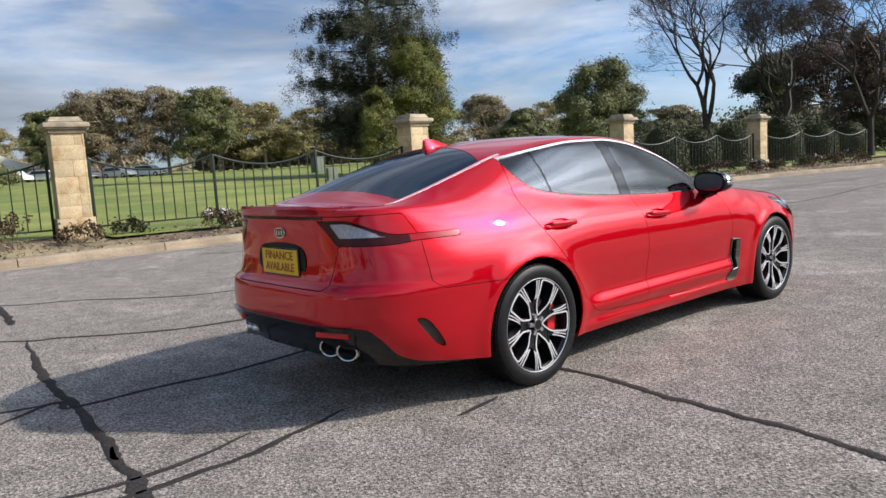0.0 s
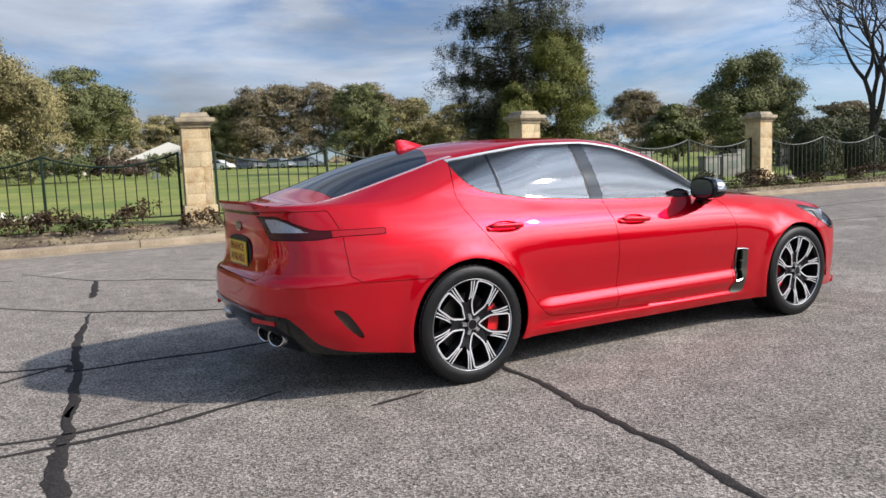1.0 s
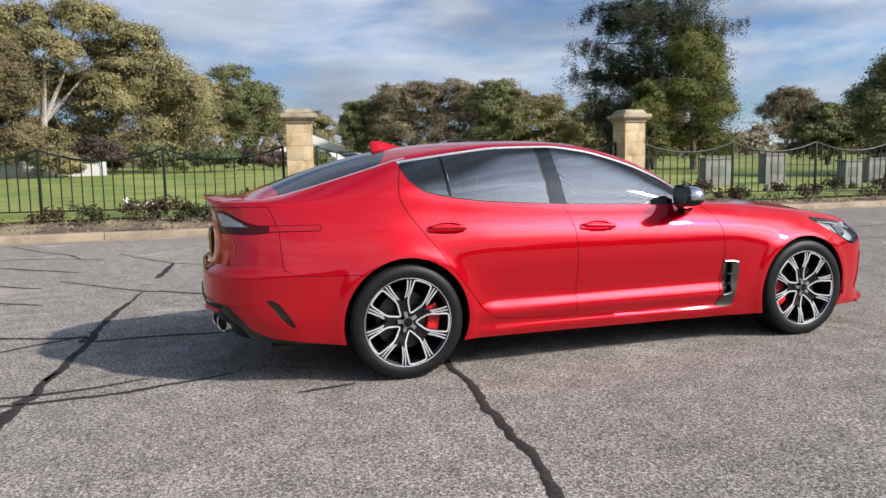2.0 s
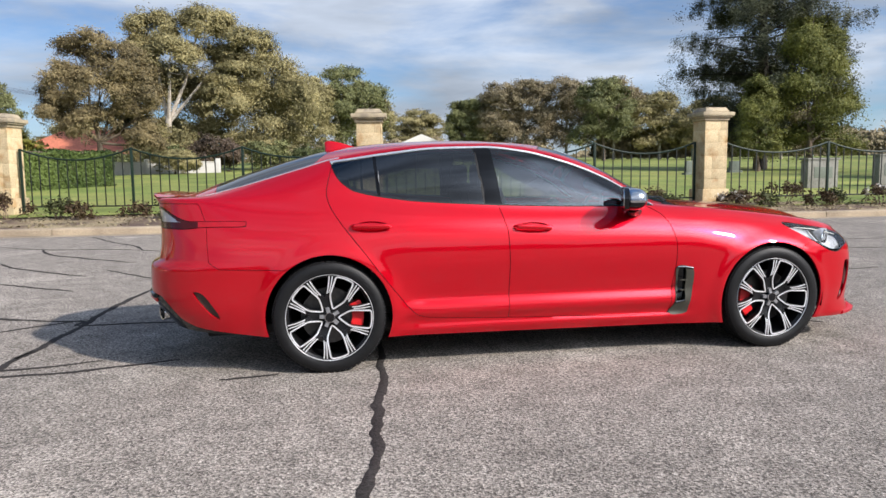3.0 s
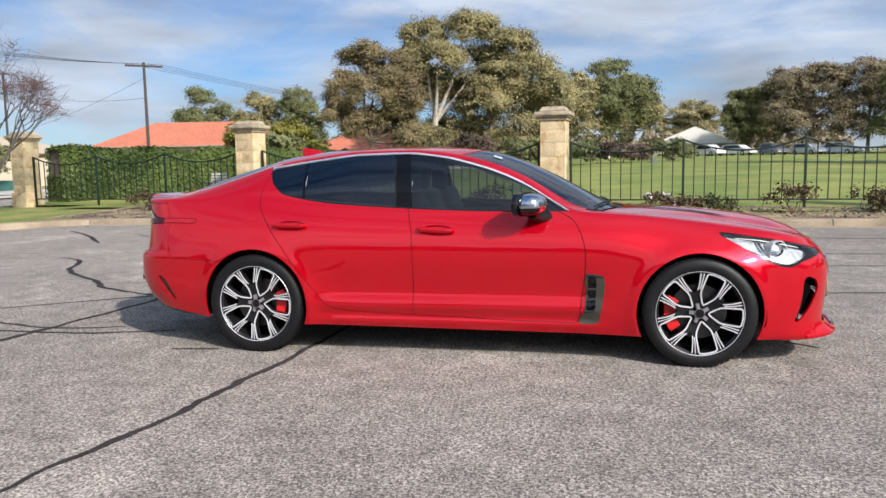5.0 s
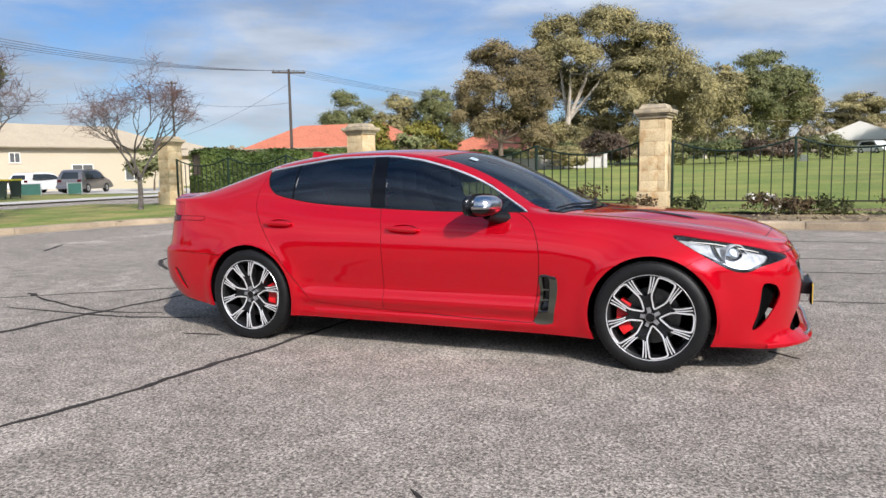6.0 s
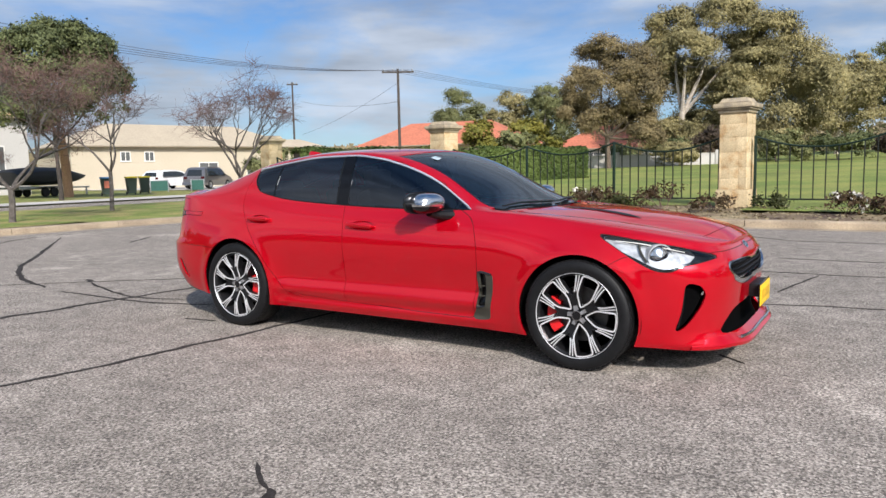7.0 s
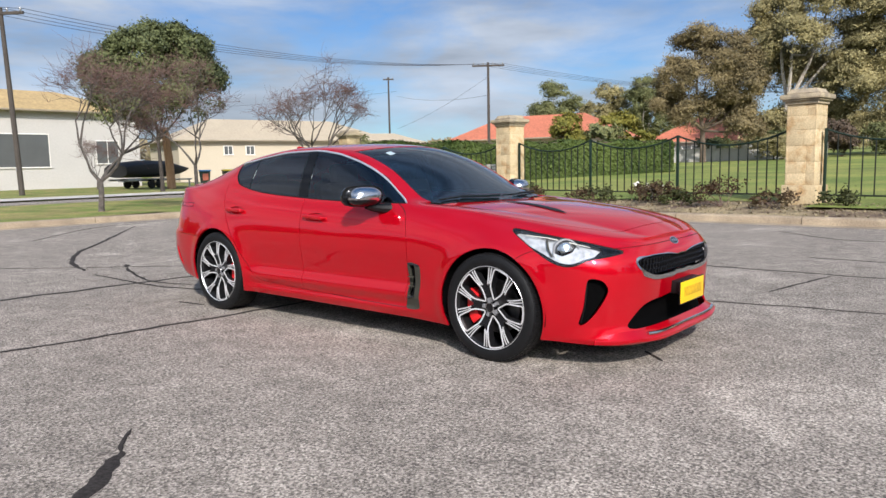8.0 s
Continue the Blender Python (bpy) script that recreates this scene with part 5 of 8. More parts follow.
blade = bmesh.new()
rings = []
strip_pts = []
for a in np.radians(np.concatenate([np.linspace(38, 89.9, 44)])):
    p, d = nose_plan(a, 0.235)
    q = nose_plan(a, 0.165)[0]
    deg = math.degrees(a)
    flare = 0.012 + 0.034 * float(smoothstep(38, 50, deg)) * (1 - 0.25 * float(smoothstep(60, 90, deg)))
    lift = 0.012 * math.exp(-((deg - 52) / 7) ** 2)
    tip = Vector((max(p.x, q.x), min(p.y, q.y), 0)) + d * flare
    rings.append([(p.x - 0.01, p.y, 0.242), (tip.x - 0.012 * d.x, tip.y - 0.012 * d.y, 0.196 + lift), (tip.x, tip.y, 0.186 + lift), (tip.x - 0.004, tip.y, 0.168 + lift), (q.x - 0.05, q.y * 0.97, 0.150)])
    strip_pts.append((tip.x - 0.02 * d.x, tip.y - 0.02 * d.y, 0.213 + lift, deg))
rings += [[(x, -y, z) for x, y, z in r] for r in rings[::-1]]
vs = [[blade.verts.new(v) for v in r] for r in rings]
for a, b in zip(vs, vs[1:]):
    for q in range(5):
        blade.faces.new((a[q], a[(q + 1) % 5], b[(q + 1) % 5], b[q]))
blade.faces.new(vs[0]), blade.faces.new(vs[-1])
part("splitter", blade, PAINT, front_bumper, sharp=50)
strip = bmesh.new()
half = [p[:3] for p in strip_pts if p[3] > 57]
tube(strip, half + [(x, -y, z) for x, y, z in half[::-1]], 0.0105, 8)
part("lip_strip", strip, CHROME, front_bumper, "bright strip along the lower lip")
for sg in (-1, 1):
    ing = bmesh.new()
    tube(ing, [(on_nose(0.80, z) - 0.004, sg * (0.796 - 0.03 * (z - 0.4)), z) for z in np.linspace(0.295, 0.54, 8)], 0.0035, 6)
    part("curtain_blade", ing, BLACK_SATIN, front_bumper)
    part("fog_bar", boxed(2.12, 2.16, sg * 0.50 - 0.02, sg * 0.50 + 0.02, 0.27, 0.33, bevel=0.01), GUNMETAL, front_bumper)

# headlamp units behind the covers
for sg, hl in zip((-1, 1), [o for o in car.children if o.name.split(".")[0] == "headlamp"]):
    for x, z, r in ((1.945, 0.698, 0.058),):
        y = on_side(x, z)
        pj = lathe([(0.0, -0.02), (r * 0.6, -0.014), (r, 0.004), (r * 1.12, 0.01), (r * 1.15, 0.05)], 24)
        bmesh.ops.transform(pj, matrix=pose(x - 0.03, -sg * (y + 0.045), z, 0, 0, 38 if sg < 0 else 142), verts=pj.verts)
        part("projector", pj, REFLECTOR, hl)
        sh = lathe([(r * 1.18, -0.004), (r * 1.32, -0.008), (r * 1.36, 0.05)], 24)
        bmesh.ops.transform(sh, matrix=pose(x - 0.03, -sg * (y + 0.045), z, 0, 0, 38 if sg < 0 else 142), verts=sh.verts)
        part("projector_ring", sh, LAMP_SILVER, hl)
    dv = bmesh.new()
    tube(dv, [(x, -sg * (on_side(x, z) + 0.03), z) for x, z in ((1.79, 0.785), (1.80, 0.75), (1.82, 0.715), (1.855, 0.672))], [0.005, 0.007, 0.007, 0.005], 6)
    part("lamp_divider", dv, GUNMETAL, hl)
    bladeb = bmesh.new()
    tube(bladeb, [(x, -sg * (on_side(x, z) + 0.022), z) for x, z in ((1.66, 0.788), (1.80, 0.774), (1.92, 0.752), (2.04, 0.725))], [0.002, 0.0035, 0.0035, 0.002], 6)
    part("running_lamp", bladeb, TRIM_WHITE, hl)

# bonnet slots, wipers, screen sticker
for sg in (-1, 1):
    sl = bmesh.new()
    rings = []
    for t in np.linspace(0, 1, 16):
        x, y = 1.07 + 0.62 * t, 0.195 + 0.185 * t
        w = 0.028 * min(1, 6 * t + 0.1, 6 * (1 - t) + 0.1)
        rings.append([sl.verts.new((x, sg * (y + q), on_top(x, y + q) + 0.005)) for q in (-w, -w * 0.4, w * 0.4, w)])
    for a, b in zip(rings, rings[1:]):
        for q in range(3):
            sl.faces.new((a[q], a[q + 1], b[q + 1], b[q]))
    part("bonnet_slot", sl, BLACK_SATIN, car)
    wp = bmesh.new()
    pts = [(0.955 - 0.30 * y * y - 0.02, y) for y in ((-0.05, -0.25, -0.45, -0.62) if sg < 0 else (0.55, 0.35, 0.15, -0.02))]
    tube(wp, [(x, y, on_top(x, y) + 0.012) for x, y in pts], [0.009, 0.008, 0.007, 0.005], 6)
    part("wiper", wp, BLACK_SATIN, car)
st = bmesh.new()
sv = [st.verts.new((x, y, on_top(x, y) + 0.0035)) for x, y in ((0.135, -0.425), (0.135, -0.365), (0.195, -0.375), (0.195, -0.435))]
st.faces.new(sv)
part("registration_sticker", st, STICKER, car, "small pale sticker on the windscreen")

# vent louvres and their bright edges
for sg in (-1, 1):
    for z in (0.41, 0.475):
        part("louvre", boxed(0.79, 0.833, sg * 0.905 - 0.014 if sg < 0 else sg * 0.905 - 0.006, sg * 0.905 + 0.006 if sg < 0 else sg * 0.905 + 0.014, z, z + 0.006), GUNMETAL, car)
    for pts in (((0.775, 0.563), (0.83, 0.562), (0.88, 0.553)), ((0.765, 0.333), (0.80, 0.337), (0.828, 0.345))):
        br = bmesh.new()
        tube(br, [(x, -sg * (on_side(x, z) - 0.006), z) for x, z in pts], 0.0055, 6)
        part("vent_edge", br, DARK_CHROME, car)

# cabin
part("dashboard", boxed(0.45, 0.86, -0.66, 0.66, 0.60, 0.92, bevel=0.05), INTERIOR, car)
part("cabin_floor", boxed(-1.35, 0.8, -0.66, 0.66, 0.30, 0.36), INTERIOR, car)
part("parcel_shelf", boxed(-2.05, -1.30, -0.55, 0.55, 0.90, 0.95, bevel=0.02), INTERIOR, car)
for sg in (-1, 1):
    part("door_card", boxed(-1.2, 0.5, sg * 0.70 - 0.02, sg * 0.70 + 0.02, 0.36, 0.92, bevel=0.01), INTERIOR, car)
for x, ys in ((-0.02, (-0.36, 0.36)), (-0.95, (-0.36, 0.36))):
    for y in ys:
        seat = new("seat")
        seat.parent = car
        seat.empty_display_size = 0.1
        seat.matrix_basis = pose(x, y, 0)
        part("cushion", boxed(-0.15, 0.38, -0.25, 0.25, 0.42, 0.58, bevel=0.05), SEAT, seat)
        back = boxed(-0.08, 0.08, -0.24, 0.24, 0.0, 0.62, bevel=0.05)
        bmesh.ops.transform(back, matrix=pose(-0.16, 0, 0.50, 0, -20, 0), verts=back.verts)
        part("backrest", back, SEAT, seat)
        part("headrest", boxed(-0.44, -0.34, -0.13, 0.13, 1.08 if x > -0.5 else 1.02, 1.24 if x > -0.5 else 1.16, bevel=0.04), SEAT, seat)
sw = bmesh.new()
ring = [(0.0, 0.185 * math.cos(a), 0.185 * math.sin(a)) for a in np.linspace(0, 2 * math.pi, 33)]
tube(sw, ring, 0.015, 8, cap=False)
box(sw, -0.015, 0.015, -0.18, 0.18, -0.03, 0.03)
bmesh.ops.transform(sw, matrix=pose(0.36, -0.36, 0.86, 0, 25, 0), verts=sw.verts)
part("steering_wheel", sw, INTERIOR, car)

# ---- ground, road, kerbs ----
def sheet(name, mat, x0, x1, y0, y1, step, height, label, category, keep=None):
    """A piece of ground as a grid, with its height as a function of the place."""
    nx, ny = max(2, int((x1 - x0) / step) + 1), max(2, int((y1 - y0) / step) + 1)
    xs, ys = np.linspace(x0, x1, nx), np.linspace(y0, y1, ny)
    verts = [(x, y, height(x, y)) for y in ys for x in xs]
    faces = [(j * nx + i, j * nx + i + 1, (j + 1) * nx + i + 1, (j + 1) * nx + i) for j in range(ny - 1) for i in range(nx - 1)
             if keep is None or keep((xs[i] + xs[i + 1]) / 2, (ys[j] + ys[j + 1]) / 2)]
    ob = mesh_object(name, verts, faces, mat, smooth=True)
    return tagged(ob, label, category, kind="structure")


def fence_y(x):
    return float(spline((-30, 18.6), (-18.3, 16.5), (-9.0, 14.5), (-0.1, 13.0), (8.6, 12.3), (18.5, 12.3), (28.6, 12.0), (40, 10.5))(x))


def kerb_y(x):
    return float(spline((-14, 10.5), (-9.0, 10.35), (-2.0, 10.05), (6.0, 9.85), (12.0, 9.9), (20.0, 10.1), (26, 9.3), (34, 7.0), (45, 2.0))(x))


def verge_x(y):
    return float(spline((-30, -14.6), (0, -13.6), (5, -13.15), (8, -12.6), (10.4, -11.4))(y))


def lawn_z(x, y):
    d = max(0.0, y - fence_y(x))
    return 0.22 + 0.024 * min(d, 130.0) + 0.03 * math.sin(x * 0.3 + y * 0.2)


sheet("ground", GRASS, -900, 900, -900, 900, 60, lambda x, y: -0.12, "green and straw-coloured ground reaching to the horizon", "ground")
sheet("road", ASPHALT, -14.2, 60, -40, 11.0, 1.0, lambda x, y: 0.0, "worn grey asphalt with sealed cracks", "road")
N_BED = 120
bed_x = np.linspace(-13.0, 44, N_BED)
bed_v, bed_f = [], []
for k, x in enumerate(bed_x):
    a, b = kerb_y(x) + 0.14, fence_y(x) + 0.25
    for q in range(9):
        y = a + (b - a) * q / 8
        bed_v.append((x, y, 0.13 + 0.10 * q / 8 + 0.025 * noise.noise((x * 1.3, y * 1.7, 0))))
for k in range(N_BED - 1):
    for q in range(8):
        i = k * 9 + q
        bed_f.append((i, i + 9, i + 10, i + 1))
tagged(mesh_object("garden_bed", bed_v, bed_f, SOIL, smooth=True), "brown mulched garden bed along the kerb with patches of dry grass", "garden bed", kind="structure")
sheet("lawn", GRASS, -19, 130, 11.5, 150, 1.6, lawn_z, "mown green cemetery lawn with paler patches", "lawn", keep=lambda x, y: y > fence_y(x) - 0.6)
sheet("verge", VERGE, -22.5, -11, -60, 17.5, 0.7, lambda x, y: 0.13 + 0.02 * noise.noise((x, y, 3.0)), "patchy green grass verge with bare earth", "verge", keep=lambda x, y: x < verge_x(y) - 0.45 and y < 17)
sheet("street", ASPHALT, -27.6, -21.4, -80, 140, 2.0, lambda x, y: 0.05, "grey asphalt side street", "road")
sheet("front_yard", VERGE, -110, -27.5, -80, 140, 2.0, lambda x, y: 0.07, "grass front yards of the houses", "lawn")
sheet("footpath", PATH_CONCRETE, -30.6, -27.5, -80, 140, 2.0, lambda x, y: 0.12, "pale concrete footpath beside the street", "footpath")
sheet("driveway", PATH_CONCRETE, -56, -30.5, 31, 45, 2.0, lambda x, y: 0.11, "pale concrete driveway", "driveway")

# sealed cracks: ribbons of bitumen proud of the road
CRACKS = [
    (0.075, [(-2.9, 5.75), (-3.0, 4.6), (-3.05, 4.25)]),
    (0.058, [(-3.14, 3.25), (-3.32, 1.9), (-3.38, 0.9), (-3.46, 0.05), (-3.47, -0.1)]),
    (0.085, [(-3.455, 0.1), (-3.52, -0.6), (-3.6, -1.35), (-3.68, -2.0), (-3.72, -2.4)]),
    (0.04, [(-6.4, -1.1), (-3.7, 1.0), (-3.4, 0.95), (-2.9, 0.95), (-2.4, 0.9), (-1.2, 1.05), (0.6, 1.2)]),
    (0.04, [(-4.6, -0.5), (-3.6, -0.53), (-3.1, -0.51), (-2.75, -0.44), (-2.41, -0.34)]),
    (0.03, [(-2.1, -0.89), (-1.76, -0.84)]),
    (0.05, [(-1.05, 0.6), (-1.13, -0.72), (-1.2, -1.35), (-1.26, -1.82), (-1.31, -2.25), (-1.4, -2.65), (-1.5, -3.3)]),
    (0.045, [(-4.1, 4.5), (-3.2, 3.36), (-2.9, 3.16), (-2.35, 2.7), (-1.7, 2.45), (-0.4, 2.2), (1.0, 2.0)]),
    (0.045, [(-3.7, 7.3), (-2.88, 5.73), (-2.2, 5.2), (-1.5, 4.4), (-0.9, 4.1), (0.5, 4.0), (1.5, 3.9), (2.2, 3.92), (2.9, 3.92), (6, 4.2)]),
    (0.05, [(-6.8, 8.1), (-5.7, 7.37), (-4.75, 7.2), (-3.8, 6.6)]),
    (0.06, [(-5.8, 7.39), (-5.38, 6.54), (-4.0, 5.25)]),
    (0.05, [(-5.75, 5.6), (-5.3, 4.95), (-4.2, 3.95)]),
    (0.05, [(-5.7, 9.7), (-5.0, 8.4), (-4.5, 7.7), (-4.2, 6.9)]),
    (0.045, [(-5.6, 4.1), (-5.11, 3.62), (-4.53, 3.21), (-4.0, 2.8)]),
    (0.07, [(-7.0, 4.06), (-6.4, 3.7), (-5.8, 2.75), (-4.8, 1.92), (-4.35, 1.5), (-3.4, 1.1)]),
    (0.08, [(-10.35, 8.5), (-9.2, 7.56), (-7.84, 6.04)]),
    (0.05, [(-8.3, 7.86), (-7.2, 6.95), (-5.85, 5.82)]),
    (0.075, [(1.5, -3.5), (1.4, -3.4), (1.19, -3.16), (1.02, -3.0)]),
    (0.02, [(1.02, -3.0), (0.92, -2.95), (0.78, -2.84)]),
    (0.07, [(-11.5, 3.6), (-8.8, 1.65), (-7.25, 0.5), (-6.0, -0.15), (-5.0, -0.42)]),
    (0.07, [(-5.17, 0.17), (-4.9, 0.05)]),
    (0.04, [(-4.9, 0.05), (-4.45, -0.13), (-3.57, -0.38), (-2.9, -0.27)]),
    (0.05, [(-9.9, 0.85), (-11.8, 2.8), (-12.1, 4.2)]),
    (0.07, [(-8.95, 3.4), (-9.7, 4.4)]),
    (0.03, [(2.12, 2.54), (2.38, 3.8)]),
    (0.03, [(1.3, 1.75), (2.15, 1.85), (2.57, 1.95), (3.1, 2.0), (5.0, 2.3)]),
    (0.03, [(2.12, -0.1), (2.31, -0.26)]),
    (0.05, [(0.6, 8.5), (1.7, 7.6), (2.6, 7.55), (6, 7.4)]),
    (0.04, [(1.8, 5.26), (2.8, 5.22), (7.5, 5.3)]),
    (0.05, [(6.0, 4.2), (12, 3.2), (18, 3.6), (26, 3.0)]),
    (0.05, [(7.5, 5.3), (14, 6.0), (22, 5.4)]),
]
for width, pts in CRACKS:
    line = rounded(pts, 14, False)
    bm = bmesh.new()
    prev = None
    for i, p in enumerate(line):
        q = line[min(i + 1, len(line) - 1)]
        o = line[max(i - 1, 0)]
        t = Vector((q[0] - o[0], q[1] - o[1])).normalized()
        wob = 0.5 * width * noise.noise((p[0] * 3, p[1] * 3, 1.0)) + 0.25 * width * noise.noise((p[0] * 11, p[1] * 11, 4.0))
        w0 = width * (0.5 + 0.30 * noise.noise((p[0] * 7, p[1] * 7, 2.0)) + 0.2 * noise.noise((p[0] * 19, p[1] * 19, 5.0)))
        w1 = width * (0.5 + 0.30 * noise.noise((p[0] * 7, p[1] * 7, 9.0)) + 0.2 * noise.noise((p[0] * 19, p[1] * 19, 7.0)))
        fade = min(1.0, 4.0 * i / len(line) + 0.25, 4.0 * (len(line) - 1 - i) / len(line) + 0.25)
        c = Vector((p[0] - t.y * wob, p[1] + t.x * wob, 0))
        nrm = Vector((-t.y, t.x, 0))
        cur = [bm.verts.new(c + nrm * w0 * fade + Vector((0, 0, 0.0015))), bm.verts.new(c + nrm * w0 * 0.6 * fade + Vector((0, 0, 0.005))), bm.verts.new(c - nrm * w1 * 0.6 * fade + Vector((0, 0, 0.005))), bm.verts.new(c - nrm * w1 * fade + Vector((0, 0, 0.0015)))]
        if prev:
            for k in range(3):
                bm.faces.new((prev[k], prev[k + 1], cur[k + 1], cur[k]))
        prev = cur
    ob = part("crack_seal", bm, BITUMEN, None)
    tagged(ob, "dark bitumen crack seal on the asphalt", "crack seal", group="crack seals", kind="structure")


# ---- sandstone pillars and iron fence ----
PILLARS = [(-18.3, 16.5), (-9.0, 14.6), (-0.1, 13.0), (8.6, 12.3), (18.5, 12.3), (28.6, 12.0)]


def pillar():
    """A squared sandstone pier: plinth, coursed shaft, stepped cap."""
    p = thing("fence_pillar", "cream sandstone block pillar with a stepped weathered cap in the garden bed", "pillar", group="fence pillars")
    part("plinth", boxed(-0.36, 0.36, -0.36, 0.36, -0.15, 0.36, bevel=0.02), SANDSTONE, p)
    part("core", boxed(-0.292, 0.292, -0.292, 0.292, 0.36, 2.1), SANDSTONE, p)
    rng = random.Random(4)
    z = 0.365
    while z < 2.05:
        h = min(rng.choice((0.2, 0.25, 0.3, 0.34)), 2.09 - z)
        if 2.09 - z - h < 0.1:
            h = 2.09 - z
        for axis in range(4):
            cutx = rng.choice((-0.1, 0.05, 0.12, 0.31))
            for a, b in ((-0.31, cutx), (cutx, 0.31)):
                if b - a < 0.05:
                    continue
                d = rng.uniform(0.298, 0.306)
                bm = boxed(a + 0.0015, b - 0.0015, -d - 0.0, -0.27, z + 0.0015, z + h - 0.0015, bevel=0.0045)
                bmesh.ops.transform(bm, matrix=Matrix.Rotation(axis * math.pi / 2, 4, "Z"), verts=bm.verts)
                part("block", bm, SANDSTONE, p)
        z += h
    cap = part("cap", boxed(-0.34, 0.34, -0.34, 0.34, 2.09, 2.16, bevel=0.015), CAPSTONE, p)
    part("cap_moulding", boxed(-0.39, 0.39, -0.39, 0.39, 2.16, 2.2, bevel=0.015), CAPSTONE, p)
    part("cap_slab", boxed(-0.43, 0.43, -0.43, 0.43, 2.2, 2.3, bevel=0.025), CAPSTONE, p)
    top = boxed(-0.33, 0.33, -0.33, 0.33, 2.3, 2.42, bevel=0.03)
    for v in top.verts:
        if v.co.z > 2.38:
            v.co.x *= 0.86
            v.co.y *= 0.86
    part("cap_crown", top, CAPSTONE, p)
    return p


first = pillar()
for k, (x, y) in enumerate(PILLARS):
    a = math.degrees(math.atan2(fence_y(x + 2) - fence_y(x - 2), 4))
    m = pose(x, y, 0.27, 0, 0, a + 90 * k)
    if k == 0:
        first.matrix_basis = m
    else:
        copy_thing(first, m)


def fence_bay(a, b, bays=3):
    """Iron railings between two piers: posts, square bars, a bottom rail and swagged top rails."""
    a, b = Vector((*a, 0)), Vector((*b, 0))
    d = (b - a).normalized()
    a, b = a + d * 0.40, b - d * 0.40
    length = (b - a).length
    f = thing("iron_fence", "dark green iron railing fence with swagged top rail between pillars", "fence", (a.x, a.y, 0.27), math.degrees(math.atan2(d.y, d.x)), group="fence bays")
    low, high, dip = 0.12, 1.55, 0.27
    seg = length / bays

    def top(u):
        t = (u % seg) / seg if u < length - 1e-6 else 1.0
        return high - dip * 4 * t * (1 - t)

    for k in range(bays + 1):
        part("post", boxed(k * seg - 0.028, k * seg + 0.028, -0.028, 0.028, -0.15, high + 0.02, bevel=0.004), FENCE_GREEN, f)
    part("bottom_rail", boxed(0, length, -0.018, 0.018, low, low + 0.035, bevel=0.004), FENCE_DARK, f)
    for k in range(bays):
        bm = bmesh.new()
        tube(bm, [(k * seg + seg * q / 12, 0, high - dip * 4 * (q / 12) * (1 - q / 12)) for q in range(13)], 0.024, 6)
        part("top_rail", bm, FENCE_GREEN, f)
    n = int(round(seg / 0.235))
    base = None
    for k in range(bays):
        for q in range(1, n):
            u = k * seg + seg * q / n
            bm = boxed(-0.0115, 0.0115, -0.0115, 0.0115, low, top(u))
            ob = part("bar", bm, FENCE_DARK, f, smooth=False)
            ob.location.x = u
    return f


for p, q in zip(PILLARS, PILLARS[1:]):
    fence_bay(p, q)
fence_bay(PILLARS[-1], (39.0, 10.8))

# kerb stones, one after another, with open joints
def kerb(path, name, label):
    """A run of concrete kerb pieces along a path."""
    run = thing(name, label, "kerb", kind="structure")
    pts = [Vector((*p, 0)) for p in path]
    d, step, acc = 0.0, 2.4, [0.0]
    for p, q in zip(pts, pts[1:]):
        acc.append(acc[-1] + (q - p).length)

    def at(s):
        s = min(max(s, 0), acc[-1])
        i = min(max(int(np.searchsorted(acc, s)) - 1, 0), len(pts) - 2)
        t = (s - acc[i]) / max(acc[i + 1] - acc[i], 1e-6)
        return pts[i].lerp(pts[i + 1], t), (pts[i + 1] - pts[i]).normalized()

    s = 0.0
    while s < acc[-1] - 0.3:
        e = min(s + step, acc[-1])
        bm = bmesh.new()
        prof = [(0.0, -0.05), (0.0, 0.02), (0.015, 0.11), (0.04, 0.135), (0.06, 0.14), (0.17, 0.145), (0.18, 0.14), (0.18, -0.05)]
        rings = []
        for u in np.linspace(s + 0.008, e - 0.008, 4):
            p, t = at(u)
            nrm = Vector((-t.y, t.x, 0))
            rings.append([bm.verts.new(p + nrm * w + Vector((0, 0, h + 0.004 * noise.noise((p.x, p.y, w))))) for w, h in prof])
        for a, b in zip(rings, rings[1:]):
            for k in range(len(prof) - 1):
                bm.faces.new((a[k], a[k + 1], b[k + 1], b[k]))
        bm.faces.new(rings[0]), bm.faces.new(rings[-1][::-1])
        part("kerb_stone", bm, CONCRETE, run, smooth=False)
        s = e
    # the flat gutter in front
    bm = bmesh.new()
    prev = None
    for u in np.arange(0, acc[-1], 0.6):
        p, t = at(u)
        nrm = Vector((-t.y, t.x, 0))
        cur = [bm.verts.new(p - nrm * 0.34 + Vector((0, 0, 0.004))), bm.verts.new(p + Vector((0, 0, 0.008)))]
        if prev:
            bm.faces.new((prev[0], cur[0], cur[1], prev[1]))
        prev = cur
    part("gutter", bm, CONCRETE, run)
    return run


corner = [(verge_x(y), y) for y in np.arange(-30, 9.4, 0.6)] + rounded([(-12.0, 9.4), (-11.3, 10.1), (-10.2, 10.38), (-9.0, 10.37)], 4, False)
kerb([(x, kerb_y(x)) for x in np.arange(-9.0, 44, 0.75)], "kerb", "weathered cream concrete kerb along the garden bed")
kerb(corner, "kerb", "weathered cream concrete kerb round the grass verge")

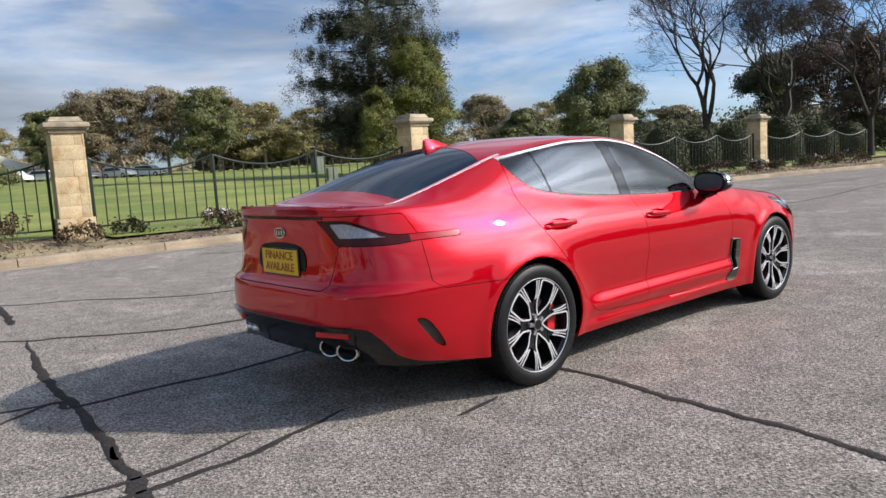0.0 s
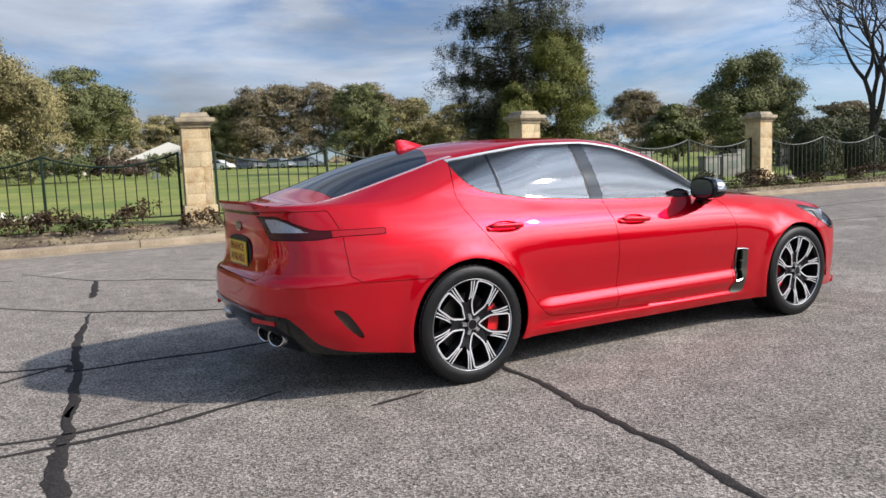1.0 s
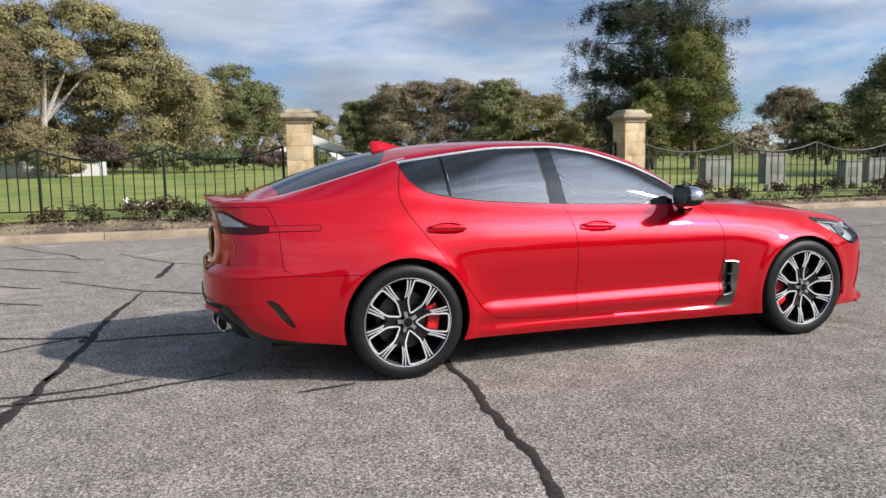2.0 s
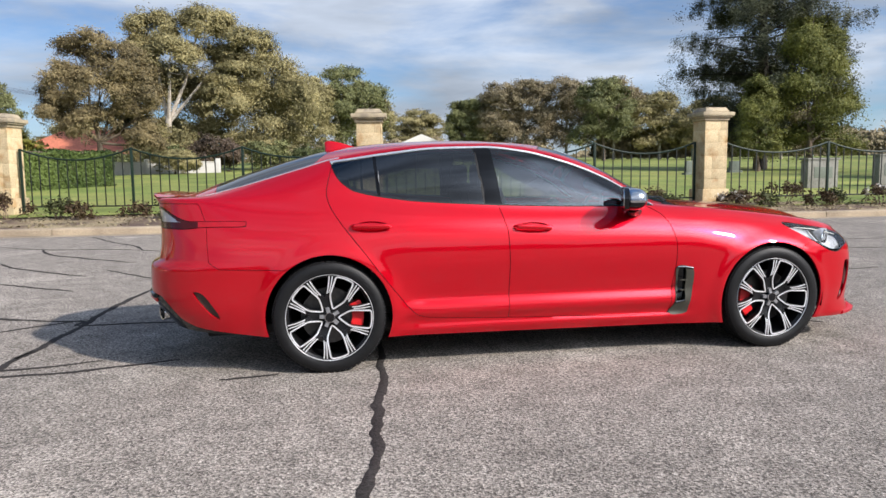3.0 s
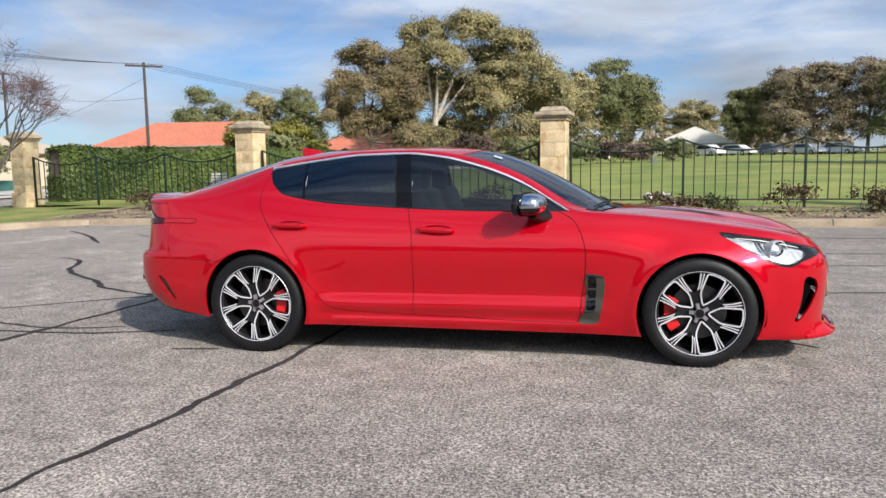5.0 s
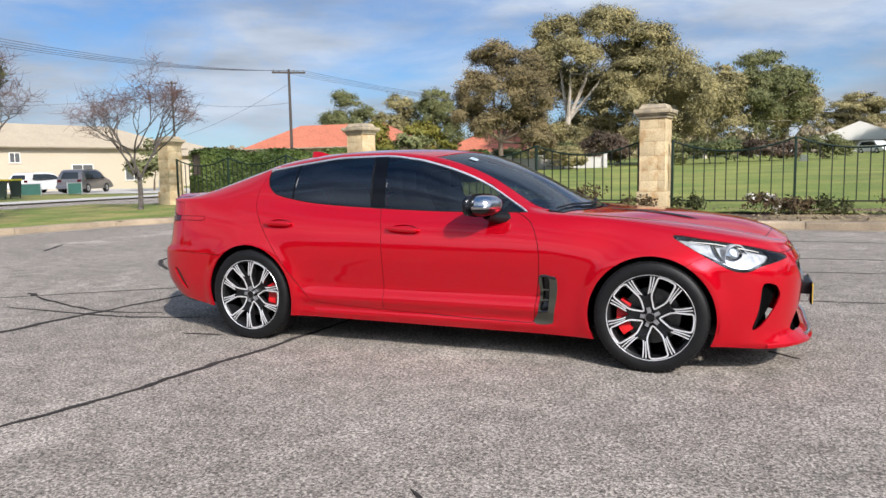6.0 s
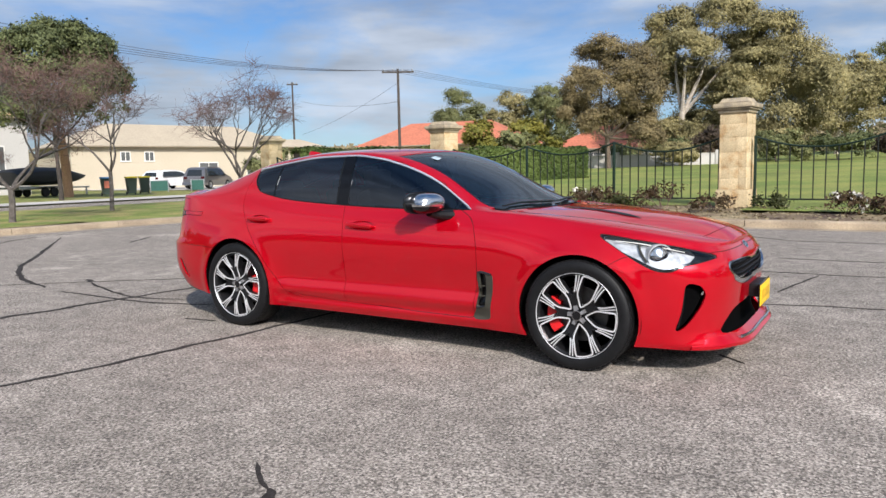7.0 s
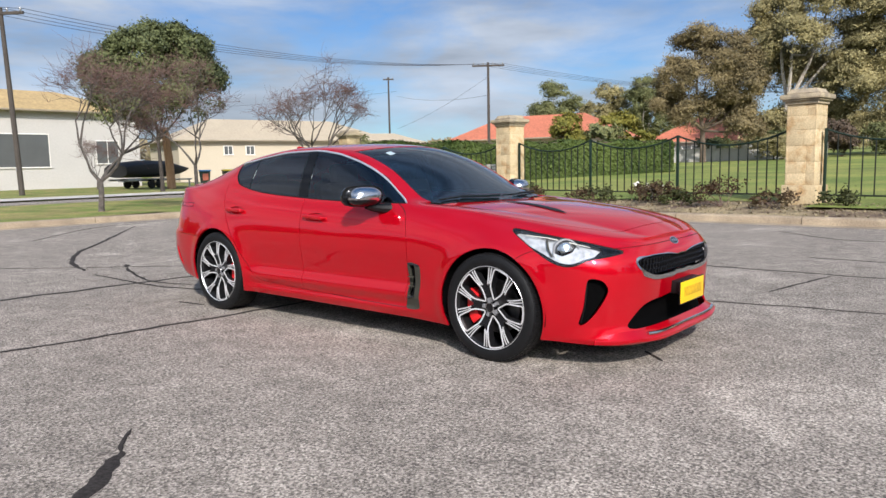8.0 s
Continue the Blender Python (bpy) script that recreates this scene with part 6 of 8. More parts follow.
# ---- plants ----
def leaf_object(name, pts, nrm, size, mat, parent, seed, aspect=0.55):
    """Many small leaf faces at points, as one mesh."""
    rng = np.random.default_rng(seed)
    n = len(pts)
    nrm = nrm / (np.linalg.norm(nrm, axis=1)[:, None] + 1e-6) + rng.normal(0, 0.42, (n, 3))
    nrm /= np.linalg.norm(nrm, axis=1)[:, None]
    u = np.cross(nrm, rng.normal(0, 1, (n, 3)))
    u /= np.linalg.norm(u, axis=1)[:, None]
    w = np.cross(nrm, u)
    s = size * rng.uniform(0.6, 1.4, n)[:, None]
    co = np.stack([pts + u * s * 1.1, pts - u * s * 0.7 + w * s * aspect * 1.25, pts - u * s * 0.7 - w * s * aspect * 1.25], 1).reshape(-1, 3)
    me = bpy.data.meshes.new(name)
    me.vertices.add(3 * n)
    me.vertices.foreach_set("co", co.ravel())
    me.loops.add(3 * n)
    me.loops.foreach_set("vertex_index", np.arange(3 * n))
    me.polygons.add(n)
    me.polygons.foreach_set("loop_start", np.arange(0, 3 * n, 3))
    me.polygons.foreach_set("loop_total", np.full(n, 3))
    me.update(calc_edges=True)
    me.materials.append(mat)
    ob = new(name, me)
    if parent:
        ob.parent = parent
    return ob


def crown_points(lobes, per, seed, hollow=0.55, clump=28, fat=0.2, droop=0.25):
    """Points in small sprays over ellipsoids that are themselves broken into boughs: an uneven outline with gaps."""
    rng = np.random.default_rng(seed)

    def ways(k):
        d = rng.normal(0, 1, (k, 3))
        return d / np.linalg.norm(d, axis=1)[:, None]

    P, N = [], []
    for cx, cy, cz, rx, ry, rz in lobes:
        boughs = 9
        bd = ways(boughs)
        bd[:, 2] = np.where(bd[:, 2] < -0.5, -bd[:, 2], bd[:, 2])
        bc, br = bd * rng.uniform(0.48, 0.78, boughs)[:, None], rng.uniform(0.26, 0.42, boughs)
        k = max(12, int(per / clump))
        home = rng.integers(0, boughs, k)
        d = ways(k)
        d = d + 0.5 * bd[home] + (0, 0, 0.25)
        d /= np.linalg.norm(d, axis=1)[:, None]
        centres = bc[home] + d * (br[home] * rng.uniform(hollow, 1.12, k))[:, None]
        stray = rng.uniform(0, 1, k) < 0.07
        centres = np.where(stray[:, None], ways(k) * rng.uniform(0.6, 1.05, k)[:, None], centres)
        which = rng.integers(0, k, per)
        off = rng.normal(0, 1, (per, 3)) * (fat * 0.5 * rng.uniform(0.5, 1.4, k)[which])[:, None]
        reach = rng.uniform(-0.5, 1, per)[:, None] * fat * 0.7
        q = centres[which] + off * (1, 1, 0.7) + d[which] * reach
        q[:, 2] -= droop * fat * np.abs(reach[:, 0]) / (fat * 0.7)
        P.append(q * (rx, ry, rz) + (cx, cy, cz))
        N.append(d[which] * 0.9 + 0.5 * q)
    return np.concatenate(P), np.concatenate(N)


def branching(bm, p, d, length, radius, depth, rng, spread, up, tips, sides=5, bend=0.25, shrink=0.72):
    """A limb that bends and forks, as tapered tubes."""
    pts, cur, dr = [p], p.copy(), d.copy()
    for _ in range(3):
        dr = (dr + Vector((rng.gauss(0, bend), rng.gauss(0, bend), rng.gauss(0, bend * 0.6) + up))).normalized()
        cur = cur + dr * length / 3
        pts.append(cur.copy())
    tube(bm, pts, [radius * (1 - 0.12 * i) for i in range(4)], sides, cap=False)
    if depth == 0:
        tips.append(cur)
        return
    for _ in range(rng.choice((2, 2, 3))):
        nd = (dr + Vector((rng.gauss(0, spread), rng.gauss(0, spread), rng.gauss(0, spread * 0.6)))).normalized()
        branching(bm, cur, nd, length * shrink * rng.uniform(0.8, 1.15), radius * 0.62, depth - 1, rng, spread, up, tips, max(3, sides - 1), bend, shrink)


def leafy_tree(name, label, at, lobes, leaf, per, size, trunk_r, fork_z, bark, seed, limbs=5, aspect=0.5, hollow=0.5, clump=28, fat=0.2, forks=99):
    """A tree: tapered trunk, limbs into each part of the crown, and a crown of many leaves."""
    t = thing(name, label, "tree", at)
    rng = random.Random(seed)
    bm = bmesh.new()
    lean = Vector((rng.uniform(-0.3, 0.3), rng.uniform(-0.3, 0.3), 0))
    fork = Vector((0, 0, fork_z)) + lean
    tube(bm, [(0, 0, -0.3), (0, 0, 0.15 * fork_z), tuple(fork * 0.6), tuple(fork)], [trunk_r * 1.35, trunk_r, trunk_r * 0.85, trunk_r * 0.7], 9)
    for k, lobe in enumerate(lobes):
        c = Vector(lobe[:3])
        if k >= forks or c.z < 0.85 * fork_z or (c - fork).length > 9.5:
            continue
        mid = fork.lerp(c, 0.5) + Vector((rng.gauss(0, 0.3), rng.gauss(0, 0.3), -0.1 * (c - fork).length))
        tube(bm, [tuple(fork * 0.9), tuple(mid), tuple(c)], [trunk_r * 0.55, trunk_r * 0.38, trunk_r * 0.16], 6)
        for _ in range(limbs):
            e = c + Vector((rng.uniform(-0.7, 0.7) * lobe[3], rng.uniform(-0.7, 0.7) * lobe[4], rng.uniform(-0.5, 0.8) * lobe[5]))
            tube(bm, [tuple(mid.lerp(c, 0.6)), tuple(mid.lerp(e, 0.6) + Vector((0, 0, 0.1))), tuple(e)], [trunk_r * 0.22, trunk_r * 0.14, trunk_r * 0.05], 4)
    part("trunk", bm, bark, t)
    P, N = crown_points(lobes, per, seed, hollow, clump=clump, fat=fat)
    leaf_object("crown", P, N, size, leaf, t, seed, aspect)
    return t


def bare_tree(name, label, at, height, trunk_r, seed, depth=5, spread=0.5, trunk=0.3, bark=None, twig=0, turn=0.0, up=0.06, stems=3, twig_r=0.006, twigs=None, limb=0.27, shrink=0.74, lean=None):
    """A leafless tree: a short trunk that forks into ever finer twigs."""
    t = thing(name, label, "tree", at, turn)
    rng = random.Random(seed)
    bm = bmesh.new()
    tips = []
    h0 = height * trunk
    tube(bm, [(0, 0, -0.2), (0.01, 0, 0.1 * h0), (0.03, 0.02, 0.6 * h0), (0.0, 0.03, h0)], [trunk_r * 1.3, trunk_r, trunk_r * 0.9, trunk_r * 0.85], 8)
    for k in range(stems):
        a = 2 * math.pi * (k + rng.uniform(-0.2, 0.2)) / stems
        lean = lean or spread
        d = Vector((math.cos(a) * lean, math.sin(a) * lean, 0.8)).normalized()
        branching(bm, Vector((0, 0.03, h0 * 0.97)), d, height * limb, trunk_r * 0.6, depth, rng, spread * 0.8, up, tips, 5, 0.16, shrink)
    part("trunk", bm, bark or BARK, t)
    if twig:
        bm = bmesh.new()
        for p in tips:
            for _ in range(twig):
                d = Vector((rng.gauss(0, 1), rng.gauss(0, 1), rng.gauss(0.35, 0.7))).normalized()
                q = p + d * rng.uniform(0.1, 0.35)
                e = q + (d + Vector((rng.gauss(0, 0.5), rng.gauss(0, 0.5), rng.gauss(0, 0.5)))) * rng.uniform(0.1, 0.3)
                tube(bm, [tuple(p), tuple(q), tuple(e)], [twig_r, twig_r * 0.75, twig_r * 0.35], 3, cap=False)
        part("twig_crown", bm, twigs or TWIG, t, "fine reddish winter twigs" if twigs is None else "fine grey-brown winter twigs")
    return t


def lz(x, y):
    return lawn_z(x, y)


def conifer(name, label, at, height, reach, per, size, leaf, trunk_r, seed):
    """A tall open conifer: a straight trunk, limbs in loose tiers and hanging sprays of needles along them. reach: limb length by height."""
    t = thing(name, label, "tree", at)
    rng = random.Random(seed)
    r = np.random.default_rng(seed)
    bm = bmesh.new()
    tube(bm, [(0, 0, -0.3), (0.1, 0, height * 0.3), (-0.1, 0.1, height * 0.65), (0.1, 0, height)], [trunk_r * 1.3, trunk_r, trunk_r * 0.6, trunk_r * 0.12], 9)
    P, N = [], []
    z = 1.6
    while z < height - 0.3:
        a = rng.uniform(0, 2 * math.pi)
        L = float(reach(z)) * rng.uniform(0.6, 0.95)
        lift = rng.uniform(0.05, 0.5) * L
        out = Vector((math.cos(a), math.sin(a), 0))
        pts = [Vector((0, 0, z)) + out * L * f + Vector((0, 0, lift * f - 0.12 * L * f * f)) for f in (0, 0.35, 0.7, 1.0)]
        tube(bm, [tuple(p) for p in pts], [trunk_r * 0.2, trunk_r * 0.13, trunk_r * 0.07, trunk_r * 0.02], 4, cap=False)
        tufts = max(5, int(L * 4.2))
        for _ in range(tufts):
            f = rng.uniform(0.25, 1.12)
            i = min(int(f * 3), 2)
            c = pts[i].lerp(pts[i + 1], min(f * 3 - i, 1.2)) + Vector((rng.gauss(0, 0.1 * L), rng.gauss(0, 0.1 * L), rng.gauss(-0.1, 0.32)))
            n = int(per * rng.uniform(0.5, 1.5))
            P.append(np.array(c) + r.normal(0, 1, (n, 3)) * (0.21, 0.21, 0.25) * rng.uniform(0.6, 1.35) - np.abs(r.normal(0, 0.2, (n, 1))) * (0, 0, 1))
            N.append(np.tile((out.x * 0.6, out.y * 0.6, 0.8), (n, 1)))
        z += rng.uniform(0.06, 0.2) * (1.0 if z < 8 else 1.25)
    part("trunk", bm, DARK_BARK, t)
    leaf_object("crown", np.concatenate(P), np.concatenate(N), size, leaf, t, seed, 0.26)
    return t


# park trees, far and near
conifer("pine_tree", "tall dark green pine with a ragged open crown", (31, 44, lz(31, 44)), 19.0, spline((1.5, 4.2), (4, 6.0), (8, 6.3), (12, 6.0), (15, 5.0), (19, 1.6)), 125, 0.088, PINE_LEAF, 0.4, 11)
leafy_tree("cypress_tree", "bright green bushy cypress beside the pine", (31.2, 38.8, lz(31.2, 38.8)), [(-0.5, 0, 8.6, 1.7, 1.5, 1.9), (0.7, 0, 7.4, 1.6, 1.5, 1.7), (0.3, 0, 6.3, 2.5, 2.1, 2.0), (-0.2, 0, 4.6, 2.9, 2.4, 2.0), (2.2, 0.3, 3.7, 1.9, 1.9, 1.8), (0.8, 0.3, 2.2, 2.8, 2.4, 1.6)], CYPRESS_LEAF, 13000, 0.085, 0.25, 2.0, BARK, 12, aspect=0.3, fat=0.22, hollow=0.7)
leafy_tree("cypress_tree", "small bright green cypress below the pine", (27.2, 38.5, lz(27, 38.5)), [(0, 0, 4.7, 1.2, 1.2, 1.4), (0.1, 0, 3.3, 1.8, 1.6, 1.5), (0.0, 0, 1.9, 2.0, 1.8, 1.4)], CYPRESS_LEAF, 9000, 0.085, 0.18, 1.5, BARK, 13, aspect=0.3, hollow=0.7)
leafy_tree("round_tree", "dense dark green round-headed tree behind the fence", (31, 22.4, lz(31, 22.4)), [(-0.3, 0, 4.6, 1.9, 1.9, 1.6), (-1.2, 0.2, 3.2, 1.7, 1.7, 1.5), (0.9, 0, 3.4, 1.7, 1.7, 1.6), (0, 0, 2.2, 2.2, 2.0, 1.2)], GREEN_LEAF, 15000, 0.06, 0.2, 1.6, BARK, 14)
leafy_tree("gum_tree", "spreading gum tree with a pale forked trunk and olive crown", (-14.3, 64.8, 1.0), [(-0.8, 0, 12.8, 2.4, 2.4, 2.0), (3.1, 0.6, 13.0, 3.0, 2.6, 2.1), (0.8, -1.2, 10.2, 2.8, 2.2, 2.2), (4.4, 0.8, 9.9, 3.0, 2.8, 2.3), (7.2, 0, 10.8, 3.2, 3, 2.4), (9.4, 0.5, 8.2, 3.4, 3, 3.0), (5.3, -1.4, 6.1, 2.6, 2.2, 1.8), (11.8, 0, 6.4, 2.8, 2.6, 3.2), (8.6, 0.5, 3.6, 3.6, 2.6, 2.0), (-0.5, 3.4, 3.2, 2.6, 1.8, 1.9), (4.0, 0.8, 3.2, 3.0, 2.0, 2.2), (4.5, 3.0, 6.8, 4.0, 2.0, 2.6), (-1.6, 2.0, 7.6, 2.2, 2, 2.2), (3, 4.5, 6.0, 5.2, 2.2, 4.2), (9, 4.5, 5.2, 4.6, 2.2, 3.8), (-1.5, 4.5, 8.5, 3.0, 2.0, 2.6), (0.2, -2.4, 2.4, 2.8, 1.2, 2.0), (8, -2, 1.8, 3.0, 1.2, 1.4), (6.5, -1.0, 8.4, 2.6, 2.2, 1.6), (-2.2, 0.6, 10.6, 1.8, 1.8, 1.5)], GUM_LEAF, 15000, 0.115, 0.36, 5.2, GUM_BARK, 15, limbs=2, aspect=0.32, hollow=0.45, forks=4)
leafy_tree("gum_tree", "rounded olive gum tree with a short dark trunk before the roofs", (-16.2, 50.6, 0.7), [(-0.6, 0, 8.6, 2.5, 2.4, 1.7), (1.5, 0.2, 7.8, 2.1, 2.2, 1.9), (-2.1, 0, 6.8, 1.9, 1.9, 1.6), (2.7, 0, 5.8, 1.6, 1.8, 1.9), (0.3, -0.6, 6.2, 2.5, 2.0, 1.9), (1.8, 0, 4.0, 2.1, 1.9, 1.5), (-2.5, 0, 4.8, 1.7, 1.6, 1.5), (-0.3, -0.4, 4.0, 2.2, 1.8, 1.5), (2.6, 0.2, 2.6, 1.4, 1.4, 1.2)], RUSTY_GUM_LEAF, 14000, 0.085, 0.24, 3.0, BARK, 16, limbs=4, aspect=0.32, hollow=0.4)
FAR = [  # name, place, width, height, leaf, seed
    ("gum_tree", (3, 96), 13, 14.0, GREEN_LEAF, 21), ("gum_tree", (6.5, 104), 10, 12.0, GUM_LEAF, 22), ("gum_tree", (-3, 90), 12, 12.0, GUM_LEAF, 23), ("gum_tree", (18, 128), 14, 9.5, GUM_LEAF, 20),
    ("conifer_tree", (23.0, 108), 7.5, 10.0, GREEN_LEAF, 24), ("gum_tree", (27, 109), 11, 11.5, GUM_LEAF, 25), ("gum_tree", (31, 106), 14, 13.0, BROWN_LEAF, 26),
    ("gum_tree", (37.5, 104), 14, 13.2, BROWN_LEAF, 27), ("green_tree", (39.5, 94), 11, 12.0, GREEN_LEAF, 28), ("gum_tree", (44, 101), 13, 12.8, BROWN_LEAF, 29),
    ("gum_tree", (50, 98), 12, 10.5, GUM_LEAF, 30), ("gum_tree", (57, 95), 12, 9.5, GUM_LEAF, 31), ("gum_tree", (66, 92), 13, 10.5, BROWN_LEAF, 46), ("shrub_tree", (48, 43), 7, 5.2, GREEN_LEAF, 47),
    ("shrub_tree", (72, 64), 13, 6.5, BROWN_LEAF, 32),
    ("shrub_tree", (66, 48), 10, 7.0, GREEN_LEAF, 33), ("shrub_tree", (78, 46), 12, 6.0, BROWN_LEAF, 34), ("shrub_tree", (60, 34), 9, 3.6, BROWN_LEAF, 35),
    ("dark_tree", (69, 29), 11, 10.0, PINE_LEAF, 36), ("twiggy_tree", (62, 22), 11, 13.5, SHADY_LEAF, 37), ("twiggy_tree", (58.5, 17.3), 8, 10.0, SHADY_LEAF, 49), ("dark_tree", (66, 12), 13, 11.0, PINE_LEAF, 38),
    ("dark_tree", (70, 3), 13, 12.0, PINE_LEAF, 39), ("gum_tree", (-30, 96), 13, 10.0, GUM_LEAF, 40), ("gum_tree", (-40.5, 95), 9, 13.6, GREEN_LEAF, 41), ("gum_tree", (-47.5, 96), 10, 13.0, GUM_LEAF, 48),
    ("gum_tree", (-56, 95), 11, 14.5, GREEN_LEAF, 42), ("gum_tree", (-20, 102), 12, 9.0, GUM_LEAF, 43), ("gum_tree", (92, 92), 14, 12, BROWN_LEAF, 44), ("gum_tree", (100, 84), 14, 10, GUM_LEAF, 45),
]
FAR_LABELS = {"gum_tree": "distant olive-green gum tree in the park", "conifer_tree": "distant dark green conifer", "green_tree": "distant rounded green tree", "shrub_tree": "distant low scrubby tree", "dark_tree": "dark dense evergreen behind the fence", "twiggy_tree": "brown thinly leaved winter tree behind the fence"}
for nm, (x, y), w, h, leaf, seed in FAR:
    rng = random.Random(seed)
    lobes = [(0, 0, h * 0.82, w * 0.26, w * 0.22, h * 0.15)]
    for k in range(7):
        a = 2 * math.pi * k / 7 + rng.random()
        r = w * rng.uniform(0.16, 0.32)
        lobes.append((r * math.cos(a), 0.5 * r * math.sin(a), h * rng.uniform(0.42, 0.74), w * rng.uniform(0.2, 0.28), w * 0.22, h * rng.uniform(0.15, 0.21)))
    lobes += [(w * 0.16, 0.3, h * 0.3, w * 0.3, w * 0.25, h * 0.2), (-w * 0.2, 0.3, h * 0.28, w * 0.28, w * 0.25, h * 0.2)]
    leafy_tree(nm, FAR_LABELS[nm], (x, y, lz(x, y) if x > -19 else 0.1), lobes, leaf, 4200 if nm == "twiggy_tree" else 5000, 0.13 if nm != "twiggy_tree" else 0.085, 0.25, h * 0.35, GUM_BARK if nm == "gum_tree" else DARK_BARK if nm == "twiggy_tree" else BARK, seed, limbs=3 if nm != "twiggy_tree" else 12, aspect=0.4, hollow=0.45)

# low scrub that closes the view all round
rng0 = np.random.default_rng(5)
ang = rng0.uniform(0, 2 * math.pi, 34000)
rad = 165 + rng0.normal(0, 9, 34000)
# taller on the side behind the camera, for the car's reflections
top = 4.2 + 6.5 * (np.sin(ang) < 0.1) + 2.0 * np.sin(ang * 9) + 1.2 * np.sin(ang * 23 + 1) + 0.8 * np.sin(ang * 57)
hh = rng0.uniform(0, 1, 34000) ** 0.8 * top + 2.0
far = leaf_object("treeline", np.stack([rad * np.cos(ang), 20 + rad * np.sin(ang), hh], 1), np.stack([-np.cos(ang), -np.sin(ang), 0.4 + 0 * ang], 1), 0.75, BROWN_LEAF, None, 6)
tagged(far, "hazy olive line of distant trees round the horizon", "treeline", kind="stuff")

# an added, unseen line of trees that darkens the reflections in the car's flank
n_back = 16000
ang = rng0.uniform(1.08 * math.pi, 1.92 * math.pi, n_back)
rad = 58 + rng0.normal(0, 3, n_back)
top = 6.2 + 1.6 * np.sin(ang * 11) + 1.1 * np.sin(ang * 29 + 2) + 0.7 * np.sin(ang * 71)
back = leaf_object("treeline", np.stack([rad * np.cos(ang), 6 + rad * np.sin(ang), rng0.uniform(0, 1, n_back) ** 0.85 * top], 1), np.stack([-np.cos(ang), -np.sin(ang), 0.3 + 0 * ang], 1), 0.5, PINE_LEAF, None, 7)
tagged(back, "dark green line of trees added out of view to darken the car's reflections", "treeline", kind="stuff")

# scrub under the far trees
n_scrub = 26000
xs0 = rng0.uniform(-12, 84, n_scrub)
ys0 = np.where(xs0 < 42, 125.0, 104.0 - 0.35 * (xs0 - 42)) + rng0.normal(0, 1.2, n_scrub)
tall = 3.4 + 0.8 * np.sin(xs0 * 0.7) + 0.7 * np.sin(xs0 * 1.9 + 1)
scrub = leaf_object("scrub", np.stack([xs0, ys0, 2.7 + rng0.uniform(0, 1, n_scrub) * tall], 1), np.stack([0 * xs0, -1 + 0 * xs0, 0.5 + 0 * xs0], 1), 0.3, BROWN_LEAF, None, 8)
tagged(scrub, "dark olive scrub filling the gaps under the far trees", "scrub", kind="stuff")

# winter trees
bare_tree("bare_tree", "tall leafless tree with dark forked limbs behind the fence", (39.5, 20.4, 0.4), 14.5, 0.3, 251, depth=7, spread=0.5, lean=0.2, trunk=0.16, twig=4, up=0.06, bark=DARK_BARK, stems=3, twig_r=0.009, twigs=DARK_BARK, limb=0.19, shrink=0.82)
bare_tree("bare_tree", "leafless tree with dark tangled branches behind the fence", (44, 17.3, 0.4), 13, 0.24, 52, depth=7, spread=0.46, lean=0.22, trunk=0.14, twig=4, bark=DARK_BARK, twig_r=0.009, twigs=DARK_BARK, limb=0.2, shrink=0.8)
bare_tree("bare_tree", "leafless spreading tree over the fence", (46, 13, 0.4), 12, 0.2, 53, depth=7, spread=0.5, trunk=0.18, twig=4, bark=DARK_BARK, twig_r=0.009, twigs=DARK_BARK)
bare_tree("street_tree", "small leafless street tree with reddish twigs on the verge", (-15.8, 4.9, 0.13), 4.1, 0.085, 54, depth=6, spread=0.72, trunk=0.2, twig=2, bark=GREY_BARK, twig_r=0.006)
bare_tree("street_tree", "small leafless street tree leaning on the verge", (-18.4, 9.4, 0.13), 4.2, 0.07, 55, depth=6, spread=0.6, trunk=0.3, twig=2, bark=GREY_BARK, twig_r=0.006)
bare_tree("street_tree", "leafless pruned street tree with grey bark on the verge", (-16.6, 13.2, 0.13), 3.9, 0.085, 56, depth=5, spread=0.6, trunk=0.25, twig=3, up=0.08, stems=5, bark=GREY_BARK)
bare_tree("street_tree", "slight leafless sapling before the white house", (-44, 18.0, 0.1), 2.9, 0.05, 57, depth=5, spread=0.6, trunk=0.25, twig=2, bark=GREY_BARK)
leafy_tree("broadleaf_tree", "dense dark green broadleaf tree in a front yard", (-33, 16.4, 0.1), [(-0.5, -0.5, 7.3, 1.9, 1.9, 1.5), (1.0, 0.9, 7.2, 1.7, 1.7, 1.4), (-1.6, -1.6, 6.0, 1.6, 1.6, 1.5), (1.5, 1.4, 5.6, 1.7, 1.7, 1.7), (0.3, 0.3, 5.4, 2.3, 2.3, 1.9), (-1.1, -1.2, 4.5, 1.7, 1.7, 1.3)], DEEP_LEAF, 20000, 0.078, 0.11, 3.0, DARK_BARK, 57, hollow=0.6)
leafy_tree("garden_tree", "small yellow-green garden tree beside the red-roofed house", (-24, 44, 0.2), [(0, 0, 3.4, 1.4, 1.4, 1.3), (0.3, 0, 2.2, 1.5, 1.4, 1.1)], YELLOW_LEAF, 3000, 0.12, 0.1, 1.2, BARK, 58)
leafy_tree("garden_tree", "dark green rounded garden tree beside the red-roofed house", (-21.5, 44.5, 0.2), [(0, 0, 2.6, 1.6, 1.5, 1.2)], GREEN_LEAF, 3000, 0.12, 0.1, 1.2, BARK, 59)
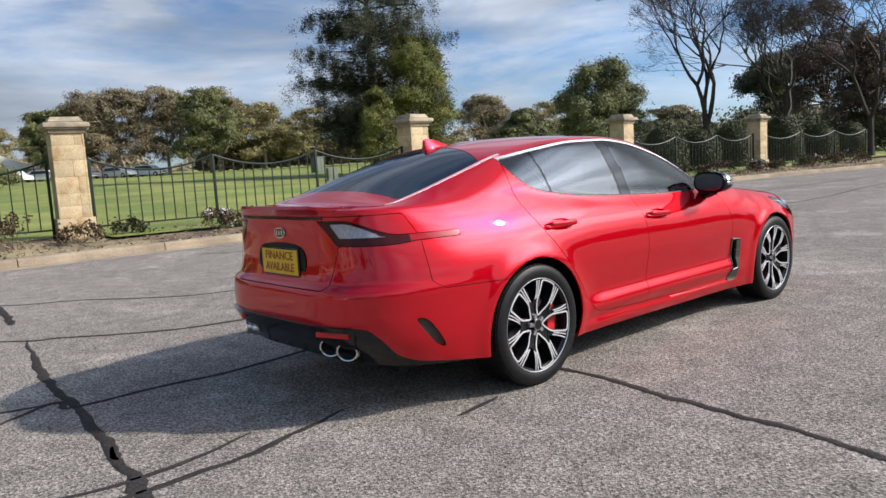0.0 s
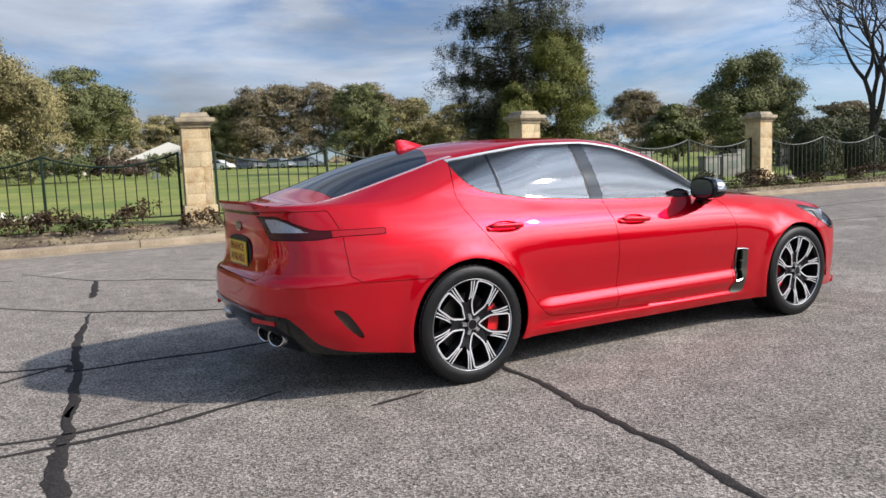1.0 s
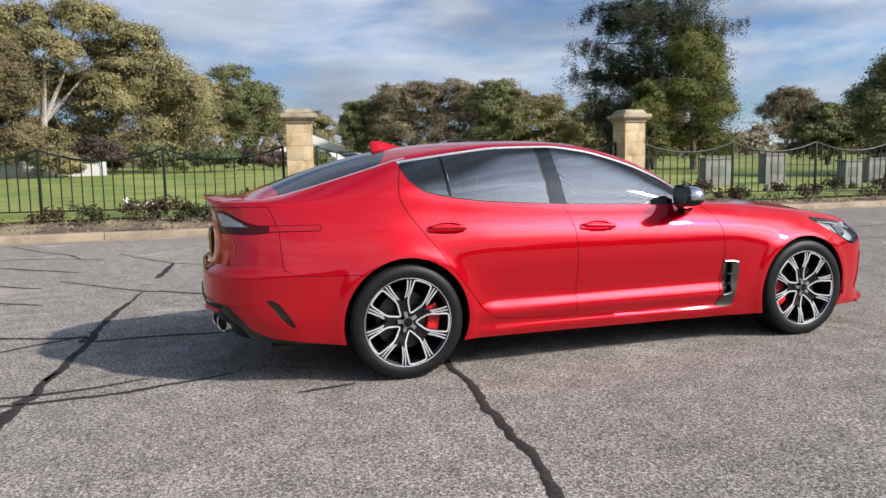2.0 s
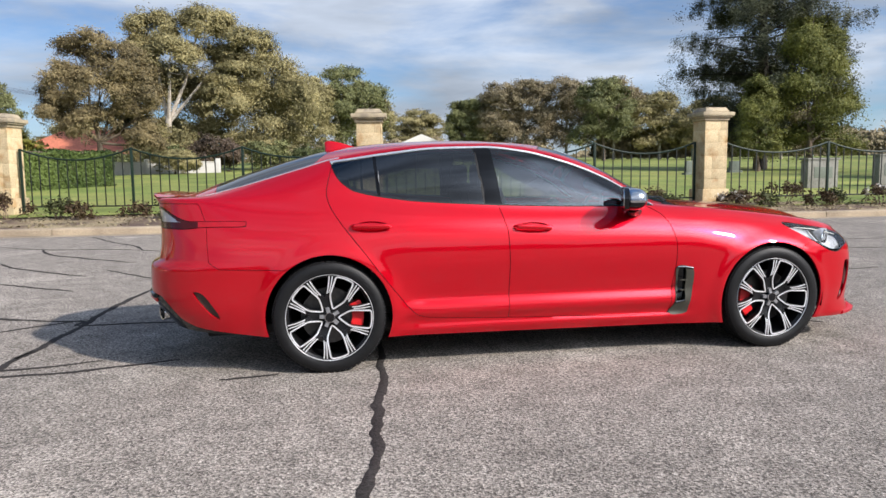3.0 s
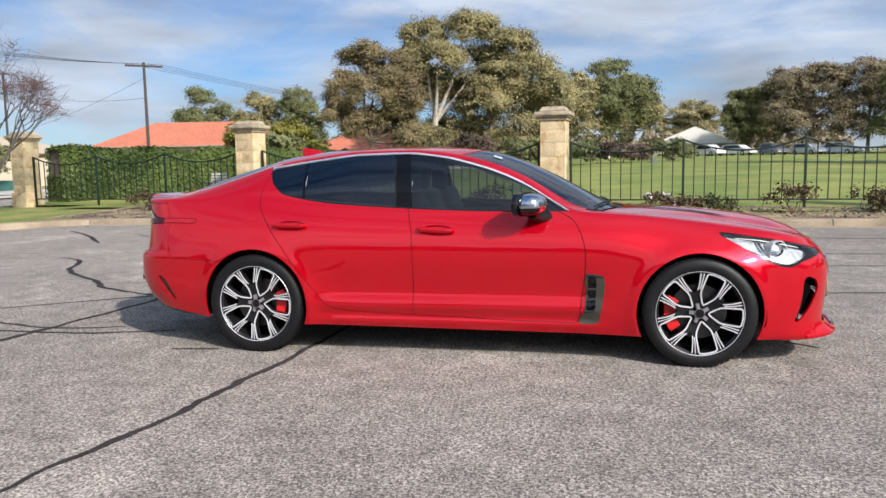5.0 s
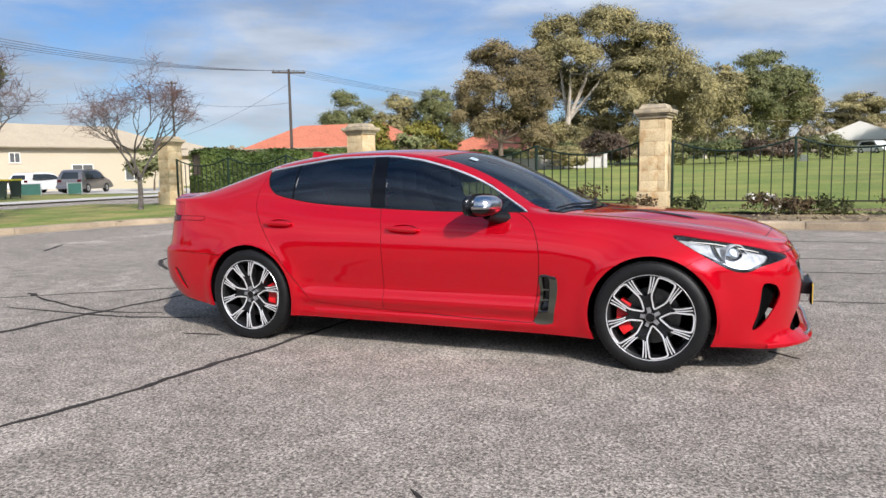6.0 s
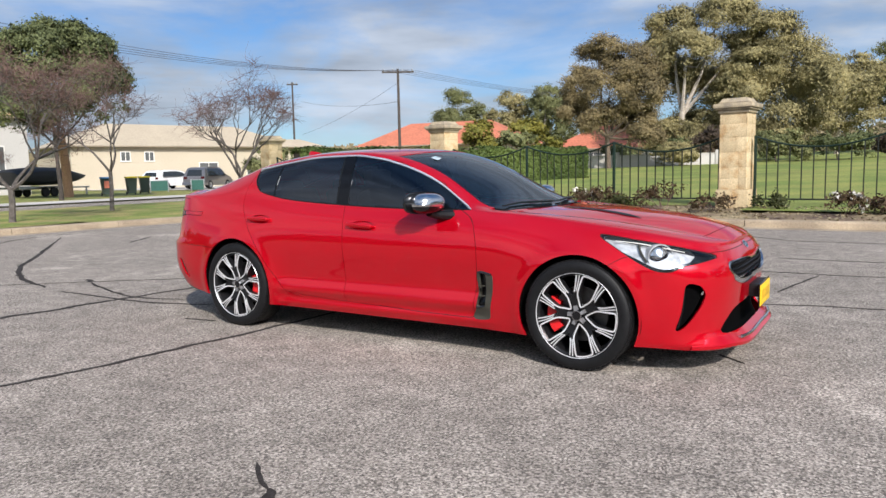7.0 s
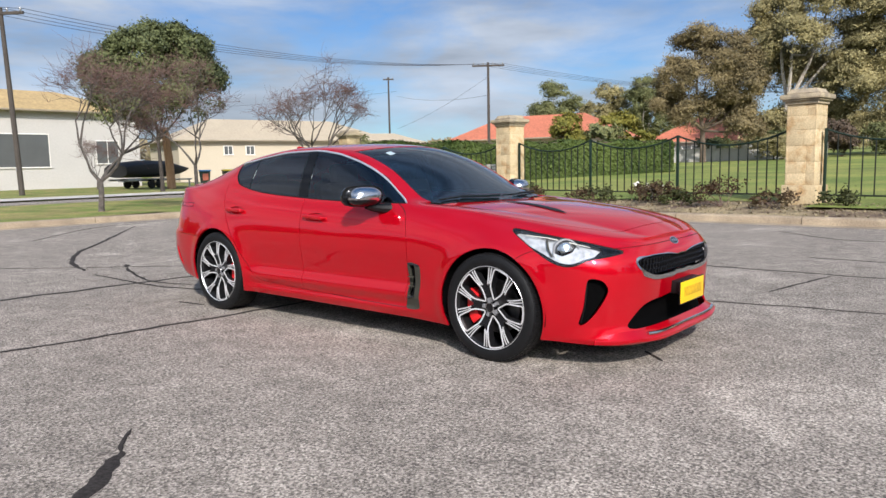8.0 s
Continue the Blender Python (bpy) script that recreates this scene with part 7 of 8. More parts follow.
leafy_tree("garden_tree", "olive garden tree in front of the roofs", (-23.0, 50.5, 0.4), [(0, 0, 3.6, 1.7, 1.5, 1.2), (1.5, 0, 2.4, 1.5, 1.5, 1.2)], YELLOW_LEAF, 2600, 0.12, 0.1, 1.2, BARK, 60)
leafy_tree("garden_shrub", "rounded grey-green shrub on the lawn", (-11.4, 51.4, lz(-11.4, 51.4) - 0.1), [(0.2, 0, 1.2, 1.5, 1.4, 0.9), (-0.6, 0, 0.8, 1.1, 1.1, 0.7), (0.9, 0.1, 0.8, 0.9, 1.0, 0.7)], GUM_LEAF, 6000, 0.06, 0.06, 0.6, BARK, 61)
leafy_tree("garden_shrub", "bushy dark green shrub beside the cream house", (-40, 38, 0.1), [(0, 0, 2.1, 1.9, 1.7, 1.4)], GREEN_LEAF, 3500, 0.13, 0.08, 0.8, BARK, 62)


# understorey below the gum trees
for k, (x, y, w, h) in enumerate(((-13.2, 57.5, 3.8, 2.3), (-9.4, 57, 4.2, 3.1), (-5.2, 58.5, 4.2, 2.7), (-1.0, 60, 4.4, 2.8), (3.6, 64, 4.4, 2.2), (8.2, 70, 4.6, 2.6), (-17.5, 57, 3.4, 2.0))):
    leafy_tree("garden_shrub", "dense olive shrub below the gum trees", (x, y, lz(x, y) - 0.1), [(0, 0, h * 0.5, w / 2, w / 2.4, h * 0.5), (w * 0.25, 0.3, h * 0.4, w / 3, w / 3, h * 0.4)], (DEEP_LEAF, SHADY_LEAF, GREEN_LEAF)[k % 3], 3600, 0.1, 0.06, h * 0.3, BARK, 170 + k)
leafy_tree("round_tree", "smaller dark green tree behind the round-headed tree", (39.3, 26.5, lz(39.3, 26.5)), [(0, 0, 4.4, 1.7, 1.7, 1.4), (0.5, 0.2, 2.8, 1.8, 1.7, 1.5)], GREEN_LEAF, 9000, 0.065, 0.15, 1.4, BARK, 63)


# clipped hedge
def hedge(a, b, width, height, n, seed, label):
    h = thing("hedge", label, "hedge")
    a, b = np.array(a), np.array(b)
    d = (b - a) / np.linalg.norm(b - a)
    w = np.array([-d[1], d[0]])
    rng = np.random.default_rng(seed)
    L = np.linalg.norm(b - a)
    face = rng.choice(4, n, p=[0.42, 0.22, 0.28, 0.08])
    u, v, q = rng.uniform(0, L, n), rng.uniform(0, 1, n), rng.normal(0, 0.05, n)
    off = np.where(face == 0, -width / 2, np.where(face == 1, width / 2, (v - 0.5) * width)) + q * (face < 2)
    z = np.where(face == 2, height, v * height) + q * (face == 2) + 0.06 * np.sin(u * 2.1)
    along = np.where(face == 3, np.where(v > 0.5, L, 0), u)
    off = np.where(face == 3, (rng.uniform(0, 1, n) - 0.5) * width, off)
    P = np.stack([a[0] + d[0] * along + w[0] * off, a[1] + d[1] * along + w[1] * off, z + 0.15], 1)
    sgn = np.where(face == 0, -1, np.where(face == 1, 1, 0))
    N = np.stack([w[0] * sgn, w[1] * sgn, (face == 2) * 1.0], 1)
    leaf_object("foliage", P, N, 0.06, HEDGE_LEAF, h, seed)
    ang = math.atan2(d[1], d[0])
    core = boxed(0.1, L - 0.1, -width / 2 + 0.1, width / 2 - 0.1, -0.1, height + 0.03)
    bmesh.ops.transform(core, matrix=pose(a[0], a[1], 0.15, 0, 0, math.degrees(ang)), verts=core.verts)
    part("hedge_core", core, BARK, h)


hedge((-18.6, 18.2), (-11.3, 32.0), 1.2, 2.0, 64000, 71, "clipped dark green hedge behind the iron fence")


def clipped_shrub(at, width, height, seed):
    """A shrub clipped to a dome: a close skin of small leaves over a dark twiggy core."""
    g = thing("clipped_shrub", "dark green shrub clipped to a dome behind the fence", "shrub", at, group="clipped shrubs along the fence")
    rng = np.random.default_rng(seed)
    n = 9000
    a, v = rng.uniform(0, 2 * math.pi, n), rng.uniform(-0.35, 1, n)
    ring = np.sqrt(1 - np.maximum(v, 0) ** 2) * (1 + 0.05 * np.sin(3 * a + seed) + 0.04 * np.sin(5 * a + 2 * v))
    shape = np.stack([ring * np.cos(a), ring * np.sin(a), v], 1)
    size = np.array((width / 2, width / 2, height * 0.62))
    skin = shape * size * (1 + rng.normal(0, 0.025, n))[:, None] + (0, 0, height * 0.38)
    skin[:, 2] = np.maximum(skin[:, 2], 0.05)
    leaf_object("foliage", skin, shape, 0.05, SHRUB_LEAF, g, seed)
    core = lathe([(0.0, 0.0), (width * 0.42, 0.05), (width * 0.46, height * 0.38), (width * 0.36, height * 0.75), (width * 0.18, height * 0.92), (0.0, height * 0.95)], 14, "z")
    part("twig_core", core, DARK_BARK, g)


for k, (x, w, h) in enumerate(((25.7, 2.0, 2.2), (28.8, 1.9, 2.0), (32.1, 2.0, 2.2), (38.0, 2.3, 2.5), (43.2, 2.2, 2.1), (48.3, 2.2, 2.2))):
    clipped_shrub((x, 15.0, lz(x, 15.0) - 0.05), w, h, 80 + k)

# dark shrubbery that closes the view behind the far fence
n_bush = 26000
bx = rng0.uniform(33, 74, n_bush)
by = 25.5 - 0.28 * (bx - 33) + rng0.normal(0, 0.9, n_bush)
bh = (2.6 + 0.7 * np.sin(bx * 1.1) + 0.5 * np.sin(bx * 2.7 + 1)) * rng0.uniform(0, 1, n_bush) ** 0.75
bush = leaf_object("shrubbery", np.stack([bx, by, 0.45 + bh], 1), np.stack([0 * bx - 0.5, 0 * bx - 1, 0 * bx + 0.6], 1), 0.1, SHRUB_LEAF, None, 10)
tagged(bush, "dense dark evergreen shrubbery behind the iron fence", "shrubbery", kind="stuff")


# rose bushes in the bed
def rose_bush(at, size, seed, flowers):
    t = thing("rose_bush", "scrubby dark rose bush in the mulched bed" if not flowers else "rose bush with a few pale blooms in the mulched bed", "bush", at, group="rose bushes")
    rng = random.Random(seed)
    bm = bmesh.new()
    tips = []
    for k in range(6):
        a = rng.uniform(0, 6.28)
        branching(bm, Vector((0.04 * math.cos(a), 0.04 * math.sin(a), -0.05)), Vector((math.cos(a) * 0.7, math.sin(a) * 0.7, 0.8)).normalized(), size * 0.42, 0.009, 2, rng, 0.55, 0.05, tips, 4)
    part("woody_base", bm, TWIG, t)
    r = np.random.default_rng(seed)
    pt = np.array([tuple(p) for p in tips])
    P = np.repeat(pt, 14, axis=0) + r.normal(0, 0.06, (14 * len(pt), 3))
    leaf_object("leaf_mass", P, r.normal(0, 1, P.shape) + (0, 0, 0.6), 0.038, ROSE_LEAF if seed % 3 else SHRUB_LEAF, t, seed)["kind"] = "stuff"
    if flowers:
        P = np.repeat(pt[::5], 14, axis=0) + r.normal(0, 0.035, (14 * len(pt[::5]), 3)) + (0, 0, 0.05)
        leaf_object("bloom", P, r.normal(0, 1, P.shape), 0.03, PETAL, t, seed + 1, aspect=0.9)["kind"] = "stuff"


rb = random.Random(9)
x = -12.0
k = 0
while x < 36:
    y = kerb_y(x) + 0.72 * (fence_y(x) - kerb_y(x)) + rb.uniform(-0.5, 0.3)
    rose_bush((x, y, 0.2), rb.choice((0.4, 0.5, 0.58, 0.7)), 100 + k, k % 6 == 3)
    x += rb.choice((0.5, 0.65, 0.85, 1.1, 1.5))
    k += 1

# mulch chips and fallen leaves on the bed
n_lit = 9000
lx = rng0.uniform(-12.5, 36, n_lit)
lf = rng0.uniform(0, 1, n_lit)
ly = np.array([kerb_y(a) + 0.2 + f * (fence_y(a) - kerb_y(a) - 0.1) for a, f in zip(lx, lf)])
litter = leaf_object("leaf_litter", np.stack([lx, ly, 0.155 + 0.10 * lf], 1), np.stack([0 * lx, 0 * lx, 2 + 0 * lx], 1), 0.035, BROWN_LEAF, None, 9)
tagged(litter, "brown mulch chips and fallen leaves on the garden bed", "leaf litter", kind="stuff")

# ---- houses, poles, vehicles and street things ----
def hip_house(name, label, at, turn, length, depth, wall_h, roof_h, wall_mat, roof_mat, windows, eave=0.5, gable=False):
    """A single-storey house: walls with openings set in, a hipped or gabled roof with fascia and gutter."""
    h = thing(name, label, "house", at, turn)
    part("wall", boxed(-length / 2, length / 2, -depth / 2, depth / 2, -0.2, wall_h), wall_mat, h)
    e, l, d = eave, length / 2, depth / 2
    bm = bmesh.new()
    a = [bm.verts.new(v) for v in ((-l - e, -d - e, wall_h - 0.05), (l + e, -d - e, wall_h - 0.05), (l + e, d + e, wall_h - 0.05), (-l - e, d + e, wall_h - 0.05))]
    run = 0.0 if gable else d
    r = [bm.verts.new(v) for v in ((-l - e + run, 0, wall_h + roof_h), (l + e - run, 0, wall_h + roof_h))]
    for f in ((a[0], a[1], r[1], r[0]), (a[2], a[3], r[0], r[1]), (a[1], a[2], r[1]), (a[3], a[0], r[0])):
        bm.faces.new(f)
    bm.faces.new(a[::-1])
    part("roof", bm, roof_mat, h, smooth=False)
    for y in (-d - e - 0.06, d + e - 0.04):
        part("gutter", boxed(-l - e, l + e, y, y + 0.1, wall_h - 0.14, wall_h - 0.02, bevel=0.01), GUTTER, h)
    for x in (-l - e - 0.06, l + e - 0.04):
        part("gutter", boxed(x, x + 0.1, -d - e, d + e, wall_h - 0.14, wall_h - 0.02, bevel=0.01), GUTTER, h)
    for side, u, z, w, hh in windows:
        m = {"front": pose(u, -d, z), "back": pose(u, d, z, 0, 0, 180), "right": pose(l, u, z, 0, 0, 90), "left": pose(-l, u, z, 0, 0, -90)}[side]
        win = new("window")
        win.parent = h
        win.matrix_basis = m
        part("pane", boxed(-w / 2, w / 2, -0.02, 0.02, 0, hh), HOUSE_GLASS, win)
        fr = bmesh.new()
        for b in ((-w / 2 - 0.06, w / 2 + 0.06, -0.05, 0.03, hh, hh + 0.07), (-w / 2 - 0.1, w / 2 + 0.1, -0.09, 0.03, -0.08, 0), (-w / 2 - 0.06, -w / 2, -0.05, 0.03, 0, hh), (w / 2, w / 2 + 0.06, -0.05, 0.03, 0, hh), (-0.025, 0.025, -0.04, 0.02, 0, hh)):
            box(fr, *b)
        part("frame", fr, TRIM_WHITE, win, smooth=False)
    return h


hip_house("house", "white rendered house with a tan tiled roof and wide windows", (-54, 13.5, 0.0), 90, 21, 9, 5.5, 1.7, WHITE_WALL, TAN_ROOF, [("front", 1.8, 1.6, 4.2, 2.2), ("front", -4.6, 1.8, 3.4, 2.0), ("front", 8.0, 1.8, 1.6, 1.6)])
house_b = hip_house("house", "long cream house with a pale cream roof and small windows", (-58, 43, 0.0), 75, 22, 10, 3.9, 2.2, CREAM, CREAM_ROOF, [("front", -6.5, 2.55, 0.75, 0.75), ("front", -4.4, 2.55, 0.75, 0.75), ("front", 1.2, 0.9, 1.8, 1.4), ("front", 6.0, 0.9, 1.6, 1.4)])
part("chimney", boxed(2.0, 2.8, -0.4, 0.4, 3.6, 5.9, bevel=0.02), TIMBER, house_b, "brown brick chimney")
part("chimney", boxed(-3.0, -2.2, 0.6, 1.4, 3.6, 6.0, bevel=0.02), TIMBER, house_b, "brown brick chimney")
hip_house("house", "cream house with a pale roof beyond the hedge", (-59, 58, 0.0), 60, 14, 9, 3.4, 1.7, CREAM, CREAM_ROOF, [("front", 0, 0.9, 1.6, 1.3)])
hip_house("house", "house with a terracotta tiled hip roof beyond the hedge", (-38.3, 63.5, 0.2), 8, 17.5, 9, 3.6, 2.5, CREAM, RED_ROOF, [("front", -4, 0.9, 1.8, 1.3), ("front", 3, 0.9, 1.8, 1.3)])
hip_house("house", "house with a terracotta tiled roof beyond the lawn", (-22, 74, 0.4), 10, 15, 9, 2.7, 2.5, WHITE_WALL, RED_ROOF, [("front", -3, 0.9, 1.8, 1.3), ("front", 3, 0.9, 1.5, 1.3)])
hip_house("hall", "pale gabled hall across the lawn with cars parked before it", (17.5, 124, 2.6), 84, 12, 12.5, 1.9, 2.7, CREAM, TRIM_WHITE, [("left", 3.5, 0.4, 2.4, 1.2)], gable=True)


def power_pole(at, height, arm, turn, label, mat=POLE_TIMBER, lean=0.0):
    p = thing("power_pole", label, "pole", at, turn)
    bm = bmesh.new()
    tube(bm, [(0, 0, -0.5), (lean * 0.5, 0, height / 2), (lean, 0, height)], [0.14, 0.125, 0.1], 10)
    part("shaft", bm, mat, p)
    if arm:
        part("crossarm", boxed(lean - arm / 2, lean + arm / 2, -0.06, 0.06, height - 0.35, height - 0.2, bevel=0.01), mat, p)
        for k in range(4):
            u = lean - arm / 2 + 0.15 + (arm - 0.3) * k / 3
            part("insulator", lathe([(0.0, height + 0.02), (0.05, height - 0.02), (0.06, height - 0.12), (0.03, height - 0.2)], 8, "z"), STEEL, p).location.x = u
    return p


power_pole((-34.3, 48.2, 0.1), 9.9, 2.8, 35, "tall timber power pole with a crossarm and wires")
power_pole((-63.4, 66, 0.1), 12.6, 1.4, 35, "distant thin power pole")
power_pole((-36.4, 10.6, 0.1), 9.3, 2.4, 35, "dark timber power pole beside the footpath", lean=-0.35)
post = thing("timber_post", "short brown leaning timber post on the grass", "post", (-37.6, 19.6, 0.07))
bm = bmesh.new()
tube(bm, [(0, 0, -0.3), (0.1, -0.15, 1.8), (0.22, -0.4, 3.7)], [0.27, 0.25, 0.22], 10)
part("shaft", bm, TIMBER, post)


def cable(a, b, sag, r=0.013):
    bm = bmesh.new()
    a, b = Vector(a), Vector(b)
    pts = [a.lerp(b, t) - Vector((0, 0, sag * 4 * t * (1 - t))) for t in np.linspace(0, 1, 17)]
    tube(bm, [tuple(p) for p in pts], r, 4)
    tagged(part("power_line", bm, WIRE, None), "thin dark overhead power line between poles", "cable", group="power lines")


for k in range(4):
    o = -1.2 + 0.8 * k
    cable((-34.3 + 0.8 * o, 48.2 + 0.57 * o, 9.9), (-36.7 + 0.9 * o, 10.6 + 0.4 * o, 9.3), 1.0)
    cable((-34.3 + 0.8 * o, 48.2 + 0.57 * o, 9.9), (-16 + 0.8 * o, 92 + 0.57 * o, 9.0), 1.0)
    cable((-36.7 + 0.9 * o, 10.6 + 0.4 * o, 9.3), (-40 + o, -40, 9.3), 1.0)
cable((-34.3, 48.2, 8.8), (-62, 66, 6.0), 0.4)
cable((-34.3, 48.2, 7.2), (-62, 66, 10.2), 0.5)
cable((-62, 66, 10.8), (-110, 40, 10.5), 1.0)


def far_car(at, turn, paint, label, tall=1.5, length=4.5, group=""):
    """A parked car: rounded body with glasshouse, windows, lamps and wheels."""
    c = thing("parked_car", label, "car", at, turn, group=group)
    L = length / 2
    prof = rounded([(-L, 0.55), (-L + 0.05, 0.95), (-L + 0.35, tall - 0.15), (-L + 0.9, tall), (0.1, tall), (0.75, tall - 0.12), (1.35, 1.0), (L - 0.25, 0.88), (L, 0.65), (L - 0.02, 0.3), (-L + 0.05, 0.3)], 4)
    body = prism(prof, -0.88, 0.88, "y", 0.05)
    for v in body.verts:
        if v.co.z > 1.0:
            v.co.y *= 1 - 0.22 * (v.co.z - 1.0) / (tall - 1.0)
    part("body", body, paint, c)
    for s in (-1, 1):
        g = prism([(-L + 0.5, 1.0), (-L + 0.75, tall - 0.12), (0.05, tall - 0.1), (0.65, tall - 0.2), (1.15, 1.0)], s * 0.8, s * 0.86, "y", 0.01)
        for v in g.verts:
            v.co.y = s * (0.9 - 0.2 * (v.co.z - 1.0) / (tall - 1.0))* (1 if abs(v.co.y) > 0.83 else 0.95)
        part("window", g, CAR_GLASS_DARK, c)
        part("tail_lamp", boxed(-L - 0.015, -L + 0.1, s * 0.7 - 0.14, s * 0.7 + 0.14, 0.78, 0.95, bevel=0.02), TAIL_RED, c)
        for x in (-L + 0.85, L - 0.85):
            w = new("wheel")
            w.parent = c
            w.matrix_basis = pose(x, s * 0.8, 0.33, 0, 0, 0 if s < 0 else 180)
            part("tyre", lathe([(0.2, -0.1), (0.31, -0.11), (0.33, -0.08), (0.33, 0.08), (0.3, 0.1)], 24), RUBBER, w)
            part("rim", lathe([(0.0, -0.07), (0.19, -0.09), (0.205, -0.1)], 24), STEEL, w)
    rg = prism([(-0.62, 1.0), (0.62, 1.0), (0.52, tall - 0.15), (-0.52, tall - 0.15)], -0.02, 0.02, "x", 0.005)
    bmesh.ops.transform(rg, matrix=pose(-L + 0.055, 0, 0) @ pose(0, 0, 1.0, 0, 26, 0) @ pose(0, 0, -1.0), verts=rg.verts)
    part("rear_screen", rg, CAR_GLASS_DARK, c)
    part("bumper", boxed(-L - 0.03, -L + 0.2, -0.82, 0.82, 0.3, 0.55, bevel=0.05), DARK_PLASTIC, c)
    return c


far_car((-42.6, 34.0, 0.12), 112, SILVER_PAINT, "silver-grey sport utility car parked on the driveway", 1.65, 4.5)
far_car((-46.8, 33.6, 0.12), 100, WHITE_PAINT, "white hatchback parked on the driveway beside the cream house", 1.5, 4.2)
for k, (x, y, p) in enumerate(((12.6, 101, WHITE_PAINT), (16.6, 101, WHITE_PAINT), (20.2, 100.6, WHITE_PAINT), (24.6, 100, SILVER_PAINT), (28.8, 99.6, WHITE_PAINT), (32.6, 99, WHITE_PAINT), (2, 116, SILVER_PAINT), (6, 115, WHITE_PAINT))):
    far_car((x, y, lz(x, y) - 0.05), -70 + 12 * (k % 3), p, "white car parked across the lawn" if p is WHITE_PAINT else "grey car parked across the lawn", 1.5 + 0.1 * (k % 2), 4.4, group="cars across the lawn")


def wheelie_bin(at, turn, lid, label, panel=None):
    b = thing("wheelie_bin", label, "bin", at, turn, group="bins by the footpath")
    bm = bmesh.new()
    lo = [bm.verts.new(v) for v in ((-0.22, -0.25, 0.08), (0.22, -0.25, 0.08), (0.22, 0.25, 0.08), (-0.22, 0.25, 0.08))]
    hi = [bm.verts.new(v) for v in ((-0.29, -0.34, 0.98), (0.29, -0.34, 0.98), (0.29, 0.34, 0.98), (-0.29, 0.34, 0.98))]
    bm.faces.new(lo[::-1]), bm.faces.new(hi)
    for k in range(4):
        bm.faces.new((lo[k], lo[(k + 1) % 4], hi[(k + 1) % 4], hi[k]))
    bmesh.ops.bevel(bm, geom=bm.edges[:], offset=0.025, segments=2, affect="EDGES")
    part("body", bm, BIN_GREEN, b)
    part("lid", boxed(-0.32, 0.32, -0.38, 0.37, 0.98, 1.07, bevel=0.03), lid, b)
    part("handle", boxed(-0.28, 0.28, 0.38, 0.42, 0.9, 0.95, bevel=0.01), BIN_GREEN, b)
    for s in (-1, 1):
        w = lathe([(0.0, -0.03), (0.1, -0.03), (0.1, 0.03), (0.0, 0.03)], 16)
        bmesh.ops.transform(w, matrix=pose(s * 0.24, 0.24, 0.1, 0, 0, 90), verts=w.verts)
        part("wheel", w, RUBBER, b)
    if panel:
        part("sticker", boxed(-0.16, 0.16, -0.335, -0.31, 0.45, 0.85), panel, b, "faded orange sticker")
    return b


wheelie_bin((-35.5, 22.2, 0.12), 65, BIN_YELLOW, "dark green wheelie bin with a yellow lid", None)
wheelie_bin((-36.2, 23.6, 0.12), 60, BIN_YELLOW, "dark green wheelie bin with an open yellow lid", None)
wheelie_bin((-35.2, 20.4, 0.12), 65, BIN_BLUE, "dark green wheelie bin with a blue lid", BIN_RED)

# covered boat on its trailer
boat = thing("boat_trailer", "boat under a black cover on a road trailer on the grass", "boat", (-41.5, 20.6, 0.08), 108)
hull = bmesh.new()
rings = []
for u, w, z0, z1 in ((-3.2, 0.95, 0.75, 1.5), (-2.9, 1.05, 0.7, 1.65), (-1.0, 1.1, 0.68, 1.8), (0.6, 1.1, 0.7, 1.75), (1.8, 0.85, 0.85, 1.5), (2.7, 0.45, 1.05, 1.35), (3.3, 0.06, 1.2, 1.28)):
    ring = []
    for k in range(14):
        a = 2 * math.pi * k / 14
        ring.append(hull.verts.new((u, w * math.copysign(abs(math.cos(a)) ** 0.7, math.cos(a)), (z0 + z1) / 2 + (z1 - z0) / 2 * math.copysign(abs(math.sin(a)) ** 0.7, math.sin(a)))))
    rings.append(ring)
for p, q in zip(rings, rings[1:]):
    for k in range(14):
        hull.faces.new((p[k], p[(k + 1) % 14], q[(k + 1) % 14], q[k]))
hull.faces.new(rings[0]), hull.faces.new(rings[-1])
part("cover", hull, TARP, boat, "black fitted cover")
part("frame_rail", boxed(-3.0, 3.6, -0.06, 0.06, 0.45, 0.55, bevel=0.01), STEEL, boat)
for s in (-1, 1):
    part("frame_rail", boxed(-3.0, 1.0, s * 0.8 - 0.05, s * 0.8 + 0.05, 0.5, 0.62, bevel=0.01), STEEL, boat)
    for u in (-1.3, -0.6):
        w = lathe([(0.0, -0.08), (0.15, -0.09), (0.27, -0.09), (0.29, -0.06), (0.29, 0.06), (0.27, 0.09)], 20)
        bmesh.ops.transform(w, matrix=pose(u, s * 1.0, 0.29), verts=w.verts)
        part("wheel", w, RUBBER, boat)
    part("mudguard", boxed(-1.75, -0.15, s * 1.0 - 0.12, s * 1.0 + 0.12, 0.6, 0.64, bevel=0.01), STEEL, boat)
part("stand", boxed(3.3, 3.4, -0.04, 0.04, 0.0, 0.5), STEEL, boat)

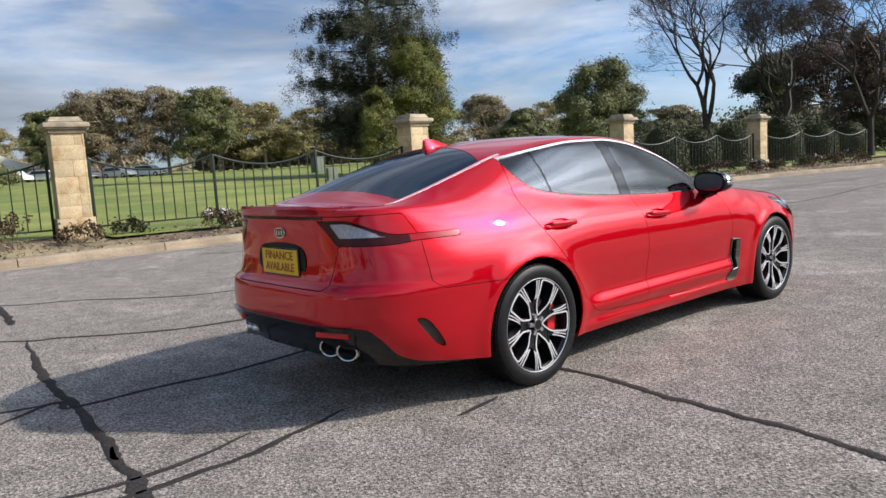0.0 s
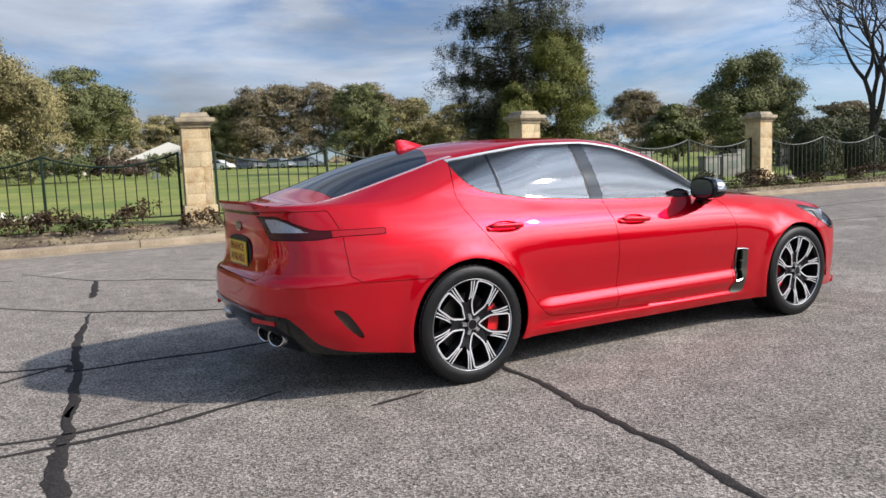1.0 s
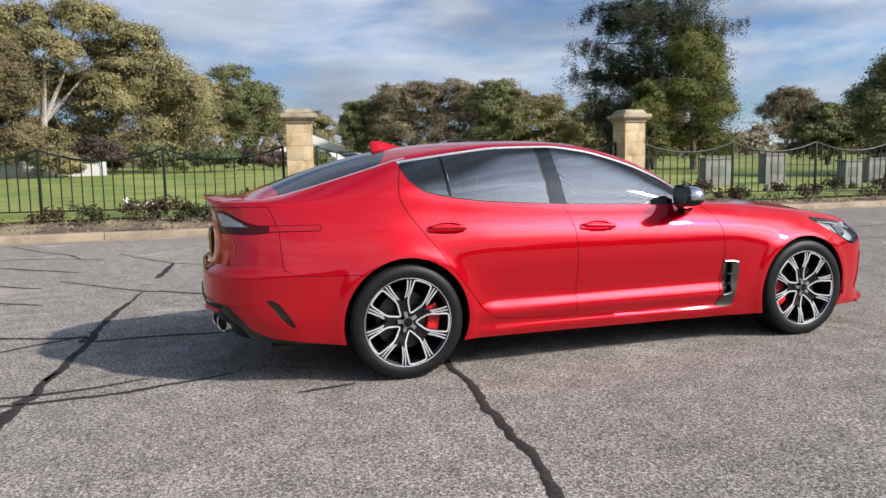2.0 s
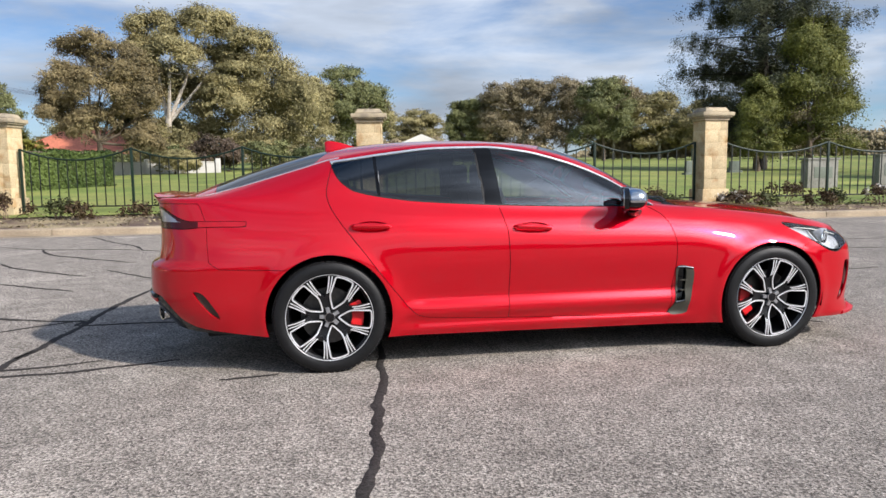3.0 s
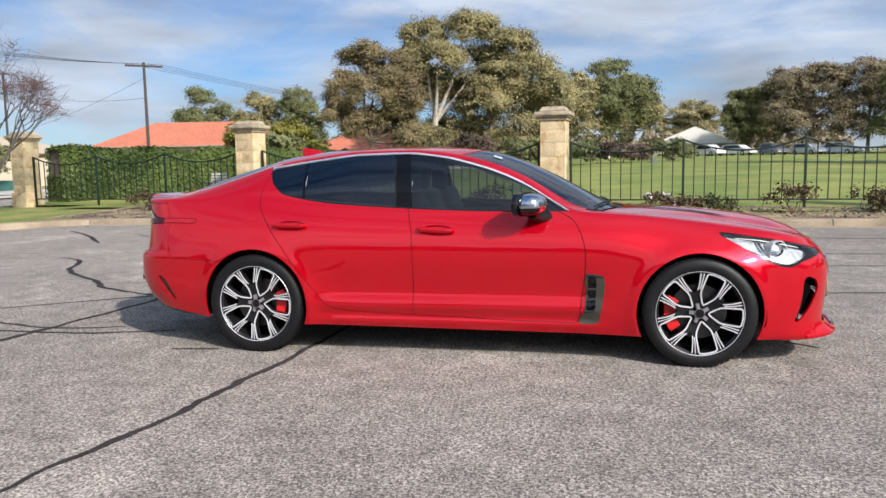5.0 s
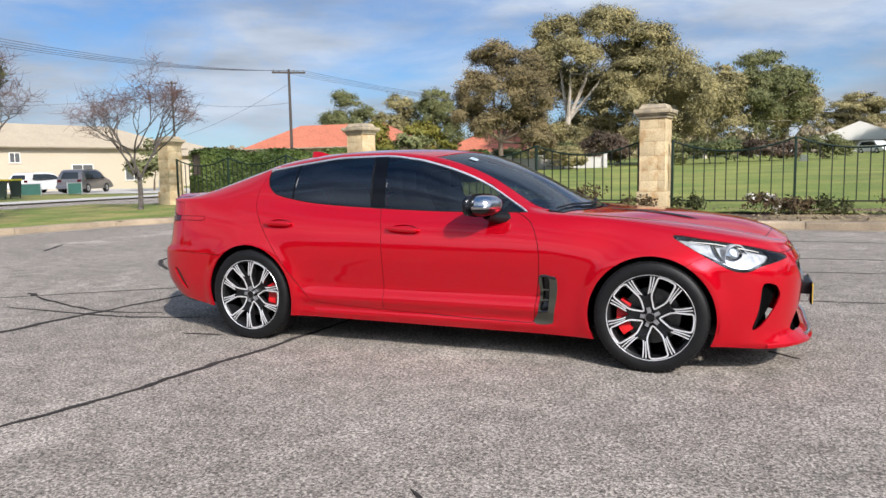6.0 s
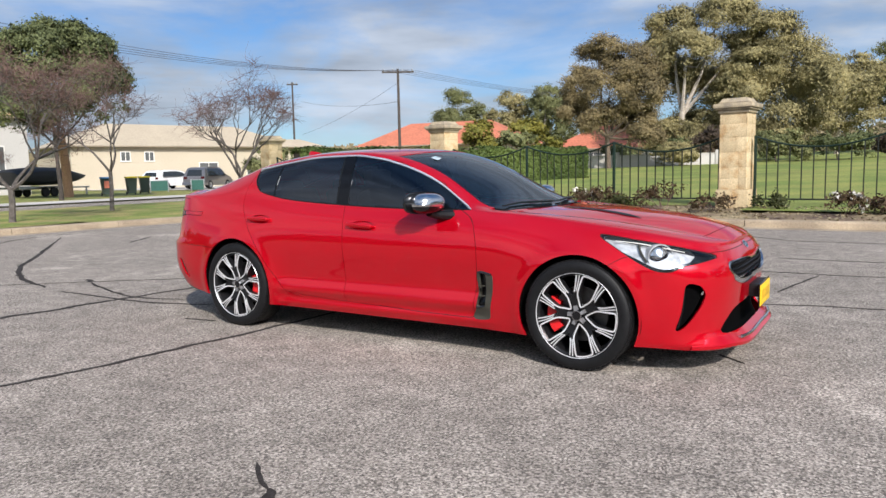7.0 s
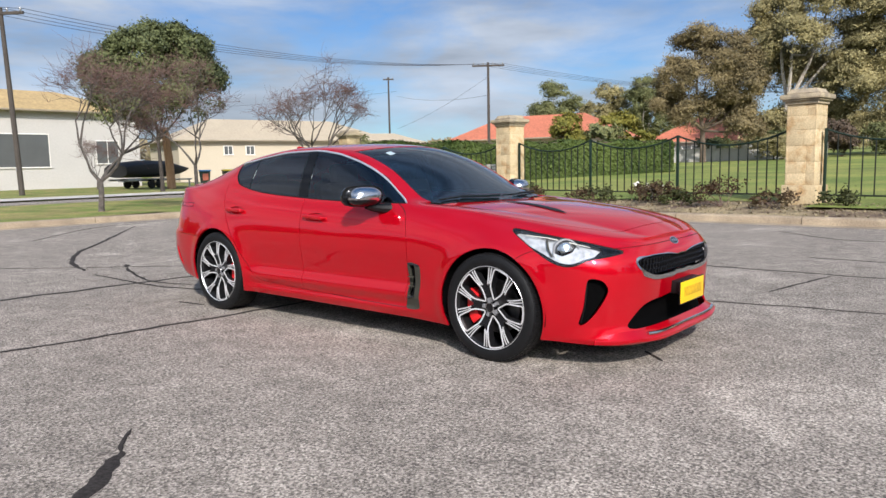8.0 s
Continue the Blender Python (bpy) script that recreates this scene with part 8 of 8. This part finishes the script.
# headstones and a low green utility box on the lawn
for x, y, w, h in ((20, 34, 0.7, 0.8), (24, 36, 0.7, 0.7), (6, 60, 0.5, 0.5)):
    g = thing("headstone", "grey stone memorial standing on the lawn", "headstone", (x, y, lz(x, y)), 5, group="headstones")
    part("stone", boxed(-w / 2, w / 2, -0.12, 0.12, -0.1, h, bevel=0.04), HEADSTONE, g)
    part("base", boxed(-w / 2 - 0.1, w / 2 + 0.1, -0.2, 0.2, -0.1, 0.12, bevel=0.02), HEADSTONE, g)

# a seat behind the fence
bench = thing("bench", "dark iron garden seat with a pale slatted back behind the fence", "seat", (-11.0, 16.0, lz(-11.0, 16.0)), -12)
for x in (-0.3, 0.3):
    for y in (-0.2, 0.2):
        part("leg", boxed(x - 0.025, x + 0.025, y - 0.025, y + 0.025, -0.02, 0.44), DARK_PLASTIC, bench)
    part("armrest", boxed(x - 0.03, x + 0.03, -0.24, 0.22, 0.62, 0.66, bevel=0.01), DARK_PLASTIC, bench)
    part("arm_post", boxed(x - 0.02, x + 0.02, -0.22, -0.18, 0.44, 0.62), DARK_PLASTIC, bench)
part("seat", boxed(-0.33, 0.33, -0.24, 0.22, 0.42, 0.47, bevel=0.01), DARK_PLASTIC, bench)
for k in range(5):
    sl = boxed(-0.32, 0.32, -0.012, 0.012, 0.0, 0.075, bevel=0.004)
    bmesh.ops.transform(sl, matrix=pose(0, 0.2 + 0.02 * k, 0.52 + 0.09 * k, -12, 0, 0), verts=sl.verts)
    part("back_slat", sl, PATH_CONCRETE, bench)

cab = thing("utility_cabinet", "grey-green steel utility cabinet on the lawn", "cabinet", (33.6, 57.2, lz(33.6, 57.2)), 25)
part("cabinet_body", boxed(-0.8, 0.8, -0.3, 0.3, -0.1, 1.45, bevel=0.03), HEADSTONE, cab)
part("cabinet_top", boxed(-0.85, 0.85, -0.35, 0.35, 1.45, 1.52, bevel=0.02), HEADSTONE, cab)
for u in (-0.41, 0.41):
    part("cabinet_door", boxed(u - 0.37, u + 0.37, -0.325, -0.3, 0.1, 1.38, bevel=0.01), HEADSTONE, cab)


# green mesh panels by the parked cars, low memorial walls behind the fence
def mesh_panel(at, turn, w):
    p = thing("fence_panel", "low green mesh panel with a pale frame beside the driveway", "fence panel", at, turn, group="green panels")
    part("mesh_sheet", boxed(-w / 2, w / 2, -0.01, 0.01, 0.06, 0.74), GREEN_MESH, p)
    for u in (-w / 2, w / 2):
        part("post", boxed(u - 0.03, u + 0.03, -0.03, 0.03, -0.05, 0.8, bevel=0.005), STEEL, p)
    part("top_rail", boxed(-w / 2, w / 2, -0.025, 0.025, 0.74, 0.78, bevel=0.005), STEEL, p)


for x, y, w in ((-38.6, 29.6, 0.9), (-40.1, 27.6, 1.2), (-39.5, 38.8, 1.2)):
    mesh_panel((x, y, 0.1), 70, w)
for x, y, w, h in ((16.6, 18.6, 1.5, 1.0), (20.2, 19.5, 1.3, 1.15), (21.6, 17.0, 1.2, 0.9), (24.6, 18.4, 1.8, 0.95), (27.4, 20.0, 1.4, 1.1), (36.5, 24.0, 2.0, 1.0)):
    g = thing("memorial_wall", "low weathered grey memorial wall behind the iron fence", "memorial", (x, y, lz(x, y)), 12, group="memorial walls")
    part("wall_block", boxed(-w / 2, w / 2, -0.16, 0.16, -0.1, h, bevel=0.03), MEMORIAL, g)
    part("coping", boxed(-w / 2 - 0.06, w / 2 + 0.06, -0.2, 0.2, h, h + 0.07, bevel=0.02), MEMORIAL, g)
    part("plaque", boxed(-w * 0.3, w * 0.3, -0.175, -0.155, h * 0.35, h * 0.75, bevel=0.005), HEADSTONE, g)

low = thing("garden_wall", "low pale rendered garden wall beyond the lawn", "wall", (-13.5, 53.2, lz(-13.5, 53.2)), 8)
part("wall_body", boxed(-5.5, 5.0, -0.12, 0.12, -0.2, 0.85, bevel=0.02), WHITE_WALL, low)
part("wall_cap", boxed(-5.55, 5.05, -0.17, 0.17, 0.85, 0.93, bevel=0.02), PATH_CONCRETE, low)
for u in (-5.4, -2.8, -0.2, 2.4, 4.9):
    part("pier", boxed(u - 0.2, u + 0.2, -0.2, 0.2, -0.2, 1.15, bevel=0.02), WHITE_WALL, low)
